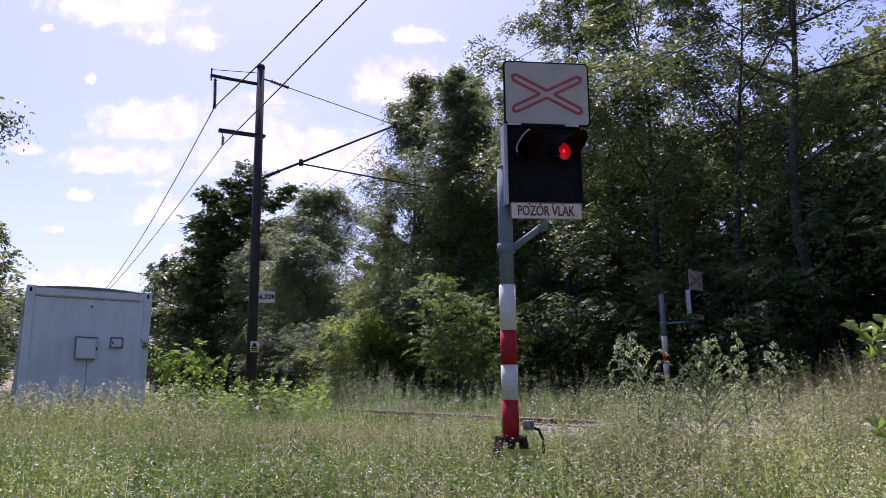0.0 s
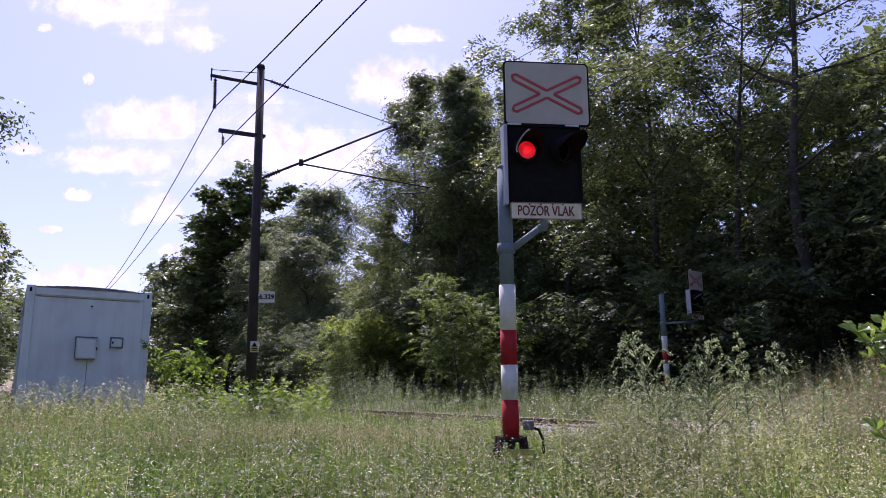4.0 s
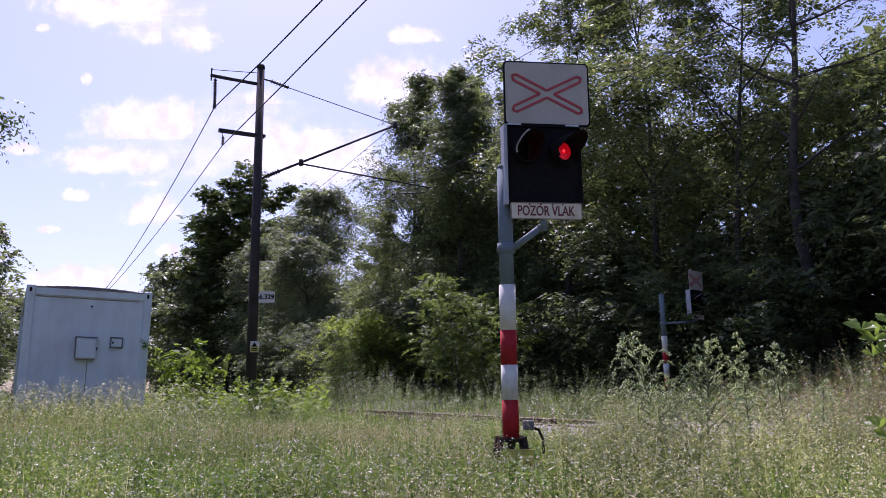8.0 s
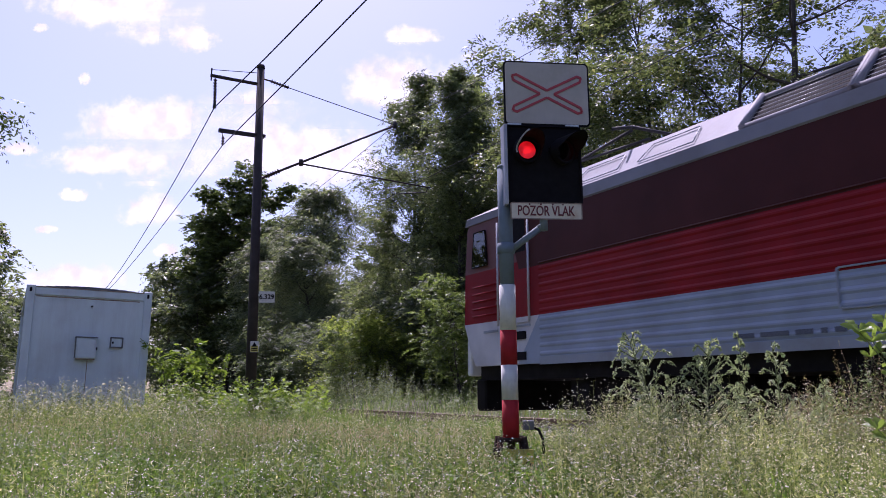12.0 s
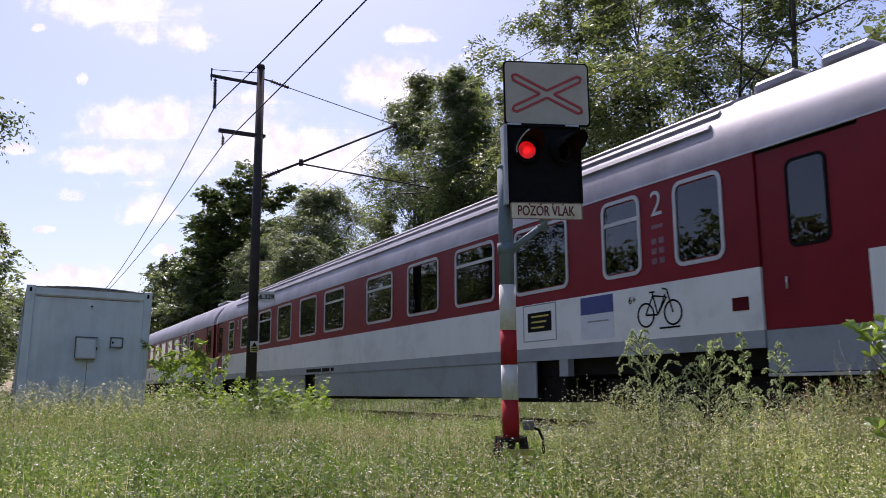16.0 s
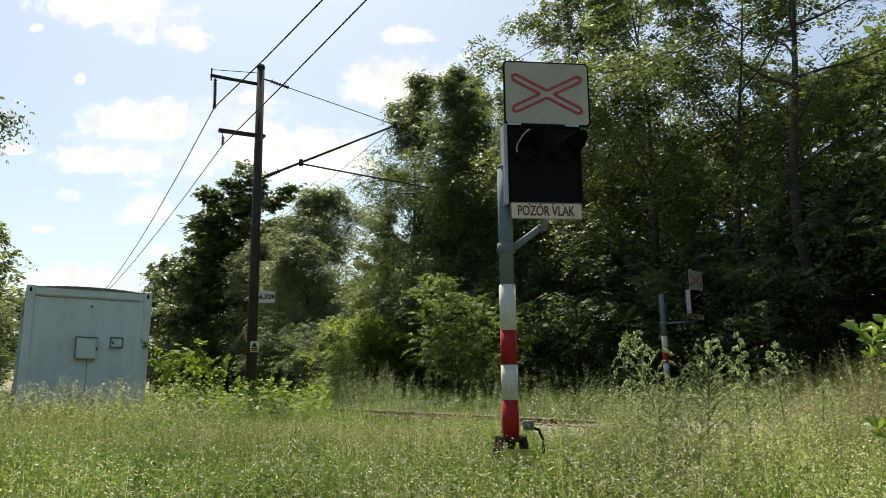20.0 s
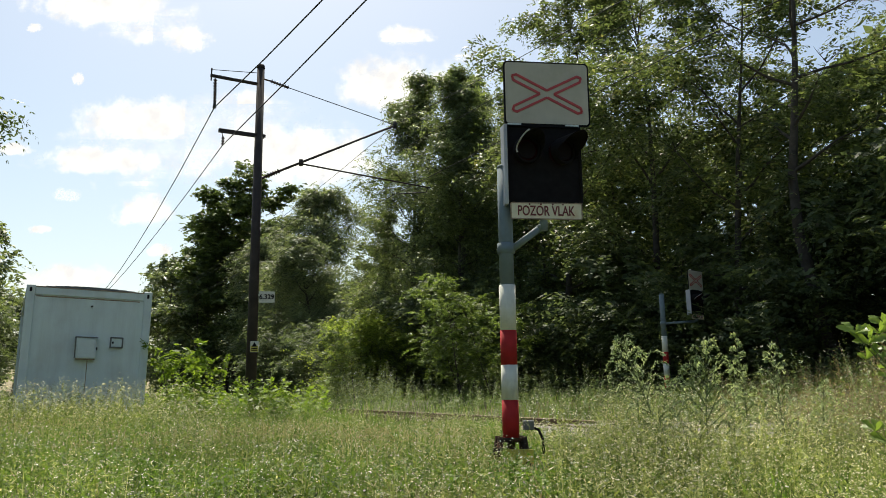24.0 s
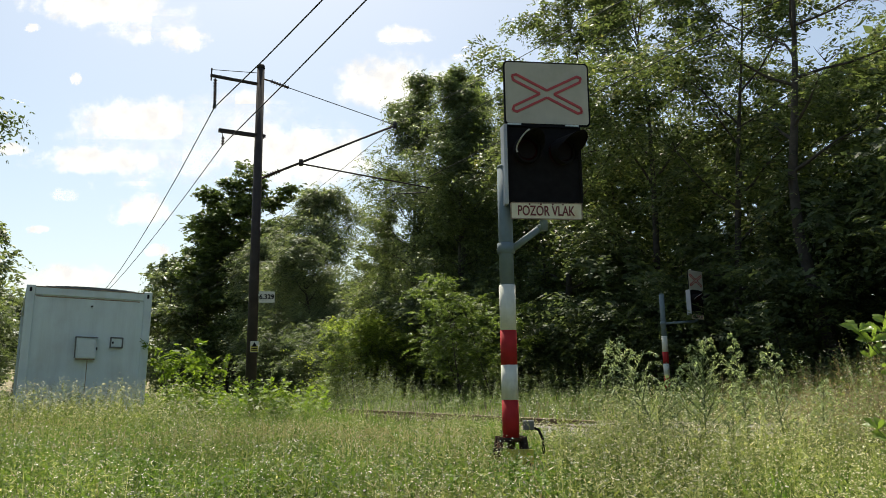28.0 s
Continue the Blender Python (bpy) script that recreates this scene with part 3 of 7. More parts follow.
def build_pole():
    p0 = at(18.27, 4.78)
    # local x points across the track, y along it
    o = thing("catenary_pole", pose(p0.x, p0.y, 0, 0, 0, TURN), "dark rusted steel overhead line pole with arms and insulators", "pole")
    L = lambda l, z, y=0.0: (l - 4.78, y, z)
    bm = bmesh.new()
    tube(bm, (0.02, 0, -0.3), (-0.01, 0, 8.1), 0.125, 0.085, 12)
    part("mast", bm, M_POLE, o)
    bm = bmesh.new()
    tube(bm, (-0.01, 0, 8.1), (-0.01, 0, 8.18), 0.095, 0.08, 12)
    part("cap", bm, M_POLE, o)
    bm = bmesh.new()
    pipe(bm, [L(4.75, 7.7), L(3.62, 7.72)], 0.042, 8)
    pipe(bm, [L(3.64, 7.6), L(3.64, 7.9)], 0.018, 6)
    upper = part("feeder_arm", bm, M_POLE, o)
    bm = bmesh.new()
    insulator(bm, L(3.73, 7.66), L(3.74, 7.1), 0.05, 8)
    part("insulator", bm, M_INSUL, upper, "brown porcelain insulator")
    bm = bmesh.new()
    tube(bm, L(3.74, 7.1), L(3.74, 6.96), 0.03, 0.045, 8)
    part("wire_clamp", bm, M_STEEL_DARK, upper)
    bm = bmesh.new()
    pipe(bm, [L(3.63, 7.86), L(4.75, 7.98)], 0.008, 6)
    part("stay", bm, M_WIRE, upper)
    bm = bmesh.new()
    for y in (-0.05, 0.05):
        bx(bm, 3.86 - 4.78, 4.92 - 4.78, y - 0.01, y + 0.01, 6.42, 6.49)
    bx(bm, 3.86 - 4.78, 3.9 - 4.78, -0.05, 0.05, 6.42, 6.49)
    lower = part("cable_arm", bm, M_POLE, o)
    bm = bmesh.new()
    pipe(bm, [L(3.93, 6.42), L(3.96, 6.3)], 0.008, 6)
    insulator(bm, L(3.96, 6.32), L(3.96, 6.12), 0.045, 3)
    part("insulator", bm, M_INSUL, lower)
    bm = bmesh.new()
    pipe(bm, [L(4.84, 7.85), L(5.0, 7.83)], 0.02, 6)
    insulator(bm, L(5.0, 7.83), L(5.45, 7.74), 0.055, 7)
    tie = part("tie_insulator", bm, M_INSUL, o, "brown ribbed insulator on the tie rope")
    bm = bmesh.new()
    pipe(bm, [L(5.45, 7.74), L(8.2, 7.24)], 0.01, 6)
    part("tie_rope", bm, M_WIRE, tie)
    bm = bmesh.new()
    pipe(bm, [L(4.84, 5.44), L(4.95, 5.5)], 0.035, 8)
    insulator(bm, L(4.95, 5.5), L(5.29, 5.68), 0.06, 6)
    part("foot_insulator", bm, M_INSUL, o)
    bm = bmesh.new()
    pipe(bm, [L(5.29, 5.68), L(8.25, 7.24)], 0.027, 8)
    strut = part("cantilever", bm, M_POLE, o, "sloping steel cantilever tube")
    bm = bmesh.new()
    tube(bm, L(8.22, 7.15), L(8.22, 7.32), 0.05, 0.05, 8)
    part("saddle", bm, M_STEEL_DARK, strut)
    bm = bmesh.new()
    tube(bm, L(5.8, 5.87), L(5.8, 6.02), 0.05, 0.05, 8)
    pipe(bm, [L(5.8, 5.92), L(9.2, 5.72)], 0.02, 8)
    reg = part("registration_arm", bm, M_POLE, o)
    bm = bmesh.new()
    pipe(bm, [L(9.15, 5.72), L(9.1, 5.6), L(8.3, 5.46)], 0.012, 6)
    part("steady_arm", bm, M_STEEL_DARK, reg)
    bm = bmesh.new()
    pipe(bm, [L(8.25, 7.2), L(9.0, 5.76)], 0.005, 5)
    part("drop_wire", bm, M_WIRE, reg)
    # plates
    km = new("distance_plate")
    km.parent = o
    km.matrix_basis = pose(0.27, -0.14, 2.71, 0, 0, -12 - TURN * 0.4)
    km["label"] = "white distance plate with black figures"
    bm = bmesh.new()
    plate(bm, rounded(-0.175, 0.175, -0.125, 0.125, 0.01, 2), 0.0, 0.008)
    part("plate", bm, M_WHITE, km)
    part("figures", letters("6,329", 0.15, M_BLACK, "figures", 0.004, 0.025), None, km, "black figures", pose(0, -0.006, 0))
    part("strap", box(-0.36, 0.16, 0.008, 0.03, 0.03, 0.06), M_CABIN, km)
    wp = new("warning_plate")
    wp.parent = o
    wp.matrix_basis = pose(0.03, -0.145, 1.6, 0, 0, -20)
    wp["label"] = "small yellowish high-voltage warning plate"
    part("plate", box(-0.09, 0.09, 0, 0.008, -0.12, 0.12), M_WHITE, wp)
    part("yellow_field", box(-0.082, 0.082, -0.003, 0.0, -0.112, 0.02), M_YELLOW, wp, "faded yellow lower field")
    bm = bmesh.new()
    plate(bm, [(-0.06, 0.0), (0.06, 0.0), (0.0, 0.1)], -0.006, 0.001)
    part("triangle", bm, M_BLACK, wp)
    bm = bmesh.new()
    bx(bm, -0.065, 0.065, -0.006, 0.001, -0.05, -0.025)
    bx(bm, -0.065, 0.065, -0.006, 0.001, -0.09, -0.065)
    part("writing_bar", bm, M_BLACK, wp)


def wire_line(name, label, l, r, span):
    """One wire along the track: span gives (s, z) knots; it sags between them."""
    bm = bmesh.new()
    pts = []
    for (s0, z0), (s1, z1), sag in span:
        for i in range(13):
            k = i / 12
            pts.append(at(s0 + (s1 - s0) * k, l, z0 + (z1 - z0) * k - 4 * sag * k * (1 - k)))
    rings = []
    for i, p in enumerate(pts):
        if i and (p - pts[i - 1]).length < 1e-4:
            continue
        rings.append([bm.verts.new(p + (N * math.cos(2 * math.pi * k / 6) + Vector((0, 0, 1)) * math.sin(2 * math.pi * k / 6)) * r) for k in range(6)])
    for a, b in zip(rings, rings[1:]):
        for k in range(6):
            bm.faces.new((a[k], a[(k + 1) % 6], b[(k + 1) % 6], b[k])).smooth = True
    ob = new(name, finish(name, bm, M_WIRE))
    return tagged(ob, label, "wire", "overhead wires")


def build_wires():
    wire_line("feeder_wire", "thin dark feeder wire hung from the upper pole arm", 3.74, 0.013, [((-32, 6.98), (18.27, 6.98), 1.3), ((18.27, 6.98), (68, 6.98), 1.75)])
    wire_line("cable", "dark cable hung from the lower pole arm", 3.96, 0.012, [((-32, 6.12), (18.27, 6.12), 0.45), ((18.27, 6.12), (68, 6.12), 0.8)])
    wire_line("messenger_wire", "messenger wire of the overhead line above the track", 8.22, 0.007, [((-32, 7.24), (18.27, 7.24), 0.9), ((18.27, 7.24), (68, 7.24), 0.9)])
    wire_line("contact_wire", "contact wire of the overhead line above the track", 8.25, 0.007, [((-32, 5.48), (18.27, 5.46), 0.02), ((18.27, 5.46), (68, 5.48), 0.02)])
    wire_line("cable", "thin cable beside the messenger wire", 8.3, 0.005, [((-32, 6.6), (18.27, 6.55), 0.35), ((18.27, 6.55), (68, 6.6), 0.35)])
    for s, z in ((23.0, 6.93), (28.5, 6.6)):
        bm = bmesh.new()
        pipe(bm, [at(s, 8.22, z), at(s, 8.25, 5.47)], 0.004, 5)
        tagged(new("dropper", finish("dropper", bm, M_WIRE)), "thin dropper wire between messenger and contact wire", "wire", "overhead wires")


build_pole()
build_wires()


# ---------- train ----------
M_T_RED = mat("coach_red", (0.225, 0.011, 0.018), 0.36, spec=0.2, vary=0.08, scale=2, bump=0.012, bump_scale=2.5, second=(0.19, 0.009, 0.015), mix_scale=0.8)
M_T_WHITE = mat("coach_white", (0.78, 0.79, 0.77), 0.32, vary=0.03, scale=2, bump=0.012, bump_scale=2, second=(0.63, 0.63, 0.62), mix_scale=0.9, mix=0.4)
M_T_GREY = mat("coach_grey", (0.3, 0.33, 0.36), 0.4, vary=0.06, scale=3, second=(0.24, 0.25, 0.26), mix_scale=1.5, mix=0.5)
M_T_ROOF = mat("coach_roof", (0.33, 0.32, 0.35), 0.5, 0.15, vary=0.06, scale=1.5, bump=0.05, bump_scale=0.9, second=(0.24, 0.23, 0.25), mix_scale=0.7, mix=0.5)
streaks(M_T_WHITE, 0.07, 3.0, 0.6)
streaks(M_T_ROOF, 0.3, 2.2, 0.8)
M_T_FRAME = mat("window_frame_grey", (0.5, 0.5, 0.5), 0.35, 0.2, vary=0.05)
M_T_GLASS = glass_mat("tinted_glass", (0.07, 0.08, 0.1), 1.66)
M_T_DARK = mat("underframe_black", (0.014, 0.012, 0.011), 0.85, spec=0.12, vary=0.3, scale=5)
M_T_RUBBER = mat("black_rubber", (0.009, 0.008, 0.008), 0.8, spec=0.12, vary=0.2)
M_T_DOOR = mat("gangway_door_red", (0.085, 0.005, 0.008), 0.6, spec=0.1, vary=0.2, scale=4)
# near-black colour puts in the darkness of the unlit insides
M_T_INNER = mat("unlit_interior", (0.03, 0.028, 0.026), 0.8, vary=0.1)
M_T_PICTO = mat("pictogram_grey", (0.2, 0.1, 0.12), 0.5, vary=0.3, scale=40)
M_T_BLUE = mat("poster_blue", (0.04, 0.06, 0.22), 0.4, vary=0.1)
M_L_ROOF = mat("loco_roof_grey", (0.24, 0.24, 0.26), 0.65, spec=0.2, vary=0.08, scale=2, second=(0.21, 0.205, 0.215), mix_scale=1.2)
M_T_PANEL = mat("poster_grey", (0.6, 0.63, 0.68), 0.4, vary=0.05)
M_T_BLIND = mat("pale_blind", (0.37, 0.35, 0.36), 0.6, vary=0.05)
M_T_SMALL = mat("small_figures_grey", (0.1, 0.11, 0.13), 0.6, vary=0.4, scale=60)
M_T_TAIL = glow_mat("tail_lamp_red", (1.0, 0.03, 0.05), 1.6)
HALF = 1.4125


def train_pose(t, a):
    """The pose of a vehicle whose middle is a metres ahead of the train's tail."""
    s = SPEED * (t - PASS) + a
    p = at(s, MID, RAIL)
    return pose(p.x, p.y, RAIL, 0, 0, 90 + TURN)


def flat_letters(body, size, material, x, z, side, parent, sx=1.0):
    me = letters(body, size, material, "figures", 0.002)
    me.transform(Matrix.Diagonal((sx, 1, 1, 1)))
    # letters face -y; the side of the coach at y = +HALF faces +y
    return part("figures", me, None, parent, "white figures" if material is not M_BLACK else "black figures", pose(x, side * (HALF + 0.005), z, 0, 0, 180 if side > 0 else 0))


def bicycle(x, z, side, parent, w=0.76):
    """A painted outline of a bicycle."""
    bm = bmesh.new()
    k = w / 1.7
    y0, y1 = sorted((side * (HALF + 0.002), side * (HALF + 0.006)))

    def bar(p, q, t=0.045):
        a = math.atan2(q[1] - p[1], q[0] - p[0])
        ln = math.hypot(q[0] - p[0], q[1] - p[1])
        m = Matrix.Translation((x + p[0] * k, 0, z + p[1] * k)) @ Matrix.Rotation(-a, 4, "Y")
        bx(bm, 0, ln * k, y0, y1, -t * k / 2, t * k / 2, m)
    for cx in (-0.52, 0.52):
        ring_plate(bm, [(x + (cx + 0.34 * math.cos(a)) * k, z + 0.34 * k * math.sin(a)) for a in np.linspace(0, 2 * math.pi, 25)[:-1]],
                   [(x + (cx + 0.29 * math.cos(a)) * k, z + 0.29 * k * math.sin(a)) for a in np.linspace(0, 2 * math.pi, 25)[:-1]], y0, y1)
    for p, q in (((0.52, 0), (0.22, 0.5)), ((0.22, 0.5), (-0.3, 0.42)), ((-0.3, 0.42), (0.05, -0.02)), ((0.05, -0.02), (0.24, 0.6)), ((0.52, 0), (0.05, -0.02)),
                 ((-0.52, 0), (-0.32, 0.62)), ((-0.32, 0.62), (-0.15, 0.66)), ((0.14, 0.6), (0.36, 0.6)), ((0.05, -0.02), (-0.26, 0.5)), ((-0.75, -0.38), (0.0, -0.38))):
        bar(p, q)
    return part("bicycle_mark", bm, M_BLACK, parent, "black bicycle pictogram")


def add_window(o, x0, x1, side, z0=1.91, z1=2.92, split=False, radius=0.13, blind=False):
    lo, hi = sorted((side * HALF, side * (HALF + 0.016)))
    bm = bmesh.new()
    f = 0.048
    ring_plate(bm, rounded(x0, x1, z0, z1, radius), rounded(x0 + f, x1 - f, z0 + f, z1 - f, radius - 0.045), lo - 0.02 * (side > 0), hi + 0.02 * (side < 0))
    if split:
        zc = z1 - 0.3 * (z1 - z0)
        bx(bm, x0 + f * 0.8, x1 - f * 0.8, lo, hi - side * 0.004 if side > 0 else hi, zc - 0.025, zc + 0.025)
    w = part("window", bm, M_T_FRAME, o)
    bm = bmesh.new()
    g0, g1 = sorted((side * (HALF - 0.012), side * (HALF - 0.002)))
    plate(bm, rounded(x0 + 0.03, x1 - 0.03, z0 + 0.03, z1 - 0.03, radius - 0.03), g0, g1)
    part("pane", bm, M_T_GLASS, w)
    if blind:
        part("blind", box(x0 + 0.05, x1 - 0.05, *sorted((side * (HALF - 0.09), side * (HALF - 0.07))), z1 - 0.35, z1 - 0.04), M_T_BLIND, w)


def coach_bogie(o, x):
    b = new("bogie")
    b.parent = o
    b.matrix_basis = pose(x, 0, 0)
    bm = bmesh.new()
    for s in (-1, 1):
        bx(bm, -1.6, 1.6, s * 1.0 - 0.08, s * 1.0 + 0.08, 0.45, 0.65)
        for xx in (-1.25, 1.25):
            bx(bm, xx - 0.17, xx + 0.17, s * 1.05 - 0.1, s * 1.05 + 0.12, 0.3, 0.6)
            tube(bm, (xx - 0.3, s * 1.05, 0.55), (xx - 0.3, s * 1.05, 0.82), 0.09, 0.09, 10)
        bx(bm, -0.35, 0.35, s * 1.02 - 0.12, s * 1.02 + 0.12, 0.35, 0.8)
    bx(bm, -0.3, 0.3, -1.0, 1.0, 0.4, 0.7)
    part("bogie_frame", bm, M_T_DARK, b)
    for xx in (-1.25, 1.25):
        for s in (-1, 1):
            bm = bmesh.new()
            tube(bm, (xx, s * 0.68, 0.46), (xx, s * 0.82, 0.46), 0.46, 0.45, 28)
            tube(bm, (xx, s * 0.62, 0.46), (xx, s * 0.68, 0.46), 0.49, 0.49, 28)
            part("wheel", bm, M_T_DARK, b)


def roof_section(n=14, top=4.05, base=2.99):
    out = []
    for i in range(n + 1):
        a = math.pi * i / n
        c, s = math.cos(a), math.sin(a)
        out.append((HALF * math.copysign(abs(c) ** 0.98, c), base + (top - base) * abs(s) ** 0.97))
    return out


def build_coach(a0, a1, wins, doors, ribbed, skirt, texts, name_label, tail=False):
    ln = a1 - a0
    mid = (a0 + a1) / 2
    o = thing("passenger_coach", train_pose(0, mid), name_label, "railway coach", "train vehicles")
    X = lambda a: a - mid
    h = ln / 2
    for side in (1, -1):
        inner = side * (HALF - 0.05)
        lo, hi = sorted((inner, side * HALF))
        ds = sorted([(X(p), X(q)) for p, q in doors])
        # solid runs between the doors
        runs, x = [], -h
        for p, q in ds:
            runs.append((x, p))
            x = q
        runs.append((x, h))
        for i, (p, q) in enumerate(runs):
            ends = q - p < 1.2
            if q - p < 0.03:
                continue
            bm = bmesh.new()
            bx(bm, p, q, lo, hi, 1.11 if not ends else 0.9, 1.76)
            part("lower_panel", bm, M_T_WHITE, o, "white lower side panel")
            bm = bmesh.new()
            bx(bm, p, q, lo, hi - side * 0.003 if side > 0 else hi, 0.93 if not ends else 0.67, 1.11 if not ends else 0.9)
            part("sill_panel", bm, M_T_GREY, o, "grey sill band")
            bm = bmesh.new()
            cut = sorted([(X(w[0]), X(w[1])) for w in wins if p < X(w[0]) < q])
            bx(bm, p, q, lo, hi, 1.76, 1.975)
            bx(bm, p, q, lo, hi, 2.855, 3.0)
            x = p
            for c, e in cut:
                bx(bm, x, c + 0.045, lo, hi, 1.975, 2.855)
                x = e - 0.045
            bx(bm, x, q, lo, hi, 1.975, 2.855)
            part("upper_panel", bm, M_T_RED, o, "dark red window band")
        for p, q in ds:
            d0, d1 = sorted((side * (HALF - 0.06), side * (HALF - 0.025)))
            bm = bmesh.new()
            mx = (p + q) / 2
            bx(bm, p + 0.012, q - 0.012, d0, d1, 1.11, 2.95)
            door = part("door", bm, M_T_RED, o, "dark red entrance door")
            part("door_foot", box(p + 0.012, q - 0.012, d0, d1, 0.68, 1.105), M_T_GREY, door)
            part("step", box(p + 0.05, q - 0.05, min(d0, d1) - (0.06 if side < 0 else 0), max(d0, d1) + (0.06 if side > 0 else 0), 0.64, 0.67), M_T_FRAME, door)
            bm = bmesh.new()
            e0, e1 = sorted((side * (HALF - 0.03), side * (HALF - 0.012)))
            wx0, wx1 = mx - 0.24, mx + 0.24
            ring_plate(bm, rounded(wx0, wx1, 1.9, 2.8, 0.09), rounded(wx0 + 0.03, wx1 - 0.03, 1.93, 2.77, 0.07), e0, e1)
            part("window_gasket", bm, M_T_RUBBER, door)
            bm = bmesh.new()
            plate(bm, rounded(wx0 + 0.02, wx1 - 0.02, 1.92, 2.78, 0.07), *sorted((side * (HALF - 0.027), side * (HALF - 0.018))))
            part("pane", bm, M_T_GLASS, door)
            bm = bmesh.new()
            pipe(bm, [(mx + 0.3, side * (HALF - 0.01), 1.5), (mx + 0.3, side * (HALF - 0.01), 1.62)], 0.012, 6)
            part("handle", bm, M_T_FRAME, door)
        for w in wins:
            add_window(o, X(w[0]), X(w[1]), side, split=w[2] > 0, radius=0.13 if ribbed else 0.09, blind=w[2] == 2)
        bm = bmesh.new()
        bx(bm, -h + 0.02, h - 0.02, *sorted((side * (HALF - 0.02), side * (HALF + 0.012))), 2.985, 3.005)
        part("rain_gutter", bm, M_T_FRAME, o, "thin pale gutter strip")
        for kind, a, z in texts:
            x = X(a)
            if kind == "2":
                flat_letters("2", 0.44, M_T_FRAME, x, z, side, o, 1.0)
                for q in range(3):
                    for r in (0, 1):
                        part("pictogram", box(x - 0.11 + r * 0.13, x - 0.02 + r * 0.13, *sorted((side * HALF, side * (HALF + 0.004))), 2.0 + 0.12 * q, 2.07 + 0.12 * q), M_T_PICTO, o)
                part("writing_bar", box(x - 0.1, x + 0.1, *sorted((side * HALF, side * (HALF + 0.004))), 2.43, 2.475), M_T_PICTO, o)
            elif kind == "bike":
                bicycle(x, z, side, o)
                flat_letters("6+" if ribbed else "3+", 0.13, M_BLACK, x + side * -0.0 + 0.47, z + 0.2, side, o)
            elif kind == "poster":
                part("poster_head", box(x - 0.34, x + 0.34, *sorted((side * HALF, side * (HALF + 0.004))), z + 0.05, z + 0.28), M_T_BLUE, o, "blue half of an information panel")
                p2 = part("poster_foot", box(x - 0.34, x + 0.34, *sorted((side * HALF, side * (HALF + 0.004))), z - 0.28, z + 0.046), M_T_PANEL, o, "pale half of an information panel")
                part("writing_bar", box(x - 0.25, x + 0.2, *sorted((side * HALF, side * (HALF + 0.007))), z - 0.06, z - 0.04), M_T_GREY, p2)
            elif kind == "display":
                bm = bmesh.new()
                ring_plate(bm, rounded(x - 0.42, x + 0.42, z - 0.27, z + 0.27, 0.01, 2), rounded(x - 0.405, x + 0.405, z - 0.255, z + 0.255, 0.008, 2), *sorted((side * HALF, side * (HALF + 0.006))))
                part("display_rim", bm, M_T_GREY, o)
                d = part("display", box(x - 0.3, x + 0.3, *sorted((side * HALF, side * (HALF + 0.006))), z - 0.13, z + 0.15), M_BLACK, o, "dark destination display")
                for q in range(3):
                    part("writing_bar", box(x - 0.24 + 0.06 * q, x + 0.2, *sorted((side * HALF, side * (HALF + 0.009))), z + 0.08 - 0.08 * q, z + 0.105 - 0.08 * q), M_YELLOW, d)
            elif kind == "vent":
                d = part("vent", box(x - 0.2, x + 0.2, *sorted((side * HALF, side * (HALF + 0.006))), z - 0.18, z + 0.18), M_T_GREY, o, "grey louvred vent")
            elif kind == "lamp":
                part("marker", box(x - 0.11, x + 0.11, *sorted((side * HALF, side * (HALF + 0.008))), z - 0.07, z + 0.07), M_T_DOOR, o, "small dark red marker plate")
            elif kind == "number":
                for q0, q1 in ((-1.05, -0.85), (-0.75, -0.25), (-0.15, 0.95)):
                    part("writing_bar", box(x + q0, x + q1, *sorted((side * (HALF - 0.002), side * (HALF + 0.003))), z - 0.04, z + 0.04), M_T_DARK, o, "dark bar of small figures")
            elif kind == "emblem":
                bm = bmesh.new()
                ring_plate(bm, [(x + 0.13 * math.cos(q), z + 0.15 * math.sin(q)) for q in np.linspace(0, 2 * math.pi, 21)[:-1]],
                           [(x + 0.1 * math.cos(q), z + 0.12 * math.sin(q)) for q in np.linspace(0, 2 * math.pi, 21)[:-1]], *sorted((side * HALF, side * (HALF + 0.005))))
                part("emblem_ring", bm, M_T_RED, o, "small red ring emblem")
    # roof
    sec = roof_section()
    bm = bmesh.new()
    rows = []
    for x, k in ((-h, 0.9), (-h + 0.12, 0.97), (-h + 0.5, 1.0), (0.0, 1.0), (h - 0.5, 1.0), (h - 0.12, 0.97), (h, 0.9)):
        rows.append([bm.verts.new((x, y, 2.99 + (z - 2.99) * k)) for y, z in sec])
    for a, b in zip(rows, rows[1:]):
        for i in range(len(sec) - 1):
            f = bm.faces.new((a[i], a[i + 1], b[i + 1], b[i]))
            f.smooth = True
    bm.faces.new(rows[0])
    bm.faces.new(rows[-1][::-1])
    roof = part("roof", bm, M_T_ROOF, o, "silver-grey arched roof")
    if ribbed:
        for i in range(2, 13):
            y, z = sec[i]
            bm = bmesh.new()
            a = math.atan2(z - 2.9, y * 0.75)
            m = Matrix.Translation((0, y, z)) @ Matrix.Rotation(a - math.pi / 2, 4, "X")
            if i != 7:
                bx(bm, -h + 2.6, h - 2.6, -0.035, 0.035, -0.02, 0.035, m)
                part("roof_rib", bm, M_T_ROOF, roof)
    for x in (-h + 1.2, -h + 2.1, h - 1.2, h - 2.1):
        part("roof_vent", box(x - 0.3, x + 0.3, 0.35, 0.8, 3.86, 4.02, 0.05), M_T_ROOF, roof)
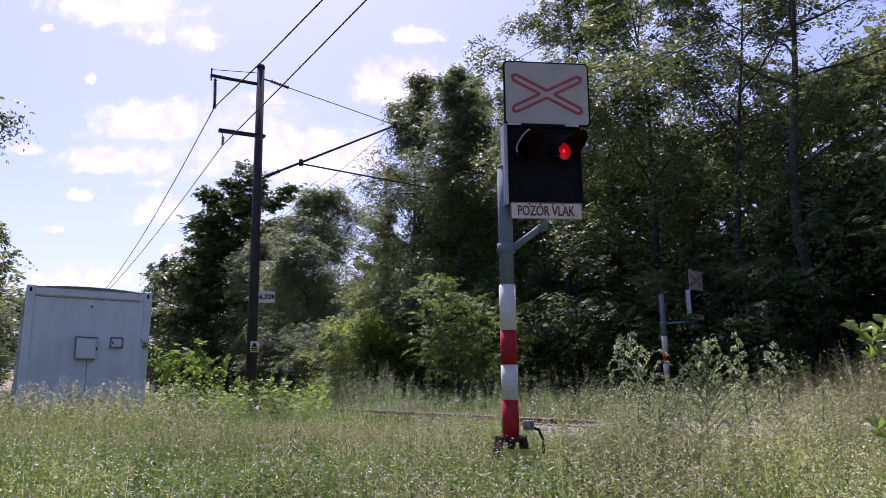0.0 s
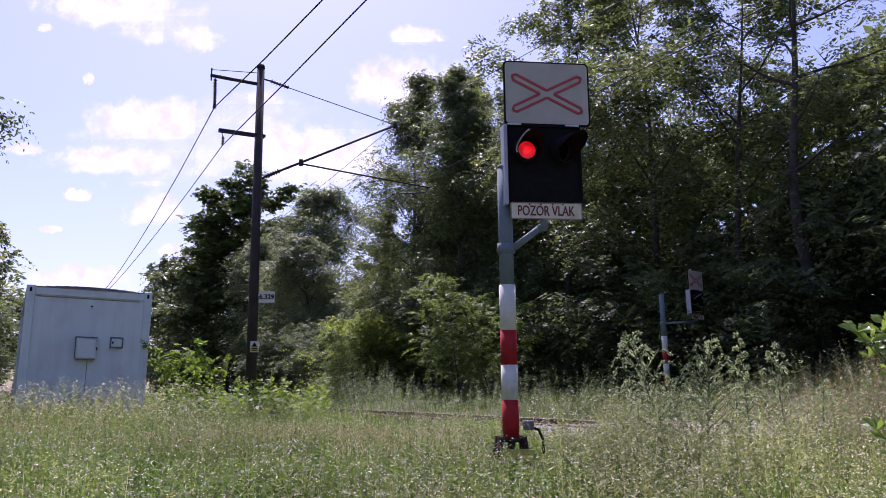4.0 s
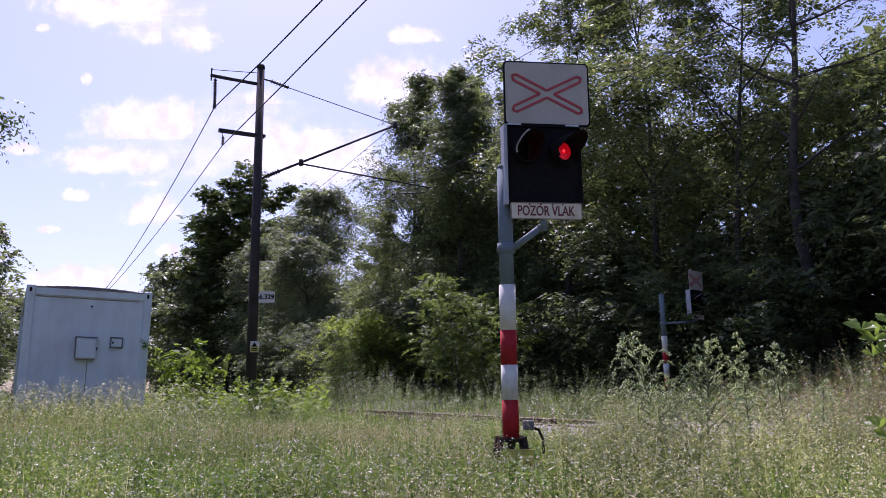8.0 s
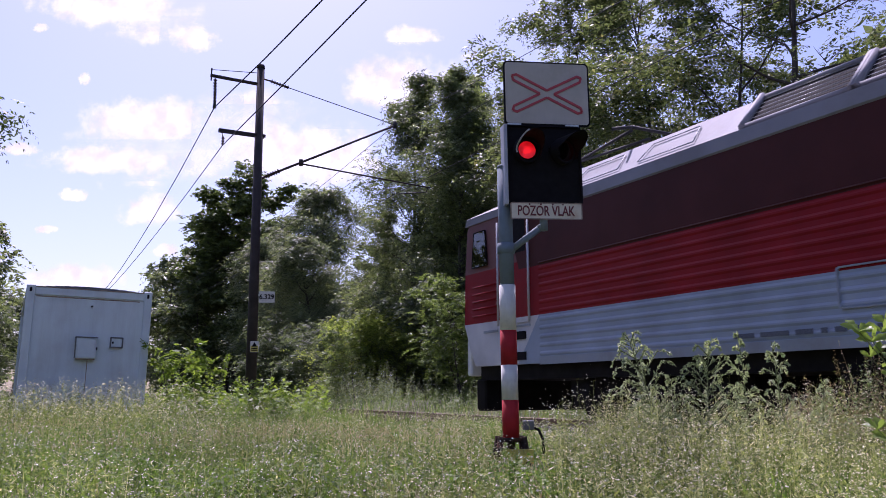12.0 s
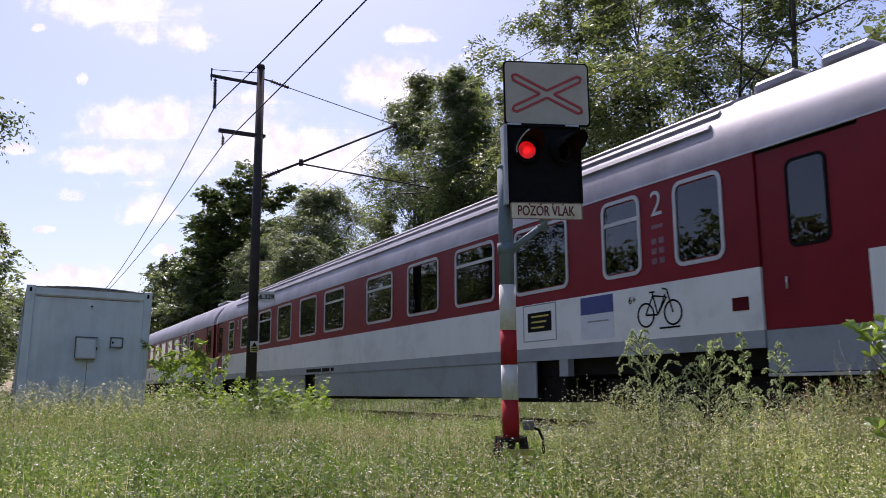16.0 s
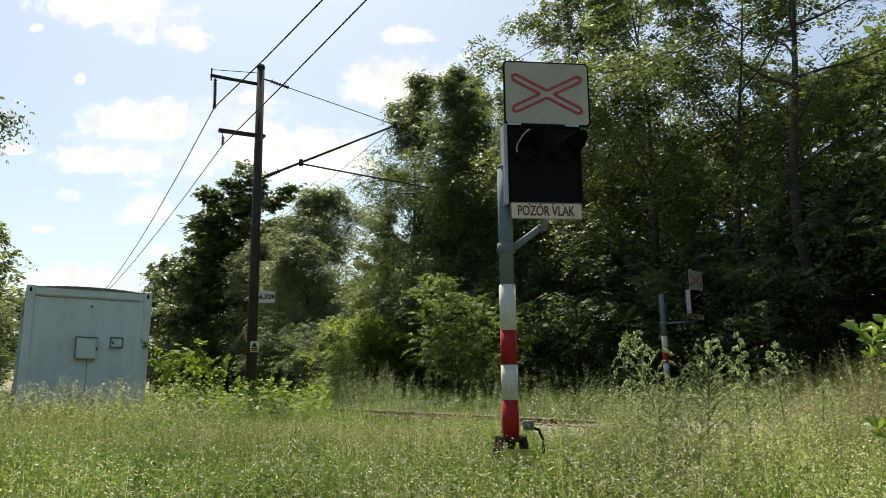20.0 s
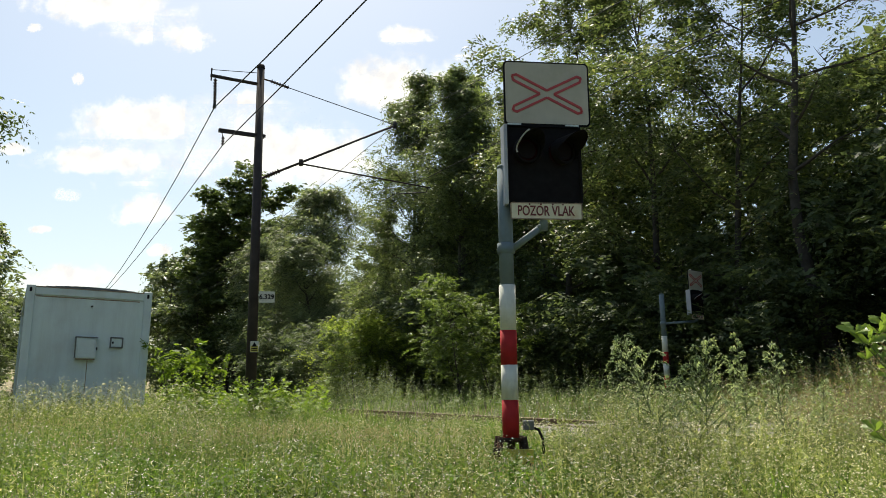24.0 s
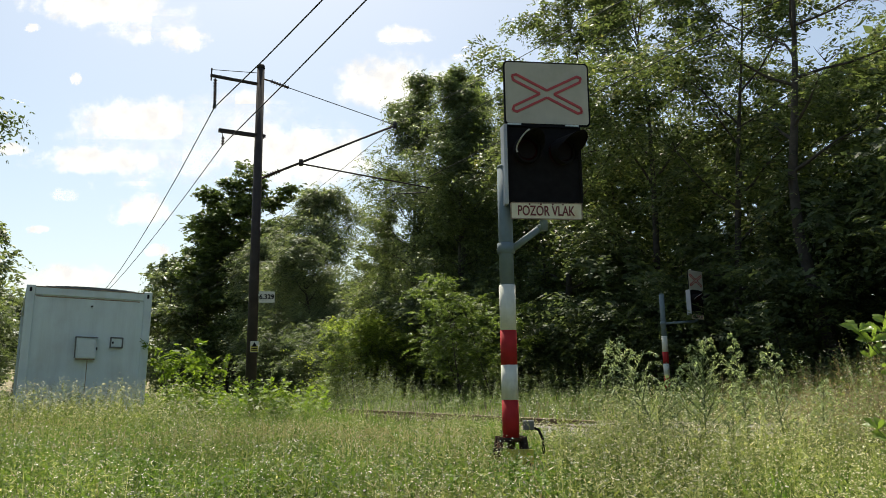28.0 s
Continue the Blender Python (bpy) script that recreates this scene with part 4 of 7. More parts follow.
    # floor, ceiling, ends; unseen middle partition added to stop light from the far windows
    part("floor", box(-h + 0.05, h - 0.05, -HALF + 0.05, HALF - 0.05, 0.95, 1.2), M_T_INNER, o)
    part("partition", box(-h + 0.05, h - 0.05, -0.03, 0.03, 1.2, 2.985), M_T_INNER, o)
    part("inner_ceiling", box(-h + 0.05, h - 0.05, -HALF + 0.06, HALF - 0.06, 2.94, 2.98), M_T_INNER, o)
    for e in (-1, 1):
        x0, x1 = sorted((e * h, e * (h - 0.06)))
        bm = bmesh.new()
        bx(bm, x0, x1, -HALF, HALF, 1.75, 2.99)
        end = part("end_wall", bm, M_T_RED, o)
        for s in (-1, 1):
            part("corner_panel", box(x0, x1, *sorted((s * HALF, s * 0.72)), 1.1, 1.748), M_T_WHITE, end)
            part("end_foot", box(x0, x1, *sorted((s * HALF, s * (HALF - 0.25))), 0.67, 1.098), M_T_DARK if tail and e < 0 else M_T_WHITE, end)
            bm = bmesh.new()
            tube(bm, (e * h, s * 0.875, 1.06), (e * (h + 0.3), s * 0.875, 1.06), 0.09, 0.09, 12)
            tube(bm, (e * (h + 0.3), s * 0.875, 1.06), (e * (h + 0.35), s * 0.875, 1.06), 0.23, 0.22, 16)
            part("buffer", bm, M_T_DARK, end)
            bm = bmesh.new()
            pipe(bm, [(e * (h + 0.05), s * 0.78, 1.1), (e * (h + 0.05), s * 0.78, 1.75)], 0.015, 6)
            part("grab_rail", bm, M_T_FRAME, end)
            if tail and e < 0:
                bm = bmesh.new()
                tube(bm, (-h, s * 1.0, 1.72), (-h - 0.07, s * 1.0, 1.72), 0.055, 0.05, 14)
                part("tail_lamp", bm, M_T_TAIL, end, "lit red tail lamp")
        part("end_beam", box(x0, x1, -HALF + 0.25, HALF - 0.25, 0.8, 1.74), M_T_DARK, end)
        bm = bmesh.new()
        q0, q1 = sorted((e * h, e * (h + 0.22)))
        arch = [(-0.88, 1.12)] + [(-0.88 * math.copysign(abs(math.cos(math.pi * i / 12)) ** 0.5, math.cos(math.pi * i / 12)), 3.0 + 0.36 * math.sin(math.pi * i / 12) ** 0.6) for i in range(13)] + [(0.88, 1.12)]
        hole = [(-0.56, 1.14)] + [(-0.56 * math.cos(math.pi * i / 12), 2.9 + 0.2 * math.sin(math.pi * i / 12)) for i in range(13)] + [(0.56, 1.14)]
        vo = [[bm.verts.new((x, y, z)) for y, z in pts] for pts in (arch, hole) for x in (q0, q1)]
        for a, b in ((0, 1), (1, 3), (3, 2), (2, 0)):
            for i in range(len(arch) - 1):
                bm.faces.new((vo[a][i], vo[a][i + 1], vo[b][i + 1], vo[b][i]))
        part("gangway", bm, M_T_RUBBER, end, "black rubber gangway bellows")
        gx0, gx1 = sorted((e * (h + 0.004), e * (h + 0.05)))
        gd = part("gangway_door", box(gx0, gx1, -0.6, 0.6, 1.15, 3.15), M_T_DOOR if tail and e < 0 else M_T_DARK, end)
        hx0, hx1 = sorted((e * (h + 0.05), e * (h + 0.07)))
        part("door_panel", box(hx0, hx1, -0.42, 0.42, 1.55, 1.98), M_T_DOOR, gd)
        for y in (-0.42, 0.06):
            part("door_window", box(hx0, hx1, y, y + 0.36, 2.1, 2.85), M_T_GLASS, gd)
    # underframe
    part("solebar", box(-h + 0.1, h - 0.1, -1.25, 1.25, 0.72, 0.95), M_T_DARK, o)
    rnd = random.Random(int(a0 * 10) + 7)
    x = -h + 5.6
    while x < h - 6.0:
        wd = rnd.uniform(0.8, 2.4)
        part("equipment_box", box(x, x + wd, -1.22, 1.22, rnd.choice((0.34, 0.42, 0.5, 0.38)), 0.74, 0.02), M_T_DARK, o)
        x += wd + rnd.uniform(0.15, 0.5)
    for a, b in skirt:
        for s in (-1, 1):
            part("skirt", box(X(a), X(b), *sorted((s * (HALF - 0.05), s * (HALF - 0.02))), 0.4, 0.928, 0.006), M_T_GREY, o, "grey lower skirt panel")
    for s in (-1, 1):
        for a in (-h + 5.4, h - 5.4):
            part("lifting_bracket", box(a - 0.1, a + 0.1, *sorted((s * 1.3, s * (HALF - 0.01))), 0.7, 0.93), M_T_GREY, o)
    coach_bogie(o, -h + 3.3)
    coach_bogie(o, h - 3.3)
    return o, mid


W4 = [(3.03, 3.83, 1), (4.4, 5.71, 0), (6.2, 7.5, 0), (8.04, 9.3, 0), (9.83, 11.1, 1), (11.7, 13.0, 1), (13.54, 14.83, 0), (15.38, 16.68, 0), (17.2, 18.48, 0), (19.03, 20.26, 0), (20.77, 21.82, 1), (22.78, 23.4, 1)]
W3 = [(27.81, 28.57, 0), (29.15, 29.9, 1), (30.66, 32.03, 0), (32.63, 33.95, 1), (34.57, 35.9, 0), (36.6, 37.97, 1), (39.3, 40.68, 1), (41.25, 42.6, 0), (43.33, 44.65, 0), (45.3, 46.64, 1), (47.3, 48.82, 0), (49.76, 50.54, 1)]
W2 = [(56.56, 57.49, 1), (58.0, 59.28, 0), (59.82, 61.1, 0), (61.66, 62.95, 0), (63.45, 64.78, 0), (65.3, 66.65, 1), (67.13, 68.42, 1), (69.1, 70.42, 0), (70.92, 72.24, 0), (72.67, 74.02, 0), (74.58, 75.46, 1), (76.44, 77.07, 0)]
W1 = [(a + 53.4, b + 53.4, c) for a, b, c in W3[:-1]] + [(103.25, 104.17, 1)]
coach4, c4 = build_coach(0.0, 24.75, W4, [(0.12, 1.11), (23.83, 24.54)], False, [], [("2", 4.12, 2.71), ("bike", 4.35, 1.45), ("2", 20.52, 2.72), ("poster", 16.0, 1.41), ("emblem", 18.0, 1.48), ("number", 16.6, 1.03), ("lamp", 1.4, 1.5), ("vent", 3.5, 1.5)],
                         "red and white passenger coach with silver roof and lit tail lamps", True)
coach3, c3 = build_coach(25.45, 52.55, W3, [(26.14, 27.37), (51.42, 52.33)], True, [(31.55, 41.35), (42.15, 46.6)], [("2", 28.86, 2.72), ("2", 49.26, 2.72), ("bike", 28.89, 1.4), ("poster", 30.07, 1.45), ("display", 31.4, 1.48), ("number", 41.0, 1.02), ("lamp", 27.65, 1.4), ("lamp", 51.1, 1.4)],
                         "red and white passenger coach with ribbed roof and grey skirts")
coach2, c2 = build_coach(52.95, 78.35, W2, [(53.3, 54.2), (77.3, 78.05)], False, [], [("2", 57.73, 2.74), ("2", 74.3, 2.7), ("vent", 68.2, 1.35), ("vent", 57.2, 1.55), ("poster", 71.0, 1.4), ("lamp", 55.0, 1.5)],
                         "red and white passenger coach with plain silver roof")
coach1, c1 = build_coach(78.75, 105.67, W1, [(79.4, 80.6), (104.54, 105.36)], True, [(84.7, 99.5)], [("2", 82.2, 2.72), ("2", 102.75, 2.72), ("poster", 90.0, 1.45)],
                         "red and white passenger coach with ribbed silver roof, behind the locomotive")


# ---------- locomotive ----------
def livery_mat():
    """Painted bands and slanting blocks of the locomotive side, by place on the body."""
    m = bpy.data.materials.new("loco_livery")
    m.use_nodes = True
    nt = m.node_tree
    b = nt.nodes["Principled BSDF"]
    b.inputs["Roughness"].default_value = 0.5
    b.inputs["Specular IOR Level"].default_value = 0.13
    co = nt.nodes.new("ShaderNodeTexCoord")
    sp = nt.nodes.new("ShaderNodeSeparateXYZ")
    nt.links.new(co.outputs["Object"], sp.inputs[0])

    def half(ax, az, c):
        a = nt.nodes.new("ShaderNodeMath")
        a.operation = "MULTIPLY"
        a.inputs[1].default_value = ax
        nt.links.new(sp.outputs["X"], a.inputs[0])
        d = nt.nodes.new("ShaderNodeMath")
        d.operation = "MULTIPLY_ADD"
        d.inputs[1].default_value = az
        nt.links.new(sp.outputs["Z"], d.inputs[0])
        nt.links.new(a.outputs[0], d.inputs[2])
        g = nt.nodes.new("ShaderNodeMath")
        g.operation = "GREATER_THAN"
        g.inputs[1].default_value = c
        nt.links.new(d.outputs[0], g.inputs[0])
        return g.outputs[0]

    def both(*xs):
        out = xs[0]
        for x in xs[1:]:
            q = nt.nodes.new("ShaderNodeMath")
            q.operation = "MULTIPLY"
            nt.links.new(out, q.inputs[0])
            nt.links.new(x, q.inputs[1])
            out = q.outputs[0]
        return out

    state = {"c": None}

    def paint(colour, mask):
        x = nt.nodes.new("ShaderNodeMix")
        x.data_type = "RGBA"
        x.inputs["B"].default_value = (*colour, 1)
        if state["c"] is None:
            x.inputs["A"].default_value = (0.07, 0.017, 0.014, 1)
        else:
            nt.links.new(state["c"], x.inputs["A"])
        nt.links.new(mask, x.inputs["Factor"])
        state["c"] = x.outputs["Result"]

    red, white, grey = (0.27, 0.012, 0.016), (0.62, 0.6, 0.6), (0.33, 0.38, 0.45)
    paint(red, half(0, -1, -2.33))                                   # red below the brown band
    paint(grey, half(0, -1, -1.23))                                  # grey skirt
    paint(grey, both(half(0.253, -1, -1.75), half(0, -1, -1.6)))      # grey wedge rising forward
    paint(white, both(half(-1.77, 1.61, 11.83), half(1.61, -1.54, -13.37), half(0, 1, 1.0)))  # white slash before the rear cab
    paint((0.2, 0.09, 0.085), both(half(-1.61, 1.54, 13.37), half(0, 1, 2.35)))              # dusky cab top
    paint(red, both(half(-1.61, 1.54, 13.37), half(0, -1, -2.35), half(0, 1, 1.55)))
    paint(red, both(half(1, -0.35, 5.75), half(0, 1, 1.45)))         # front cab side
    paint((0.2, 0.09, 0.085), both(half(1, -0.35, 5.75), half(0, 1, 2.45)))
    paint(white, both(half(0.81, 0.67, 5.988), half(0, -1, -1.6)))
    paint(white, both(half(-1, 0, 5.6), half(0, -1, -1.55)))
    n1 = nt.nodes.new("ShaderNodeTexNoise")
    n1.inputs["Scale"].default_value = 1.5
    n1.inputs["Detail"].default_value = 8
    nt.links.new(co.outputs["Object"], n1.inputs["Vector"])
    r1 = nt.nodes.new("ShaderNodeMapRange")
    r1.inputs["From Min"].default_value, r1.inputs["From Max"].default_value = 0.3, 0.75
    r1.inputs["To Min"].default_value, r1.inputs["To Max"].default_value = 1.1, 0.75
    nt.links.new(n1.outputs["Fac"], r1.inputs["Value"])
    mul = nt.nodes.new("ShaderNodeVectorMath")
    mul.operation = "SCALE"
    nt.links.new(state["c"], mul.inputs[0])
    nt.links.new(r1.outputs[0], mul.inputs["Scale"])
    nt.links.new(mul.outputs[0], b.inputs["Base Color"])
    return m


def build_loco():
    a0, a1 = 106.22, 122.92
    mid = (a0 + a1) / 2
    h = (a1 - a0) / 2
    o = thing("electric_locomotive", train_pose(0, mid), "red and grey electric locomotive with ribbed sides and brown window band", "locomotive", "train vehicles")
    liv = livery_mat()
    white = M_T_WHITE
    # ribbed side walls
    prof = [(0.0, 0.9)]
    z = 1.0
    while z < 2.3:
        prof += [(0.0, z), (0.013, z + 0.025), (0.013, z + 0.045), (0.0, z + 0.07)]
        z += 0.125
    prof += [(0.0, 2.34), (0.02, 2.36), (0.0, 2.38), (0.0, 3.1)]
    for side in (1, -1):
        bm = bmesh.new()
        x0, x1 = -h + 2.3, h - 2.3
        a = [bm.verts.new((x0, side * (HALF - 0.02 + y), zz)) for y, zz in prof]
        b = [bm.verts.new((x1, side * (HALF - 0.02 + y), zz)) for y, zz in prof]
        for i in range(len(prof) - 1):
            bm.faces.new((a[i], a[i + 1], b[i + 1], b[i]))
        part("side_wall", bm, liv, o, "ribbed red, brown and grey side wall")
        # louvred grille by the rear cab
        g = new("side_grille")
        g.parent = o
        bm = bmesh.new()
        g0, g1 = sorted((side * (HALF - 0.02), side * (HALF + 0.012)))
        bx(bm, -5.78, -4.62, g0, g1, 2.37, 2.4)
        bx(bm, -5.78, -5.745, g0, g1, 2.4, 3.04)
        part("grille_frame", bm, M_T_FRAME, g)
        bm = bmesh.new()
        for i in range(72):
            x = -5.73 + i * 0.0305
            bx(bm, x, x + 0.021, *sorted((side * (HALF - 0.02), side * (HALF - 0.004))), 2.4, 3.025)
        part("grille_slats", bm, liv, g)
        bm = bmesh.new()
        for zz in (0.96,):
            bx(bm, -h + 2.3, h - 2.3, *sorted((side * (HALF - 0.03), side * (HALF - 0.002))), 0.88, 0.99)
        part("sole_strip", bm, M_T_GREY, o)
        # ring emblem
        cx, cz = -2.85, 1.55
        bm = bmesh.new()
        y0, y1 = sorted((side * (HALF + 0.003), side * (HALF + 0.008)))
        n = 30
        o_pts, i_pts = [], []
        for i in range(n + 1):
            t = radians(-110 + 255 * i / n)
            o_pts.append((cx - 0.82 * math.cos(t), cz + 0.72 * math.sin(t)))
            i_pts.append((cx - 0.68 * math.cos(t), cz + 0.02 + 0.56 * math.sin(t)))
        for i in range(n):
            plate(bm, [o_pts[i], o_pts[i + 1], i_pts[i + 1], i_pts[i]], y0, y1)
        plate(bm, [(cx + 0.82, cz - 0.05), (cx + 0.66, cz - 0.05), (cx + 0.5, cz - 0.66), (cx + 0.66, cz - 0.68)], y0, y1)
        plate(bm, [(cx + 0.82, cz - 0.05), (cx + 0.66, cz - 0.05), (cx + 0.72, cz + 0.3), (cx + 0.82, cz + 0.3)], y0, y1)
        plate(bm, [(cx + 1.25, cz + 0.42), (cx - 0.35, cz + 0.42), (cx - 0.55, cz + 0.18), (cx + 0.55, cz + 0.3)], y0, y1)
        part("emblem", bm, M_T_BLIND, o, "large pale ring emblem")
        bm = bmesh.new()
        ring_plate(bm, [(-5.77 + 0.1 * math.cos(q), 1.48 + 0.1 * math.sin(q)) for q in np.linspace(0, 2 * math.pi, 21)[:-1]],
                   [(-5.77 + 0.085 * math.cos(q), 1.48 + 0.085 * math.sin(q)) for q in np.linspace(0, 2 * math.pi, 21)[:-1]], *sorted((side * (HALF + 0.003), side * (HALF + 0.008))))
        bx(bm, -5.82, -5.73, *sorted((side * (HALF + 0.003), side * (HALF + 0.008))), 1.44, 1.52)
        part("maker_mark", bm, M_T_SMALL, o, "small dark ring mark")
        bm = bmesh.new()
        ring_plate(bm, rounded(-0.58, 1.12, 1.24, 1.64, 0.03, 2), rounded(-0.565, 1.105, 1.255, 1.625, 0.025, 2), *sorted((side * (HALF - 0.02), side * (HALF + 0.006))))
        part("access_panel", bm, M_T_GREY, o, "outline of a flush access panel")
        for q0, q1 in ((0.55, 0.62), (0.68, 0.75), (0.84, 0.98), (1.06, 1.18), (1.26, 1.33), (1.42, 1.62), (1.7, 2.05), (2.13, 2.4)):
            part("writing_bar", box(q0, q1, *sorted((side * (HALF - 0.004), side * (HALF + 0.004))), 1.035, 1.085), M_T_SMALL, o, "grey bar of small figures")
        part("cable_socket", box(-5.95, -5.65, *sorted((side * (HALF - 0.02), side * (HALF + 0.02))), 0.95, 1.28), M_T_DARK, o)
    # roof: pale side strip, slope, flat top
    bm = bmesh.new()
    sec = [(HALF - 0.02, 3.1), (HALF + 0.0, 3.12), (HALF - 0.02, 3.28), (1.2, 3.34), (0.82, 3.78), (0.0, 3.83), (-0.82, 3.78), (-1.2, 3.34), (-HALF + 0.02, 3.28), (-HALF, 3.12), (-HALF + 0.02, 3.1)]
    x0, x1 = -h + 2.1, h - 2.1
    a = [bm.verts.new((x0, y, zz)) for y, zz in sec]
    b = [bm.verts.new((x1, y, zz)) for y, zz in sec]
    for i in range(len(sec) - 1):
        bm.faces.new((a[i], a[i + 1], b[i + 1], b[i]))
    bm.faces.new(a)
    bm.faces.new(b[::-1])
    roof = part("roof", bm, M_L_ROOF, o, "pale grey sloping roof")
    for x in (-3.2, 0.2, 1.6):
        for s in (-1, 1):
            fr = [(x - 0.65, 0.06), (x + 0.65, 0.06), (x + 0.65, 0.5), (x - 0.65, 0.5)]
            ux, uz = -0.38 / 0.581, 0.44 / 0.581
            bm = bmesh.new()
            pts = []
            for px_, q in fr:
                pts.append(Vector((px_, s * (1.2 + ux * q), 3.34 + uz * q)))
            nn = Vector((0, s * uz, -ux))
            va = [bm.verts.new(p + nn * 0.012) for p in pts]
            bm.faces.new(va)
            part("roof_grille", bm, M_T_DARK, roof, "dark roof louvre")
            bm = bmesh.new()
            for q in range(6):
                k = 0.07 + q * 0.085
                p = Vector((x - 0.65, s * (1.2 + ux * k), 3.34 + uz * k)) + nn * 0.025
                tube(bm, p, p + Vector((1.3, 0, 0)), 0.004, 0.004, 5)
            part("louvre", bm, M_T_GREY, roof)
            bm = bmesh.new()
            for k in (0.03, 0.55):
                p = Vector((x - 0.7, s * (1.2 + ux * k), 3.34 + uz * k)) + nn * 0.025
                tube(bm, p, p + Vector((1.4, 0, 0)), 0.03, 0.03, 6)
            for e in (-0.68, 0.68):
                p = Vector((x + e, s * 1.2, 3.34)) + nn * 0.03
                q2 = Vector((x + e, s * (1.2 + ux * 0.58), 3.34 + uz * 0.58)) + nn * 0.03
                tube(bm, p, q2, 0.05, 0.05, 6)
            part("louvre_frame", bm, M_L_ROOF, roof)
    for x in (-4.9, 3.6, 5.0):
        for s in (-1, 1):
            bm = bmesh.new()
            ux, uz = -0.38 / 0.581, 0.44 / 0.581
            nn = Vector((0, s * uz, -ux))
            pts = [Vector((x + dx, s * (1.2 + ux * q), 3.34 + uz * q)) + nn * 0.02 for dx, q in ((-0.5, 0.12), (0.5, 0.12), (0.42, 0.45), (-0.42, 0.45), (-0.5, 0.12))]
            pipe(bm, pts, 0.008, 5)
            part("hatch_rim", bm, M_T_GREY, roof)
    # cabs at both ends
    for e in (-1, 1):
        cab = new("driver_cab")
        cab.parent = o
        cab["label"] = "driver's cab with slanted windscreen"
        prof = [(h - 2.32, 0.9), (h - 0.42, 0.9), (h - 0.26, 1.15), (h - 0.06, 1.6), (h - 0.04, 2.45), (h - 0.12, 3.2), (h - 0.2, 3.3), (h - 2.32, 3.3)]
        bm = bmesh.new()
        va = [bm.verts.new((e * x, -HALF + (0.05 if x > h - 1.2 and zz > 2.2 else 0.02), zz)) for x, zz in prof]
        vb = [bm.verts.new((e * x, HALF - (0.05 if x > h - 1.2 and zz > 2.2 else 0.02), zz)) for x, zz in prof]
        bm.faces.new(va)
        bm.faces.new(vb[::-1])
        for i in range(len(prof)):
            j = (i + 1) % len(prof)
            bm.faces.new((va[j], va[i], vb[i], vb[j]))
        part("cab_shell", bm, liv, cab)
        bm = bmesh.new()
        rows = []
        for y, top, back in ((-HALF + 0.02, 3.4, 0.14), (-0.88, 3.66, 0.42), (0.88, 3.66, 0.42), (HALF - 0.02, 3.4, 0.14)):
            rows.append([bm.verts.new((e * x, y, zz)) for x, zz in ((h - 0.1, 3.28), (h - back, top), (h - 2.1, top), (h - 2.1, 3.28))])
        for ra, rb in zip(rows, rows[1:]):
            for k in range(4):
                bm.faces.new((ra[k], ra[(k + 1) % 4], rb[(k + 1) % 4], rb[k]))
        bm.faces.new(rows[0])
        bm.faces.new(rows[-1][::-1])
        part("cab_roof", bm, M_L_ROOF, cab)
        # windscreen
        bm = bmesh.new()
        p0, p1 = Vector((e * (h - 0.04), 0, 2.5)), Vector((e * (h - 0.115), 0, 3.2))
        nrm = Vector((e * 0.994, 0, 0.106))
        rim = bmesh.new()
        for y in (-1.3, 0.03):
            quad = [p0 + Vector((0, y, 0)), p0 + Vector((0, y + 1.27, 0)), p1 + Vector((0, y + 1.25, 0)), p1 + Vector((0, y + 0.02, 0))]
            v1 = [bm.verts.new(p + nrm * 0.02) for p in quad]
            bm.faces.new(v1)
            pipe(rim, [p + nrm * 0.02 for p in quad + quad[:1]], 0.022, 6)
        part("windscreen", bm, M_T_GLASS, cab, "dark windscreen")
        part("windscreen_rim", rim, M_T_FRAME, cab)
        for s in (-1, 1):
            y0, y1 = sorted((s * (HALF - 0.03), s * (HALF - 0.006)))
            xa, xb = sorted((e * (h - 0.95), e * (h - 0.5)))
            bm = bmesh.new()
            top, bot = 3.12, 2.53
            pts = [(e * (h - 0.83), bot), (e * (h - 0.34), bot), (e * (h - 0.41), top), (e * (h - 0.77), top)]
            plate(bm, pts, y0, y1)
            sw = part("side_window", bm, M_T_GLASS, cab, "cab side window")
            rim = bmesh.new()
            pipe(rim, [(x, s * (HALF - 0.006), zz) for x, zz in pts + pts[:1]], 0.009, 6)
            part("window_rim", rim, M_T_RUBBER, sw)
            # door with window and rails
            xa, xb = sorted((e * (h - 2.05), e * (h - 1.3)))
            dr = part("cab_door", box(xa, xb, *sorted((s * (HALF - 0.03), s * (HALF - 0.005))), 1.52, 3.2), liv, cab, "red cab door")
            # solid black panel paints the shade behind the open window
            part("door_window", box(xa + 0.08, xb - 0.06, *sorted((s * (HALF - 0.02), s * HALF)), 2.6, 3.17), M_BLACK, dr, "black panel for the dark inside of the open door window")
            rim = bmesh.new()
            for x in (xa - 0.06, xb + 0.06):
                pipe(rim, [(x, s * (HALF + 0.04), 1.5), (x, s * (HALF + 0.04), 3.15)], 0.018, 8)
            part("door_rail", rim, M_T_FRAME, dr)
            # no real hollows: black blocks paint in the shade of the step recesses
            for zz in (1.33, 1.02):
                part("step_recess_shade", box(xa + 0.12, xb - 0.12, *sorted((s * (HALF - 0.03), s * (HALF - 0.004))), zz - 0.06, zz + 0.06), M_BLACK, cab)
            part("writing_bar", box(xa, xb, *sorted((s * (HALF - 0.03), s * (HALF - 0.012))), 1.455, 1.485), M_T_GREY, cab, "grey bar of small writing")
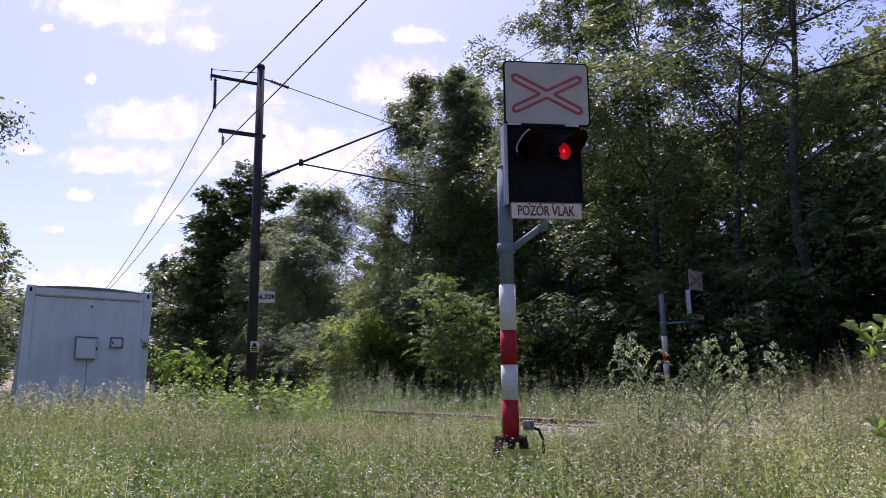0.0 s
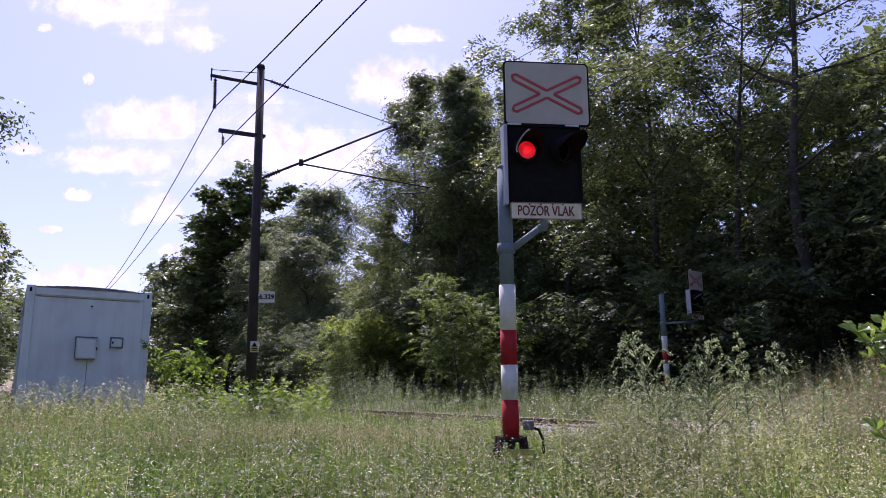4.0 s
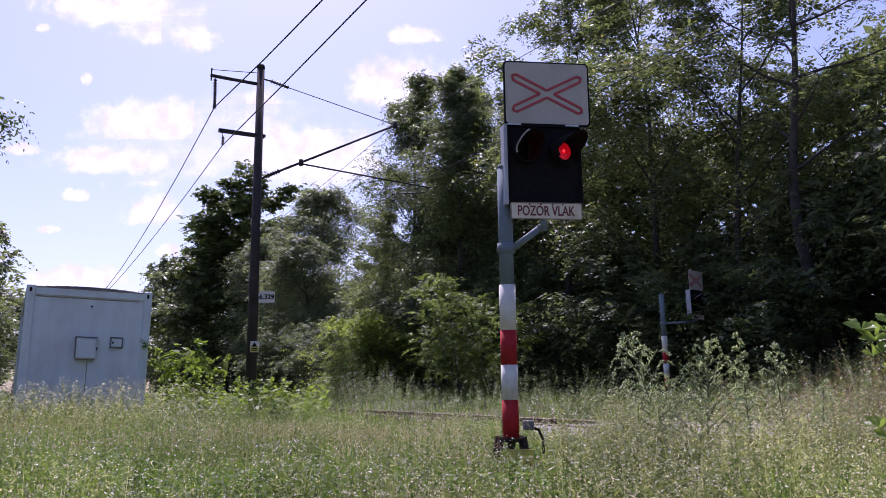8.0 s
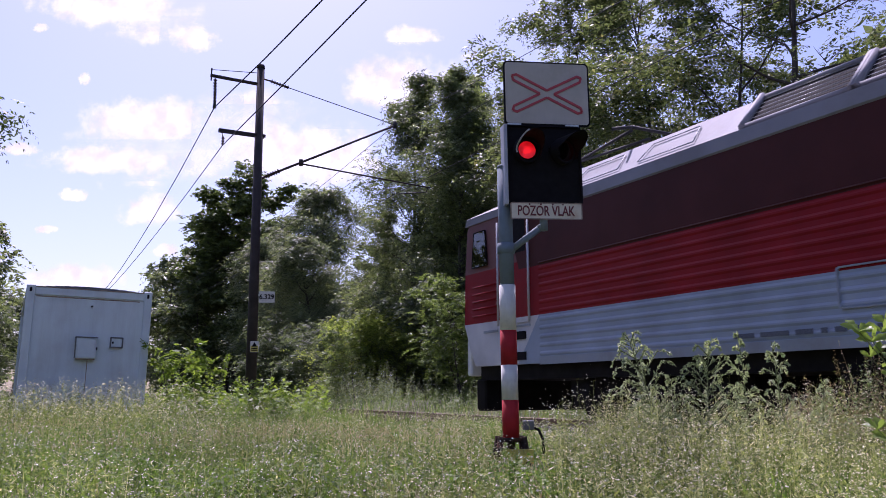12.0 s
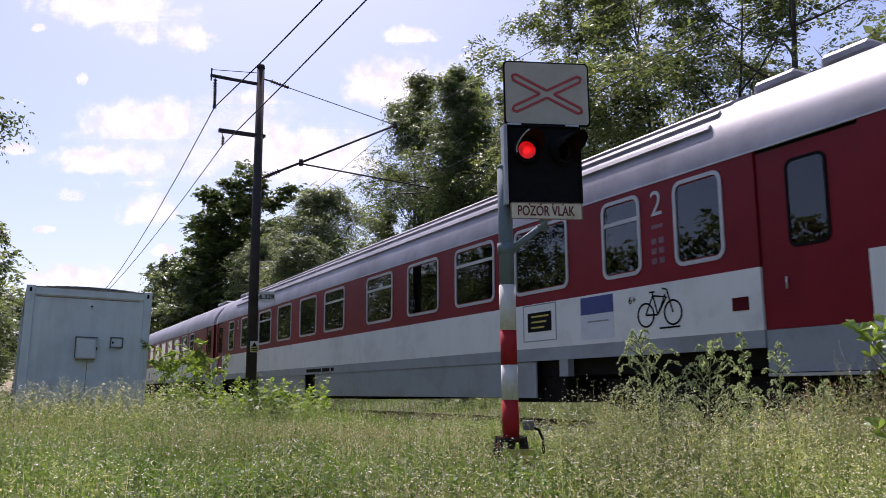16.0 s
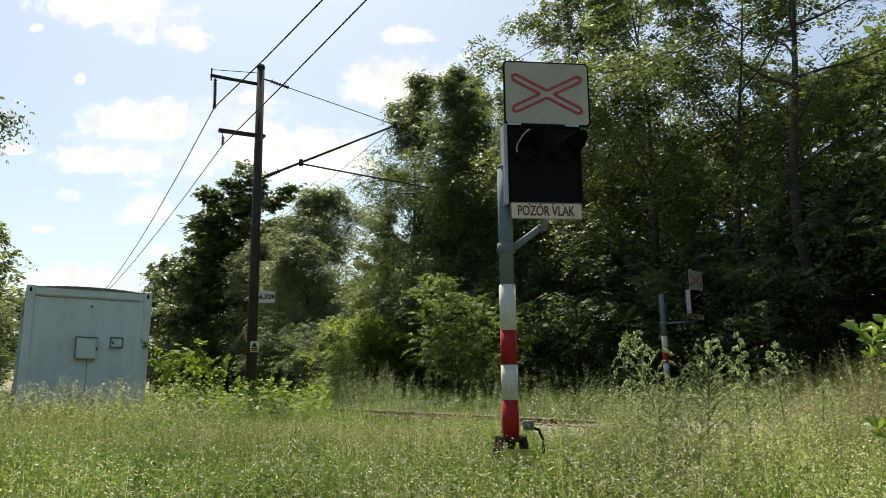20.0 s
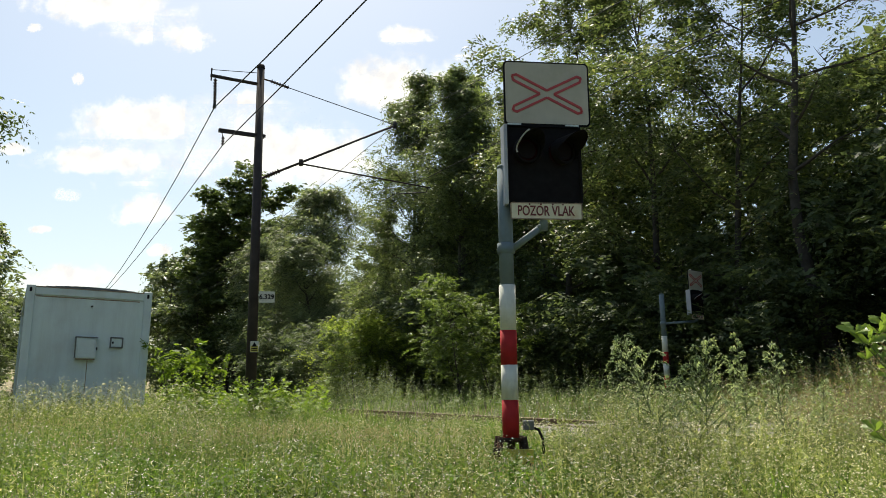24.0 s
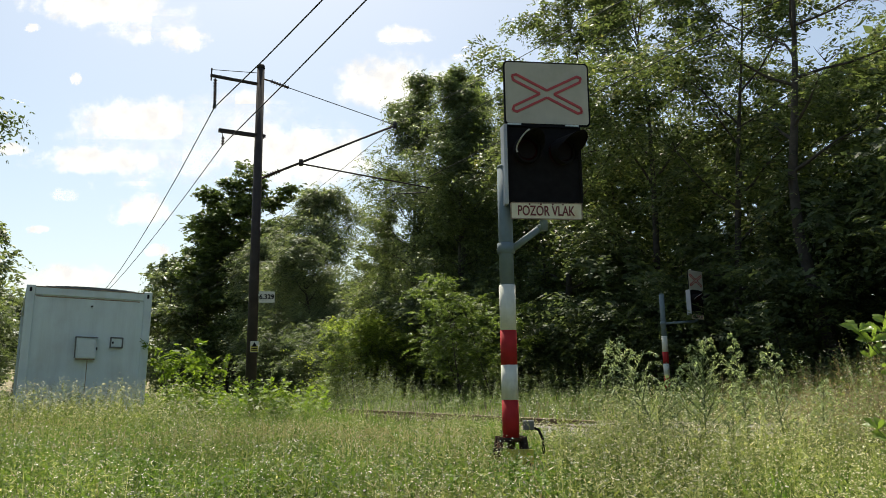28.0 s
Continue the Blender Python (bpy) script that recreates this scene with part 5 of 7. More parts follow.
            part("writing_bar", box(*sorted((e * (h - 1.12), e * (h - 0.7))), *sorted((s * (HALF - 0.03), s * (HALF - 0.012))), 1.42, 1.46), M_T_GREY, cab, "grey bar of small writing")
            bm = bmesh.new()
            for i in range(5):
                zz = 1.72 + i * 0.12
                pipe(bm, [(e * (h - 1.12), s * (HALF - 0.015), zz), (e * (h - 0.35), s * (HALF - 0.015), zz)], 0.014, 5)
            part("cab_rib", bm, liv, cab)
            bm = bmesh.new()
            tube(bm, (e * (h - 0.1), s * 0.875, 1.06), (e * (h + 0.32), s * 0.875, 1.06), 0.1, 0.1, 12)
            tube(bm, (e * (h + 0.3), s * 0.875, 1.06), (e * (h + 0.36), s * 0.875, 1.06), 0.23, 0.22, 16)
            part("buffer", bm, M_T_DARK, cab)
            bm = bmesh.new()
            pipe(bm, [(e * (h + 0.06), s * 1.2, 1.4), (e * (h + 0.1), s * 1.2, 1.5), (e * (h + 0.06), s * 1.2, 2.05), (e * (h - 0.02), s * 1.2, 2.08)], 0.02, 6)
            part("grab_rail", bm, M_T_FRAME, cab)
            bm = bmesh.new()
            tube(bm, (e * (h - 0.05), s * 0.9, 1.75), (e * (h + 0.02), s * 0.9, 1.75), 0.12, 0.11, 14)
            part("headlight", bm, M_T_FRAME, cab)
        part("buffer_beam", box(*sorted((e * (h - 0.12), e * (h + 0.02))), -1.3, 1.3, 0.75, 1.35, 0.02), white, cab)
        part("front_step", box(*sorted((e * (h - 0.05), e * (h + 0.22))), -1.1, 1.1, 1.44, 1.47), white, cab)
        part("plough", box(*sorted((e * (h - 0.4), e * (h - 0.1))), -1.2, 1.2, 0.18, 0.7, 0.03), M_T_DARK, cab)
    part("inner_block", box(-h + 2.3, h - 2.3, -1.2, 1.2, 0.9, 3.1), M_T_INNER, o)
    part("underframe", box(-h + 0.4, h - 0.4, -1.28, 1.28, 0.68, 0.92), M_T_DARK, o)
    part("battery_box", box(-1.3, 1.3, -1.25, 1.25, 0.3, 0.7, 0.03), M_T_DARK, o)
    for x in (-4.15, 4.15):
        coach_bogie(o, x)
    # current collector, folded
    pan = new("pantograph")
    pan.parent = o
    pan["label"] = "folded roof current collector"
    for x in (-5.4, 5.4):
        bm = bmesh.new()
        for s in (-1, 1):
            pipe(bm, [(x - 0.9, s * 0.55, 3.95), (x + 0.9, s * 0.5, 4.05), (x - 0.6, s * 0.6, 4.15)], 0.022, 6)
            insulator(bm, (x - 0.7, s * 0.5, 3.4), (x - 0.7, s * 0.5, 3.95), 0.06, 5)
            insulator(bm, (x + 0.7, s * 0.5, 3.4), (x + 0.7, s * 0.5, 3.95), 0.06, 5)
        pipe(bm, [(x - 0.6, -0.95, 4.12), (x - 0.6, -0.6, 4.2), (x - 0.6, 0.6, 4.2), (x - 0.6, 0.95, 4.12)], 0.025, 6)
        part("collector", bm, M_STEEL_DARK, pan)
    return o, mid


loco, lm = build_loco()


# ---------- plants ----------
def leaf_quads(c, d, nrm, length, width):
    """Diamond leaves at c, along d, with normals nrm."""
    side = np.cross(d, nrm)
    side /= np.linalg.norm(side, axis=1, keepdims=True) + 1e-9
    ln, wd = length[:, None], width[:, None]
    v = np.stack([c, c + d * ln * 0.45 + side * wd * 0.5, c + d * ln, c + d * ln * 0.45 - side * wd * 0.5], axis=1)
    return v.reshape(-1, 3)


def unit(rng, n):
    v = rng.normal(size=(n, 3))
    return v / np.linalg.norm(v, axis=1, keepdims=True)


def leaf_mesh(name, rng, centres, length, material, droop=0.25, ratio=0.5):
    n = len(centres)
    d = unit(rng, n)
    d[:, 2] = d[:, 2] * 0.6 - droop
    d /= np.linalg.norm(d, axis=1, keepdims=True)
    nr = unit(rng, n)
    nr[:, 2] = np.abs(nr[:, 2]) + 0.5
    nr /= np.linalg.norm(nr, axis=1, keepdims=True)
    ln = length * rng.uniform(0.7, 1.35, n)
    v = leaf_quads(np.asarray(centres), d, nr, ln, ln * ratio)
    return mesh_from(name, v, np.arange(4 * n), material, 4)


def limb_points(rng, p, d, ln, steps, bend, up):
    pts = [np.array(p)]
    d = np.array(d, float)
    for i in range(steps):
        d = d + rng.normal(size=3) * bend + np.array([0, 0, up])
        d /= np.linalg.norm(d)
        pts.append(pts[-1] + d * ln / steps)
    return pts


def frond_mesh(name, rng, centres, sizes, per, pairs, leaflet, ratio, material, droop=0.5, flat=0.35):
    """Boughs of feathery sprays: at each centre some fronds spread and droop, each with pairs of leaflets."""
    m = len(centres) * per
    c = np.repeat(np.asarray(centres), per, 0)
    size = np.repeat(np.asarray(sizes), per)
    az = rng.uniform(0, 2 * math.pi, m)
    out = np.stack([np.cos(az), np.sin(az), np.zeros(m)], 1)
    c = c + out * (size * rng.uniform(0.0, 0.75, m))[:, None] + rng.normal(size=(m, 3)) * (size * 0.16)[:, None]
    c[:, 2] += size * flat * rng.normal(size=m) * 0.6
    ln = size * rng.uniform(0.45, 0.95, m)
    rise = rng.uniform(-0.25, 0.55, m)
    fall = droop * rng.uniform(0.6, 1.5, m)
    side = np.stack([-np.sin(az), np.cos(az), np.zeros(m)], 1)
    roll = rng.normal(size=m) * 0.35
    quads = []
    for i in range(pairs):
        t = (i + 0.6) / pairs
        p = c + out * (ln * t)[:, None]
        p[:, 2] += ln * (rise * t - fall * t * t)
        tang = out.copy()
        tang[:, 2] = rise - 2 * fall * t
        tang /= np.linalg.norm(tang, axis=1, keepdims=True)
        for sg in (-1, 1):
            d = tang * 0.55 + side * sg + rng.normal(size=(m, 3)) * 0.18
            d[:, 2] += sg * roll - 0.12
            d /= np.linalg.norm(d, axis=1, keepdims=True)
            nr = np.cross(tang, side) + rng.normal(size=(m, 3)) * 0.45
            lf = leaflet * rng.uniform(0.7, 1.3, m) * (1.1 - 0.45 * t)
            quads.append(leaf_quads(p, d, nr, lf, lf * ratio))
    v = np.concatenate(quads)
    return mesh_from(name, v, np.arange(len(v)), material, 4)


def build_tree(name, seed, height, spread, base, boughs, leaf, material, label, lean=0.0, stems=1, limbs=13, clump=0.55, droop=0.5, ratio=0.42, trunk=None, per=11, pairs=5, outline=None, category="tree"):
    """A tapered trunk, limbs, twigs and boughs of leaves. outline: (height share of the crown, reach share) from its foot to its top."""
    rng = np.random.default_rng(seed)
    o = thing(name, Matrix.Identity(4), label, category)
    bm = bmesh.new()
    r0 = trunk or height * 0.013
    tips = []
    og, orr = zip(*(outline or ((0.0, 0.55), (0.45, 0.95), (0.75, 0.75), (1.0, 0.15))))
    for st in range(stems):
        a = rng.uniform(0, 2 * math.pi)
        out = np.array([math.cos(a), math.sin(a), 0]) * (0.0 if stems == 1 else rng.uniform(0.12, 0.4))
        start = np.array([math.cos(a), math.sin(a), 0]) * (0.0 if stems == 1 else 0.15 * spread)
        start[2] = -0.25
        hh = height * rng.uniform(0.8, 1.0) if stems > 1 else height
        tp = limb_points(rng, start, np.array([lean, 0, 1]) + out, hh * 0.95, 9, 0.05, 0.06)
        for i in range(len(tp) - 1):
            k = 1 - i / 9.5
            tube(bm, tp[i], tp[i + 1], r0 * k, r0 * (1 - (i + 1) / 9.5), 7, False)
        for q in range(limbs):
            f = base + (0.97 - base) * (q + rng.uniform(0, 1)) / limbs
            x = f * 9
            i = min(8, int(x))
            p = tp[i] + (tp[i + 1] - tp[i]) * (x - i)
            az = q * 2.4 + rng.uniform(-0.5, 0.5)
            g = (f - base) / (1 - base)
            ln = spread * float(np.interp(g, og, orr)) * rng.uniform(0.7, 1.15)
            el = radians(rng.uniform(5, 32) + 30 * g)
            lp = limb_points(rng, p, (math.cos(az) * math.cos(el), math.sin(az) * math.cos(el), math.sin(el)), ln, 5, 0.16, 0.02)
            rb = r0 * 0.42 * (1 - 0.6 * f)
            for j in range(5):
                tube(bm, lp[j], lp[j + 1], rb * (1 - j / 5.6), rb * (1 - (j + 1) / 5.6), 4, False)
            for j in range(2, 6):
                for w in range(2):
                    az2 = az + rng.uniform(-1.5, 1.5)
                    sp = limb_points(rng, lp[j], (math.cos(az2), math.sin(az2), rng.uniform(-0.3, 0.6)), ln * rng.uniform(0.18, 0.36), 2, 0.25, -0.03)
                    rt_ = rb * 0.3
                    for t in range(2):
                        tube(bm, sp[t], sp[t + 1], rt_ * (1 - t / 2.5), rt_ * (1 - (t + 1) / 2.5), 3, False)
                    tips += [sp[1], sp[2]]
            tips.append(lp[5])
        tips.append(tp[-1])
    part("trunk", bm, M_BARK, o)
    tips = np.array(tips)
    top_ = len(tips) - 1
    pick = rng.choice(len(tips), min(boughs, len(tips)), replace=False)
    pick = np.union1d(pick, [top_])
    sizes = clump * rng.uniform(0.6, 1.35, len(pick))
    sizes *= 1 - 0.45 * (tips[pick][:, 2] / tips[:, 2].max()).clip(0, 1) ** 2
    sizes[-1] *= 0.6
    part("crown", frond_mesh("crown", rng, tips[pick], sizes, per, pairs, leaf, ratio, material, droop), None, o)
    return o


def place(tree, spots, rng):
    """Set the first where it belongs and copy it to the other spots: (x, y, scale, turn)."""
    for i, (x, y, k, turn) in enumerate(spots):
        m = pose(x, y, ground_z(x, y) - 0.05, 0, 0, turn)
        if i:
            ob = copy_thing(tree, m)
        else:
            ob = tree
            ob.matrix_basis = m
        ob.scale = (k, k, k * rng.uniform(0.94, 1.06))


def sl_xy(s, l):
    p = at(s, l)
    return p.x, p.y


rt = random.Random(5)
ROUND = ((0.0, 0.75), (0.25, 1.0), (0.6, 1.0), (0.85, 0.85), (1.0, 0.5))
SPIRE = ((0.0, 0.8), (0.3, 1.0), (0.55, 0.85), (0.75, 0.55), (0.9, 0.32), (1.0, 0.12))
locust_a = build_tree("locust_tree", 11, 15.5, 5.0, 0.24, 290, 0.175, M_LEAF_LOCUST, "tall locust tree with feathery leaves at the wood's edge", clump=0.9, limbs=17, per=14, pairs=4, trunk=0.15, droop=0.6)
locust_b = build_tree("locust_tree", 12, 14.0, 4.8, 0.24, 290, 0.175, M_LEAF_LOCUST, "leafy locust tree with hanging branches at the wood's edge", clump=0.9, limbs=17, per=14, pairs=4, trunk=0.14, droop=0.6)
locust_c = build_tree("locust_tree", 13, 17.6, 3.7, 0.06, 500, 0.18, M_LEAF_HAZED, "slender locust tree rising to a narrow top", clump=0.95, limbs=34, per=13, pairs=4, outline=SPIRE, trunk=0.16, droop=0.85, lean=0.05)
place(locust_c, [(*sl_xy(37.0, 18), 1.0, 0), (*sl_xy(33.2, 18.5), 0.92, 130), (*sl_xy(41.0, 18.2), 0.6, 60), (*sl_xy(30.6, 19.5), 0.8, 215), (*sl_xy(35.2, 19.8), 0.95, 300), (*sl_xy(31.8, 17.8), 0.76, 20), (*sl_xy(28.6, 20), 0.86, 95)], rt)
place(locust_a, [(*sl_xy(24.8, 18), 1.06, 0), (*sl_xy(3.5, 19), 1.05, 200), (*sl_xy(39, 22), 0.8, 30), (*sl_xy(-5, 18), 1.0, 300), (*sl_xy(20.6, 18.6), 1.05, 230)], rt)
place(locust_b, [(*sl_xy(16.9, 18), 1.0, 0), (*sl_xy(8, 20.5), 0.95, 60), (*sl_xy(28, 24), 0.95, 190), (*sl_xy(0, 23), 1.0, 10)], rt)
locust_d = build_tree("locust_tree", 14, 14.5, 3.6, 0.45, 80, 0.12, M_LEAF_LOCUST, "leaning locust tree with bare dark trunk and thin crown", clump=0.7, lean=-0.13, limbs=14, trunk=0.2, per=8)
place(locust_d, [(*sl_xy(12.9, 17.5), 1.0, -27)], rt)
oak = build_tree("oak_tree", 21, 19.6, 6.6, 0.2, 600, 0.36, M_LEAF_OAK, "dark round-crowned oak tree beyond the track", clump=1.15, ratio=0.75, limbs=30, outline=ROUND, per=13, pairs=4, droop=0.3)
place(oak, [(*sl_xy(80.0, 19.2), 1.04, 0), (*sl_xy(86, 20), 0.9, 90), (*sl_xy(60, 28), 0.55, 200), (*sl_xy(105, 20), 0.7, 40), (*sl_xy(125, 17), 0.72, 10), (*sl_xy(140, 1), 0.68, 60), (*sl_xy(73, 20.5), 0.68, 150)], rt)
willow = build_tree("willow_tree", 31, 13.2, 3.1, 0.24, 480, 0.24, M_LEAF_WILLOW, "grey-green willow tree behind the pole", clump=1.15, droop=0.75, ratio=0.3, limbs=26, per=13, pairs=4, outline=((0.0, 0.8), (0.4, 1.0), (0.7, 0.8), (1.0, 0.3)))
place(willow, [(*sl_xy(58.2, 18.6), 1.25, 0), (*sl_xy(52.0, 18.2), 0.9, 130), (*sl_xy(64.5, 18.4), 1.1, 80)], rt)
ash = build_tree("ash_tree", 41, 14.0, 4.2, 0.06, 700, 0.17, M_LEAF_OAK, "broad green tree at the meadow's edge", clump=0.75, ratio=0.4, limbs=22, per=10, pairs=4, droop=0.7)
place(ash, [(-18.5, 25, 1.4, 0), (-19.6, 31, 0.62, 110), (-23.6, 40, 0.72, 40), (-13.9, 22, 0.42, 200), (-15.7, 26, 0.42, 60)], rt)
lone = build_tree("ash_tree", 42, 14.0, 5.0, 0.1, 170, 0.5, M_LEAF_WILLOW, "broad green tree standing apart at the meadow's far edge", clump=1.3, ratio=0.5, limbs=12, per=8, pairs=3, droop=0.6)
place(lone, [(*sl_xy(87, 15), 0.95, 30), (*sl_xy(97, 15.5), 1.05, 150), (*sl_xy(78, 15), 0.75, 250), (-35, 60, 1.0, 300), (-30.5, 53, 0.9, 30), (-50, 72, 1.0, 100), (-26, -30, 1.0, 10), (-14, -38, 0.9, 60), (-2, -42, 1.1, 160), (12, -40, 0.95, 220), (26, -33, 1.0, 90)], rt)
bush = build_tree("bush", 51, 4.0, 1.9, 0.04, 150, 0.13, M_LEAF_BUSH, "green bush at the edge of the wood", stems=5, limbs=8, clump=0.6, ratio=0.5, trunk=0.03, per=9, pairs=4, category="bush")
place(bush, [(*sl_xy(34, 13.6), 1.1, 0), (*sl_xy(36, 14.2), 1.15, 60), (*sl_xy(32, 14.2), 0.9, 120)], rt)
# these bushes carry the shade under the trees in their darker leaf colour
shade = build_tree("shaded_bush", 52, 4.2, 2.1, 0.03, 150, 0.16, M_LEAF_SHADE, "dark shaded bush under the trees", stems=5, limbs=8, clump=0.7, ratio=0.5, trunk=0.03, per=10, pairs=4, category="bush")
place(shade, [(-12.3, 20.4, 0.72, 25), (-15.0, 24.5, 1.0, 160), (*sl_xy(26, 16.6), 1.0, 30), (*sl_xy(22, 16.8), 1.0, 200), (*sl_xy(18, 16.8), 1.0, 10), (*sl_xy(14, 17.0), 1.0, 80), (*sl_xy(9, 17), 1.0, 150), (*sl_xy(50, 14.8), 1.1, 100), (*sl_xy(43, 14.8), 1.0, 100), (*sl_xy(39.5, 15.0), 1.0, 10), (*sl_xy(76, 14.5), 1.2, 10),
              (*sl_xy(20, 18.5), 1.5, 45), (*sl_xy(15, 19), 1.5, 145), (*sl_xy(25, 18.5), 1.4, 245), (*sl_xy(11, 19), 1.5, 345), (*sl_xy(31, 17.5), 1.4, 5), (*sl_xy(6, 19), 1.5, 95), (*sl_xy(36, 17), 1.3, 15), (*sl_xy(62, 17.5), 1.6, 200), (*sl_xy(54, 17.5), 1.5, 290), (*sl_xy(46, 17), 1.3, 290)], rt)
fresh = build_tree("sapling", 61, 5.2, 1.3, 0.2, 90, 0.11, M_LEAF_BRIGHT, "bright green young locust sapling", stems=2, limbs=12, clump=0.5, ratio=0.45, trunk=0.03, per=8, pairs=6, droop=0.45, category="sapling")
place(fresh, [(*sl_xy(24.6, 13.9), 1.1, 0), (*sl_xy(23.4, 14.4), 0.85, 70), (*sl_xy(26.2, 14.6), 0.9, 110), (*sl_xy(32.5, 13.0), 0.72, 30), (*sl_xy(34.8, 12.8), 0.66, 200)], rt)
walnut = build_tree("walnut_sapling", 62, 2.1, 0.4, 0.1, 26, 0.15, M_NETTLE, "bright yellow-green young sapling beside the cabin", stems=3, limbs=5, clump=0.34, droop=0.6, ratio=0.4, trunk=0.016, per=5, pairs=4, category="sapling")
place(walnut, [(-5.55, 17.9, 1.0, 0), (-5.75, 18.7, 0.85, 140)], rt)


def far_wood(name, label, seed, s0, s1, l0, top, n, leaf, material):
    """The deep wood behind the first trees: a thick uneven mass of leaves."""
    rng = np.random.default_rng(seed)
    s = rng.uniform(s0, s1, n)
    k = rng.uniform(0, 1, n)
    tops = np.array([top * (0.9 + 0.2 * noise.noise((q * 0.16, 1.5, seed))) for q in s])
    tops = tops * (1 - 0.42 * np.clip((15.0 - s) / 4.0, 0, 1) * (l0 > 0))
    tops = tops * (1 + 0.7 * np.clip((s - 45.0) / 30.0, 0, 1) * (l0 < 0))
    z = k * tops
    dep = np.abs(rng.normal(size=n)) * 1.6
    front = np.array([1.6 * noise.noise((a * 0.3, b * 0.35, 5.0 + seed)) for a, b in zip(s, z)]) + 2.2 * (z / top) ** 2
    l = l0 + front + dep
    p = np.stack([U.x * s + N.x * l, U.y * s + N.y * l, z + 0.5], 1)
    me = leaf_mesh(name, rng, p, leaf, material, 0.2, 0.55)
    return tagged(new(name, me), label, "woodland", kind="stuff")


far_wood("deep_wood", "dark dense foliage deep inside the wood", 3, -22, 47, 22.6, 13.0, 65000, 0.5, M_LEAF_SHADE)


def canopy(name, label, seed, edge, l0, clumps, per, leaf, material):
    """Boughs of the trees behind the first row, up to the wood's uneven skyline (s, z)."""
    rng = np.random.default_rng(seed)
    ss, zz = zip(*edge)
    s = rng.uniform(ss[0], ss[-1], clumps)
    tops = np.interp(s, ss, zz) * (1 + 0.08 * np.array([noise.noise((q * 0.45, 2.5, seed)) for q in s]))
    z = tops * rng.uniform(0.16, 1.0, clumps) ** 0.8
    l = l0 + 2.0 * (z / tops) ** 2 + rng.normal(size=clumps) * 1.2
    size = rng.uniform(0.45, 1.1, clumps)
    c = np.stack([U.x * s + N.x * l, U.y * s + N.y * l, z], 1)
    me = frond_mesh(name, rng, c, size, per, 4, leaf, 0.42, material, 0.55)
    return tagged(new(name, me), label, "woodland", kind="stuff")


canopy("wood_canopy", "clumpy sunlit locust foliage along the wood's edge", 8,
       [(13.5, 5.0), (15, 7.0), (16.5, 9.0), (20, 11.5), (26, 13.0), (29.4, 11.6)], 20.4, 200, 16, 0.18, M_LEAF_LOCUST)
canopy("wood_canopy", "low sunlit locust foliage by the leaning tree", 10, [(10.5, 8.6), (13.5, 9.0), (16.5, 10.0)], 18.4, 90, 14, 0.18, M_LEAF_LOCUST)
canopy("wood_canopy", "ragged locust foliage below the narrow tree top", 9,
       [(31.0, 13.6), (34, 14.0), (37.2, 13.6), (41, 12.0), (44.4, 9.6), (48.4, 7.0), (51, 5.0)], 19.4, 240, 16, 0.2, M_LEAF_HAZED)
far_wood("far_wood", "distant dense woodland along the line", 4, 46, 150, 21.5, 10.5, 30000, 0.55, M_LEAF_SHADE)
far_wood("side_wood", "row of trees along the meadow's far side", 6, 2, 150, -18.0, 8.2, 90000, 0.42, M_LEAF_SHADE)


# ---------- grass and flowers ----------
def blades(name, rng, xy, hgt, width, material, label, bend=0.35):
    n = len(xy)
    z = np.array([ground_z(x, y) for x, y in xy])
    az = rng.uniform(0, 2 * math.pi, n)
    d = np.stack([np.cos(az), np.sin(az), np.zeros(n)], 1)
    sd_ = np.stack([-np.sin(az + 1.0), np.cos(az + 1.0), np.zeros(n)], 1)
    h = hgt * rng.uniform(0.45, 1.15, n)
    b = bend * rng.uniform(0.2, 1.0, n) * h
    p = np.stack([xy[:, 0], xy[:, 1], z - 0.02], 1)
    w = (width * rng.uniform(0.6, 1.3, n))[:, None]
    mid_ = p + d * (b * 0.35)[:, None] + np.stack([0 * h, 0 * h, h * 0.6], 1)
    tip = p + d * b[:, None] + np.stack([0 * h, 0 * h, h], 1)
    v = np.stack([p - sd_ * w * 0.5, p + sd_ * w * 0.5, mid_ + sd_ * w * 0.42, mid_ - sd_ * w * 0.42, tip], 1).reshape(-1, 3)
    k = np.arange(n)[:, None] * 5
    tri = np.concatenate([k + np.array([[0, 1, 2]]), k + np.array([[0, 2, 3]]), k + np.array([[3, 2, 4]])], 1).reshape(-1, 3)
    me = mesh_from(name, v, tri, material, 3)
    return tagged(new(name, me), label, "grass", kind="stuff"), tip


def scatter(rng, n, r0, r1, x_spread=0.62, power=1.0, keep=None):
    """Places in the wedge before the camera, denser near it."""
    u = rng.uniform(0, 1, n)
    r = (r0 ** (2 - power) + u * (r1 ** (2 - power) - r0 ** (2 - power))) ** (1 / (2 - power))
    x = r * rng.uniform(-x_spread, x_spread, n)
    xy = np.stack([x, r], 1)
    l = xy[:, 0] * N.x + xy[:, 1] * N.y
    ok = (l < MID - 1.9) | (l > MID + 1.9)
    if keep is not None:
        ok &= keep(xy, l)
    return xy[ok]


rg = np.random.default_rng(77)


def patchy(xy, scale, seed):
    return np.array([noise.noise((x * scale, y * scale, seed)) for x, y in xy])


def bare(xy):
    """Patches where low clover has crowded out the taller weeds."""
    return patchy(xy, 0.75, 50.0) + 0.45 * patchy(xy, 2.4, 51.0) > 0.2


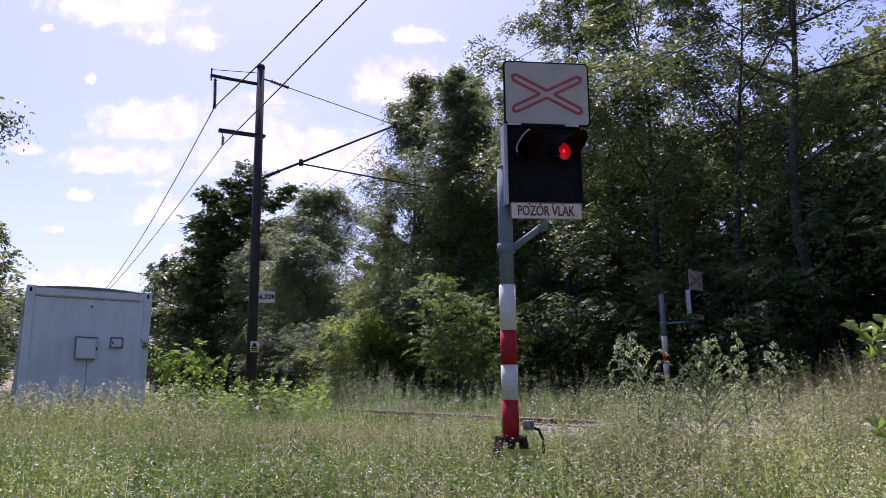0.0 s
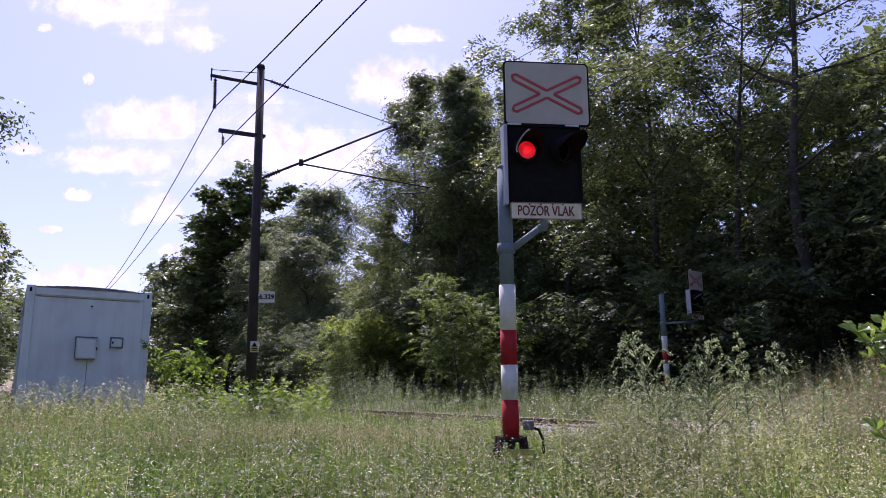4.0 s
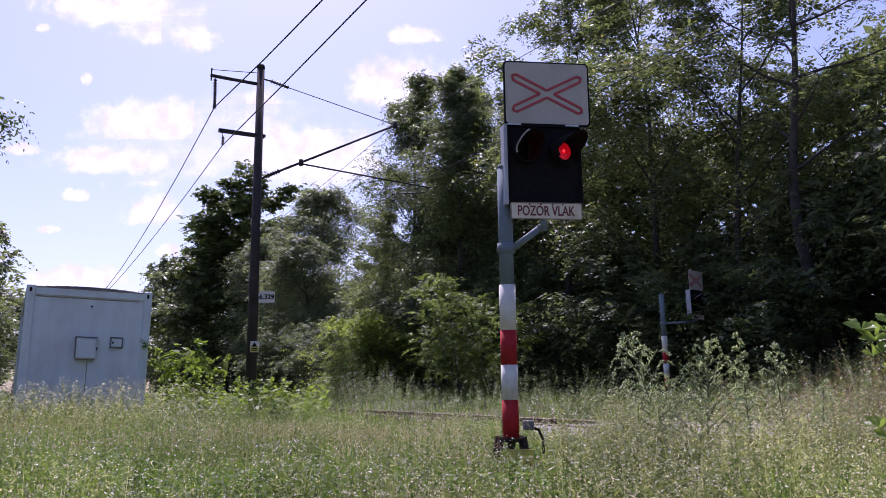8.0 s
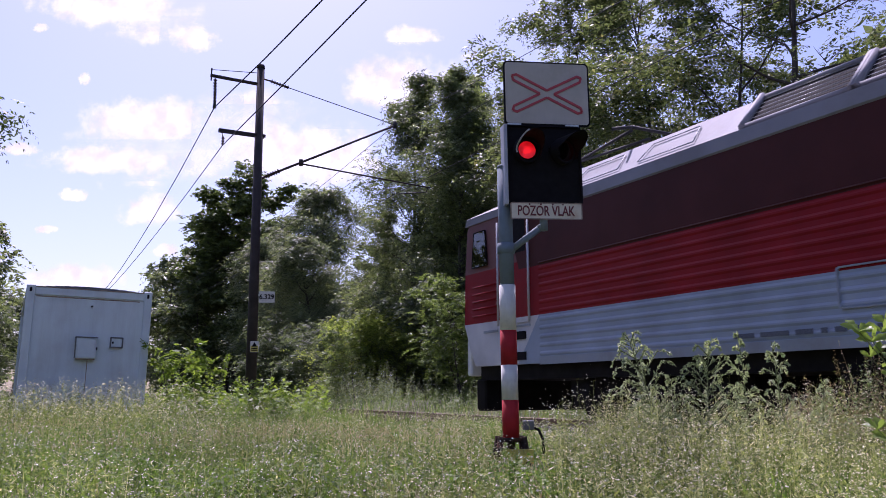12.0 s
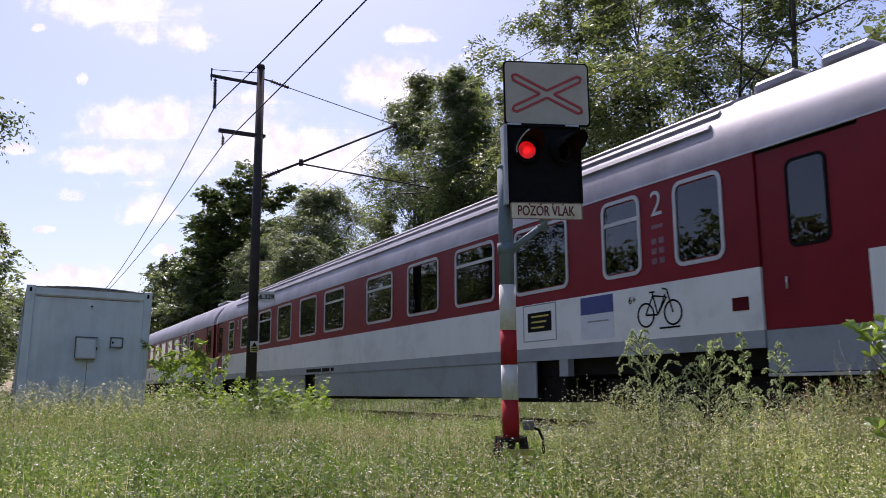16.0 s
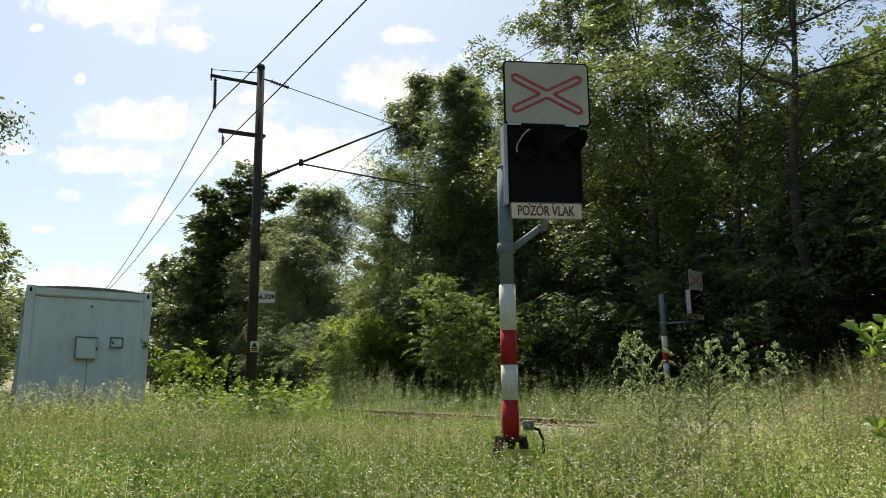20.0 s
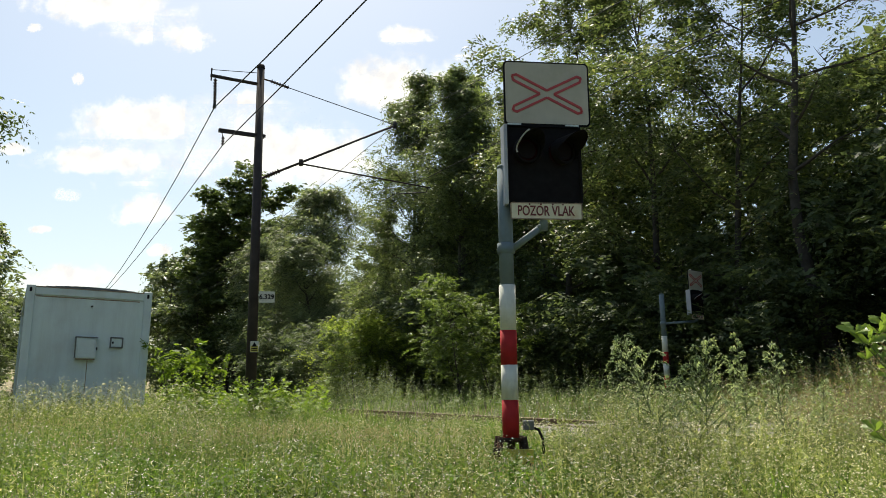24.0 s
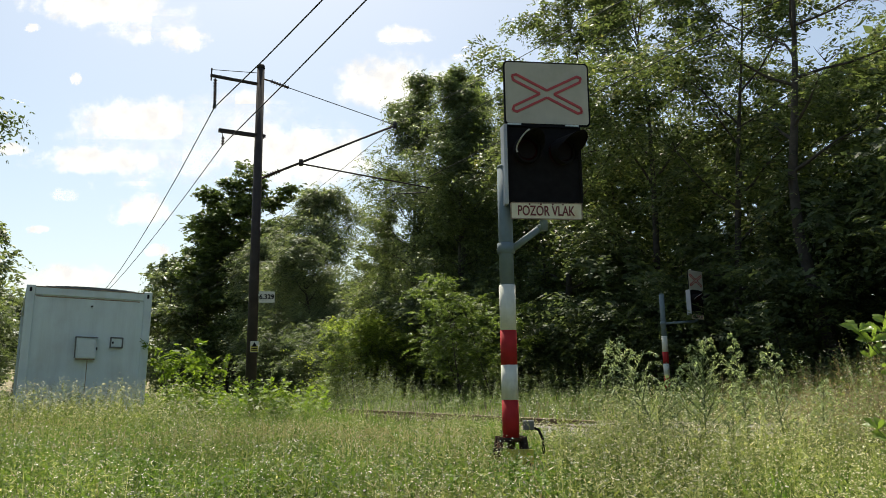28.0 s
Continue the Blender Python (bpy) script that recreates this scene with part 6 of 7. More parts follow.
def low(xy):
    """Shorter growth on the old road before the crossing."""
    k = xy[:, 0] / xy[:, 1]
    mid_ = np.exp(-((k - 0.02) / 0.13) ** 4)
    foot_ = np.exp(-((k - 0.082) / 0.034) ** 4) * (xy[:, 1] > 3.4) * (xy[:, 1] < 7.3)
    path_ = np.exp(-((k - 0.137) / 0.042) ** 4) * (xy[:, 1] > 5.6)
    return (1 - 0.42 * path_) * (1 - 0.25 * mid_ * ((xy[:, 1] - 6.5) / 3).clip(0, 1)) * (1 - 0.55 * foot_)


near = scatter(rg, 24000, 2.2, 17.5, 0.62, 1.0, lambda xy, l: (l < MID - 1.6) & ((xy[:, 0] < 0.3) | (xy[:, 0] > 0.85) | (xy[:, 1] < 6.3) | (xy[:, 1] > 7.2)))
hn = (0.2 + 0.1 * patchy(near, 0.5, 4.0) + 0.07 * patchy(near, 2.2, 6.0) + 0.017 * (near[:, 1] - 3).clip(0, 11)) * low(near)
blades("meadow_grass", rg, near, hn, 0.009, M_GRASS, "dense green and straw-coloured meadow grass", 1.0)
dry = scatter(rg, 20000, 2.5, 16, 0.6, 1.0, lambda xy, l: (l < MID - 2.0) & ((xy[:, 0] < 0.3) | (xy[:, 0] > 0.85) | (xy[:, 1] < 6.3) | (xy[:, 1] > 7.2)))
dry = dry[~bare(dry)]
dry = dry[(patchy(dry, 0.35, 9.0) > 0.12) & (dry[:, 0] > 0.05 * dry[:, 1] - 0.5)]
blades("dry_stalks", rg, dry, 0.3 * low(dry), 0.005, M_DRY, "thin brownish dry grass stalks", 0.8)
rest = rg.uniform(-1, 1, (60000, 2)) * np.array([26.0, 24.0]) + np.array([-4.0, 0.0])
rl = rest[:, 0] * N.x + rest[:, 1] * N.y
rest = rest[(rl < MID - 1.9) & ((rest[:, 1] < 2.0) | (np.abs(rest[:, 0]) > 0.6 * rest[:, 1] + 0.2)) & (np.hypot(rest[:, 0], rest[:, 1]) > 1.4)][:30000]
blades("outer_meadow_grass", rg, rest, 0.26, 0.014, M_GRASS, "meadow grass round about the signal", 0.7)
far = scatter(rg, 26000, 14, 60, 0.64, 1.2)
blades("far_grass", rg, far, 0.42, 0.016, M_GRASS, "tall grass along the track and the wood", 0.4)
bank = scatter(rg, 12000, 9, 22, 0.75, 1.0, lambda xy, l: (l > 10.4) & (l < 16))
blades("bank_grass", rg, bank, 0.4, 0.01, M_DRY, "reddish dry grass on the bank beyond the track", 0.4)
verge = scatter(rg, 16000, 8, 40, 0.66, 1.0, lambda xy, l: (abs(l - MID) < 3.6) & ((l > MID + 1.6) | (xy[:, 1] < 9) | (xy[:, 1] > 24)))
blades("trackside_weeds", rg, verge, 0.34, 0.012, M_WEED, "low weeds growing beside the rails", 0.4)
edge = scatter(rg, 26000, 8, 22, 0.2, 1.0, lambda xy, l: (l > MID - 2.7) & (l < MID - 1.9) & (xy[:, 0] > 0.005 * xy[:, 1]) & (xy[:, 0] < 0.09 * xy[:, 1]))
blades("trackside_weeds", rg, edge[:1800], 0.3, 0.012, M_GRASS, "grass tufts on the near edge of the ballast", 0.5)


def herbs(name, rng, xy, hgt, per, leaf, ratio, material, label, flowers=0, bloom=0.011, spread=0.5, petal=None):
    """Many small leafy stalks; with small white flower heads on top."""
    n = len(xy)
    hgt = np.broadcast_to(hgt, n) * rng.uniform(0.5, 1.3, n)
    base = np.array([[x, y, ground_z(x, y)] for x, y in xy])
    lean = rng.normal(size=(n, 3)) * 0.12
    lean[:, 2] = 1
    # stalks
    sd_ = np.stack([np.cos(base[:, 0] * 50), np.sin(base[:, 0] * 50), 0 * hgt], 1) * 0.001
    top = base + lean * hgt[:, None]
    v = np.stack([base - sd_, base + sd_, top + sd_ * 0.5, top - sd_ * 0.5], 1).reshape(-1, 3)
    # leaves along each stalk
    k = rng.uniform(0.2, 1.0, (n, per)) ** 0.75
    c = (base[:, None] + lean[:, None] * (hgt[:, None] * k)[..., None]).reshape(-1, 3)
    m = n * per
    az = rng.uniform(0, 2 * math.pi, m)
    up_ = rng.uniform(-0.1, 0.9, m)
    d = np.stack([np.cos(az), np.sin(az), up_], 1)
    d /= np.linalg.norm(d, axis=1, keepdims=True)
    nr = unit(rng, m) * 0.5 + np.array([0, 0, 1.0])
    ln = leaf * rng.uniform(0.6, 1.3, m) * (1.25 - 0.7 * k.reshape(-1))
    q = leaf_quads(c, d, nr, ln, ln * ratio)
    allv = np.concatenate([v, q])
    me = mesh_from(name, allv, np.arange(len(allv)), material, 4)
    tagged(new(name, me), label, "weeds", kind="stuff")
    if flowers:
        m = n * flowers
        c = np.repeat(top, flowers, 0) + rng.normal(size=(m, 3)) * np.array([0.05, 0.05, 0.03]) * spread * 2
        # a head of two crossed petals rings, tilted at random
        nr = unit(rng, m) * 0.6 + np.array([0, -0.3, 0.8])
        nr /= np.linalg.norm(nr, axis=1, keepdims=True)
        a = np.cross(nr, unit(rng, m))
        a /= np.linalg.norm(a, axis=1, keepdims=True)
        b = np.cross(nr, a)
        r = (bloom * rng.uniform(0.6, 1.25, m))[:, None]
        hexa = [c + (a * math.cos(t) + b * math.sin(t)) * r for t in (0, math.pi / 3, 2 * math.pi / 3, math.pi, 4 * math.pi / 3, 5 * math.pi / 3)]
        fv = np.stack(hexa, 1).reshape(-1, 3)
        me = mesh_from(name + "_flowers", fv, np.arange(len(fv)), petal or M_PETAL, 6)
        tagged(new("white_flowers", me), "small white daisy-like flower heads over the weeds", "flowers", kind="stuff")


open_field = lambda xy, l: (l < MID - 1.5) & ((xy[:, 0] < 0.3) | (xy[:, 0] > 0.9) | (xy[:, 1] < 6.2) | (xy[:, 1] > 7.2))
h1 = scatter(rg, 27000, 2.6, 15, 0.62, 1.0, lambda xy, l: open_field(xy, l) & (xy[:, 0] > -0.02 * xy[:, 1] - 0.6 * rg.uniform(0, 1, len(xy)) ** 3 * xy[:, 1]))
h1 = h1[patchy(h1, 2.6, 35.0) + 0.4 * patchy(h1, 0.4, 32.0) > -0.2]
h1 = h1[patchy(h1, 5.5, 61.0) > -0.12]
h1 = h1[~bare(h1) | (rg.uniform(0, 1, len(h1)) < 0.2) | (h1[:, 0] > 0.16 * h1[:, 1])]
herbs("fleabane", rg, h1, (0.27 + 0.1 * patchy(h1, 0.8, 33.0) + 0.12 * patchy(h1, 2.6, 35.0) + 0.014 * (h1[:, 1] - 3).clip(0, 10)) * low(h1), 17, 0.04, 0.22, M_FLEABANE, "leafy fleabane stalks among the grass", 4, 0.0036, 0.6, M_BUD)
h8 = scatter(rg, 19000, 2.3, 15, 0.62, 1.0, lambda xy, l: open_field(xy, l) & (xy[:, 0] <= 0.06 * xy[:, 1]))
h8 = h8[patchy(h8, 2.6, 36.0) > -0.22]
h8 = h8[patchy(h8, 5.5, 62.0) > -0.12]
tan_ = (patchy(h8, 0.55, 2.0) > 0.0) & (h8[:, 1] < 7.5)
h8 = h8[(~tan_ | (rg.uniform(0, 1, len(h8)) < 0.75)) & (~bare(h8) | (rg.uniform(0, 1, len(h8)) < 0.15))]
herbs("meadow_weeds", rg, h8, (0.25 + 0.12 * patchy(h8, 0.8, 33.0) + 0.14 * patchy(h8, 2.6, 36.0) + 0.014 * (h8[:, 1] - 3).clip(0, 10)) * low(h8), 17, 0.042, 0.24, M_MEADOW, "low leafy meadow weeds with pale buds", 2, 0.0038, 0.5, M_CLOVER_HEAD)
h2 = scatter(rg, 16000, 4.6, 13, 0.66, 1.0, lambda xy, l: open_field(xy, l) & ((xy[:, 0] > 0.2 * xy[:, 1]) | ((xy[:, 0] > 0.12 * xy[:, 1]) & (xy[:, 1] < 7.5))))
h2 = h2[(patchy(h2, 2.4, 34.0) > -0.25) & (patchy(h2, 5.0, 63.0) > -0.12)]
herbs("tall_fleabane", rg, h2, (0.43 + 0.14 * patchy(h2, 2.4, 34.0) + 0.02 * (h2[:, 1] - 5).clip(0, 5)) * low(h2), 24, 0.046, 0.2, M_FLEABANE, "tall dense fleabane by the crossing", 5, 0.0042, 0.7, M_BUD)
h3 = scatter(rg, 3600, 10, 16.5, 0.7, 1.0, lambda xy, l: (l < 4.2) & (xy[:, 0] < -(0.2 + 0.17 * rg.uniform(0, 1, len(xy))) * xy[:, 1]))
herbs("meadow_herbs", rg, h3, (0.58 + 0.12 * patchy(h3, 0.8, 71.0)) * (0.6 + 0.4 * ((-h3[:, 0] / h3[:, 1] - 0.22) / 0.13).clip(0, 1)), 24, 0.065, 0.3, M_FLEABANE, "tall white-flowering herbs before the cabin", 4, 0.01, 0.5, M_BUD)
h4 = scatter(rg, 900, 13, 19, 0.42, 1.0, lambda xy, l: (l < 6.4) & (l > 2.6) & (xy[:, 0] < -0.14 * xy[:, 1]))
herbs("nettles", rg, h4, 0.66, 16, 0.14, 0.6, M_NETTLE, "bright broad-leaved nettles by the cabin and pole")
h5 = scatter(rg, 9500, 12, 34, 0.66, 1.0, lambda xy, l: (l > 10.2) & (l < 15.5))
herbs("bank_herbs", rg, h5, 0.35 + 0.75 * rg.uniform(0, 1, len(h5)) ** 2, 20, 0.085, 0.3, M_WEED, "tall weeds on the far side of the track", 1, 0.008)
h9 = scatter(rg, 2600, 20, 36, 0.3, 1.0, lambda xy, l: (l > 10.4) & (l < 13.2) & (xy[:, 0] < -0.06 * xy[:, 1]) & (xy[:, 0] > -0.17 * xy[:, 1]))
herbs("tall_grass_spikes", rg, h9[:420], 1.25, 26, 0.11, 0.2, M_WEED, "tall pale grass spikes before the bushes", 1, 0.012)
h10 = scatter(rg, 4000, 7.3, 9.2, 0.2, 1.0, lambda xy, l: (l < MID - 1.7) & (xy[:, 0] > 0.1 * xy[:, 1]) & (xy[:, 0] < 0.165 * xy[:, 1]))
herbs("tall_fleabane", rg, h10[:60], 0.36, 22, 0.04, 0.3, M_FLEABANE, "white-flowering fleabane beside the signal mast", 3, 0.006)
h7 = scatter(rg, 9000, 8.5, 22, 0.7, 1.0, lambda xy, l: (l > 10.0) & (l < 15) & (xy[:, 0] > 0.33 * xy[:, 1]))
herbs("bank_weeds", rg, h7, 0.55, 26, 0.06, 0.25, M_BANK, "reddish brushy weeds covering the bank beyond the crossing")
h6 = scatter(rg, 16000, 2.6, 12, 0.62, 1.0, open_field)
h6 = h6[bare(h6)]
herbs("clover", rg, h6[500:], 0.17 + 0.012 * (h6[500:, 1] - 3).clip(0, 9), 10, 0.036, 0.8, M_GREEN2, "low clover leaves in the grass")
herbs("white_clover", rg, h6[:500], 0.22, 7, 0.036, 0.8, M_GREEN2, "low white clover in the grass", 1, 0.0055, 0.5, M_CLOVER_HEAD)


def seed_heads(name, rng, xy, hgt, head, wide, material, label):
    """Thin stalks that end in a slender upright seed head of three leaves of chaff."""
    n = len(xy)
    base = np.array([[x, y, ground_z(x, y)] for x, y in xy])
    lean = rng.normal(size=(n, 3)) * 0.13
    lean[:, 2] = 1
    top = base + lean * (hgt * rng.uniform(0.75, 1.2, n))[:, None]
    d = lean / np.linalg.norm(lean, axis=1, keepdims=True)
    sd_ = np.stack([np.cos(base[:, 1] * 70), np.sin(base[:, 1] * 70), np.zeros(n)], 1) * 0.0004
    foot = base + (top - base) * 0.7
    quads = [np.stack([foot - sd_, foot + sd_, top + sd_, top - sd_], 1).reshape(-1, 3)]
    for k in range(3):
        a = k * math.pi / 3
        nr = np.tile([math.cos(a), math.sin(a), 0.0], (n, 1))
        ln = head * rng.uniform(0.7, 1.3, n)
        quads.append(leaf_quads(top - d * (ln * 0.3)[:, None], d, nr, ln, ln * wide))
    v = np.concatenate(quads)
    tagged(new(name, mesh_from(name, v, np.arange(len(v)), material, 4)), label, "grass", kind="stuff")


M_SEED = leaf_mat("seed_head", (0.2, 0.145, 0.09), (0.52, 0.43, 0.31), 0.5, (0.7, 0.66, 0.54), 0.3, sheen=0.2)
g1 = scatter(rg, 14000, 4.7, 11, 0.6, 1.0, lambda xy, l: open_field(xy, l) & (xy[:, 0] < 0.12 * xy[:, 1]))
g1 = g1[patchy(g1, 0.5, 2.0) + 0.5 * patchy(g1, 1.6, 3.0) > 0.02]
seed_heads("grass_seed_heads", rg, g1, 0.27 * low(g1), 0.017, 0.34, M_SEED, "brownish slender grass seed heads over the meadow")
g2 = scatter(rg, 1100, 2.4, 8, 0.6, 1.0, open_field)
herbs("daisy", rg, g2[patchy(g2, 0.9, 12.0) > 0.05], 0.29, 5, 0.03, 0.4, M_MEADOW, "white meadow daisies in loose groups", 1, 0.005, 0.3)


hb = np.stack([rg.uniform(2.7, 5.6, 1500), rg.uniform(6.2, 8.2, 1500)], 1)
hb = hb[hb[:, 0] > 0.4 * hb[:, 1]]
herbs("brown_weeds", rg, hb, 0.42 + 0.5 * ((hb[:, 0] / hb[:, 1] - 0.4) / 0.14).clip(0, 1) + 0.12 * patchy(hb, 1.6, 61.0), 22, 0.045, 0.3, M_DRY, "dense brownish weeds heaped beside the track", 0)
hb = hb[::2] + np.array([0.03, -0.05])
herbs("olive_weeds", rg, hb, 0.4 + 0.42 * ((hb[:, 0] / hb[:, 1] - 0.4) / 0.14).clip(0, 1), 26, 0.05, 0.32, M_WEED, "dull olive weeds growing through the brown ones", 0)


def tall_weed(seed, hgt, label, shoots=26, reach=1.0):
    """One tall roadside weed: stem, upright side shoots with nodding tips, narrow leaves."""
    rng = np.random.default_rng(seed)
    o = thing("tall_weed", Matrix.Identity(4), label, "weed", "tall weeds before the crossing")
    bm = bmesh.new()
    sp = limb_points(rng, (0, 0, -0.05), (0.0, 0, 1), hgt + 0.05, 10, 0.014, 0.05)
    for i in range(10):
        tube(bm, sp[i], sp[i + 1], 0.007 * (1 - i / 12.5), 0.007 * (1 - (i + 1) / 12.5), 6, False)

    def on_stem(f):
        x = f * 10
        j = min(9, int(x))
        return sp[j] + (sp[j + 1] - sp[j]) * (x - j)

    c, d, ln, wd = [], [], [], []
    for i in range(shoots):
        f = 0.3 + 0.68 * (i / shoots) ** 0.85
        az = i * 2.4 + rng.uniform(-0.4, 0.4)
        out = np.array([math.cos(az), math.sin(az), 0])
        long_ = (0.5 * (1.0 - f) + 0.09) * hgt * rng.uniform(0.7, 1.3) * reach
        sh = [np.array(on_stem(f))]
        e = out * 0.75 + np.array([0, 0, 0.7])
        for t in range(9):
            e = e / np.linalg.norm(e)
            sh.append(sh[-1] + e * long_ / 9)
            e = e + (out * 0.05 + np.array([0, 0, 0.03]) if t < 5 else out * 0.16 - np.array([0, 0, 0.72]))
        for t in range(9):
            tube(bm, sh[t], sh[t + 1], 0.0042 * hgt, 0.0034 * hgt, 4, False)
            for w in range((2, 3, 4, 4, 5, 6, 8, 9, 9)[t]):
                dd = (sh[t + 1] - sh[t]) / np.linalg.norm(sh[t + 1] - sh[t]) + rng.normal(size=3) * 0.6
                c.append(sh[t] + (sh[t + 1] - sh[t]) * rng.uniform(0, 1))
                d.append(dd / np.linalg.norm(dd))
                ln.append((0.036 if t < 4 else 0.022) * hgt * rng.uniform(0.7, 1.3))
                wd.append(0.2 if t < 4 else 0.5)
    for i in range(24):
        f = rng.uniform(0.15, 0.6)
        az = rng.uniform(0, 2 * math.pi)
        dd = np.array([math.cos(az), math.sin(az), rng.uniform(-0.5, 0.5)])
        c.append(on_stem(f))
        d.append(dd / np.linalg.norm(dd))
        ln.append(0.075 * hgt * rng.uniform(0.7, 1.3))
        wd.append(0.17)
    part("stem", bm, M_STEM, o)
    c, d, ln = np.array(c), np.array(d), np.array(ln)
    q = leaf_quads(c, d, unit(rng, len(c)) * 0.7 + np.array([0, -0.4, 0.7]), ln, ln * np.array(wd))
    part("foliage", mesh_from("foliage", q, np.arange(len(q)), M_TALLWEED, 4), None, o)
    return o


TALL = []
w1 = tall_weed(101, 1.0, "tall grey-green roadside weed with curling shoots", 34, 1.0)
w2 = tall_weed(102, 1.0, "slim tall roadside weed with short curled sprigs", 20, 0.34)
w3 = tall_weed(103, 1.0, "tall pale roadside weed with open curling shoots", 22, 0.66)
for i, (src, x, y, hh, turn, lean_) in enumerate(((w1, 1.74, 6.4, 1.09, 20, -19), (w2, 2.11, 5.8, 1.02, 110, 0), (w3, 2.22, 5.4, 0.92, 40, -7), (w1, 1.68, 5.4, 0.92, 160, 2), (w3, 1.91, 5.6, 0.66, 60, 3), (w3, 1.45, 6.0, 0.74, 130, 14), (w3, 2.62, 5.9, 0.7, 20, 4), (w3, 1.6, 6.9, 0.7, 250, 5))):
    m = pose(x, y, ground_z(x, y), 0, lean_, 0) @ pose(0, 0, 0, 0, 0, turn)
    if i < 3:
        ob = src
        ob.matrix_basis = m
    else:
        ob = copy_thing(src, m)
    ob.scale = (hh, hh, hh)
    TALL.append(ob)


def build_sprout():
    """A young tree shoot with rosettes of broad leaves close to the camera."""
    rng = np.random.default_rng(9)
    o = thing("young_shoot", pose(2.065, 3.3, -0.05, 0, 0, 0), "young broad-leaved tree shoot with glossy green leaves", "sapling")
    for tx, tz, dy, count, size in ((-0.41, 0.9, 0.0, 9, 0.09), (-0.36, 0.86, 0.0, 9, 0.1), (-0.36, 0.8, 0.03, 8, 0.085), (-0.3, 0.9, 0.03, 9, 0.1), (-0.37, 0.52, 0.0, 8, 0.08), (-0.33, 0.42, 0.0, 7, 0.08), (-0.27, 0.93, 0.05, 9, 0.1), (-0.3, 0.83, -0.06, 7, 0.085), (-0.235, 0.76, 0.02, 8, 0.09), (-0.17, 0.86, 0.0, 8, 0.1), (-0.32, 0.48, 0.02, 8, 0.09), (-0.27, 0.41, -0.05, 8, 0.085), (-0.22, 0.54, 0.03, 7, 0.09), (-0.15, 0.66, 0.0, 7, 0.09)):
        bm = bmesh.new()
        base = np.array([0.06, 0.0, 0.05 + 0.3 * (tz > 0.7)])
        tip = np.array([tx, dy, tz])
        sp = [base + (tip - base) * q + np.array([0, 0, -0.08 * q * (1 - q)]) for q in np.linspace(0, 1, 8)]
        for i in range(7):
            tube(bm, sp[i], sp[i + 1], 0.006 * (1 - i / 9), 0.006 * (1 - (i + 1) / 9), 6, False)
        twig = part("stem", bm, M_STEM, o)
        for i in range(count):
            az = i * 2.4 + rng.uniform(-0.4, 0.4)
            back = 0.0 if i < count - 3 else rng.uniform(0.1, 0.3)
            p = Vector(tip + (base - tip) * back)
            ln = size * rng.uniform(0.5, 0.9)
            d = Vector((math.cos(az), math.sin(az), rng.uniform(0.2, 1.6) - back)).normalized()
            sdv = d.cross(Vector((0.15, -0.95, 0.55))).normalized()
            nn = sdv.cross(d)
            lb = bmesh.new()
            rows = []
            for q, wd in ((0.0, 0.03), (0.14, 0.08), (0.28, 0.12), (0.42, 0.2), (0.5, 0.18), (0.6, 0.25), (0.68, 0.22), (0.78, 0.24), (0.88, 0.14), (1.0, 0.02)):
                cc = p + d * ln * q - nn * ln * 0.22 * q * q
                rows.append([lb.verts.new(cc - sdv * ln * wd * rng.uniform(0.8, 1.15) + nn * ln * wd * rng.uniform(0.1, 0.6)), lb.verts.new(cc), lb.verts.new(cc + sdv * ln * wd * rng.uniform(0.8, 1.15) + nn * ln * wd * rng.uniform(0.1, 0.6))])
            for a, b in zip(rows, rows[1:]):
                for k in range(2):
                    lb.faces.new((a[k], a[k + 1], b[k + 1], b[k])).smooth = True
            part("leaf", lb, M_SHOOT, twig)
    return o


sprout = build_sprout()


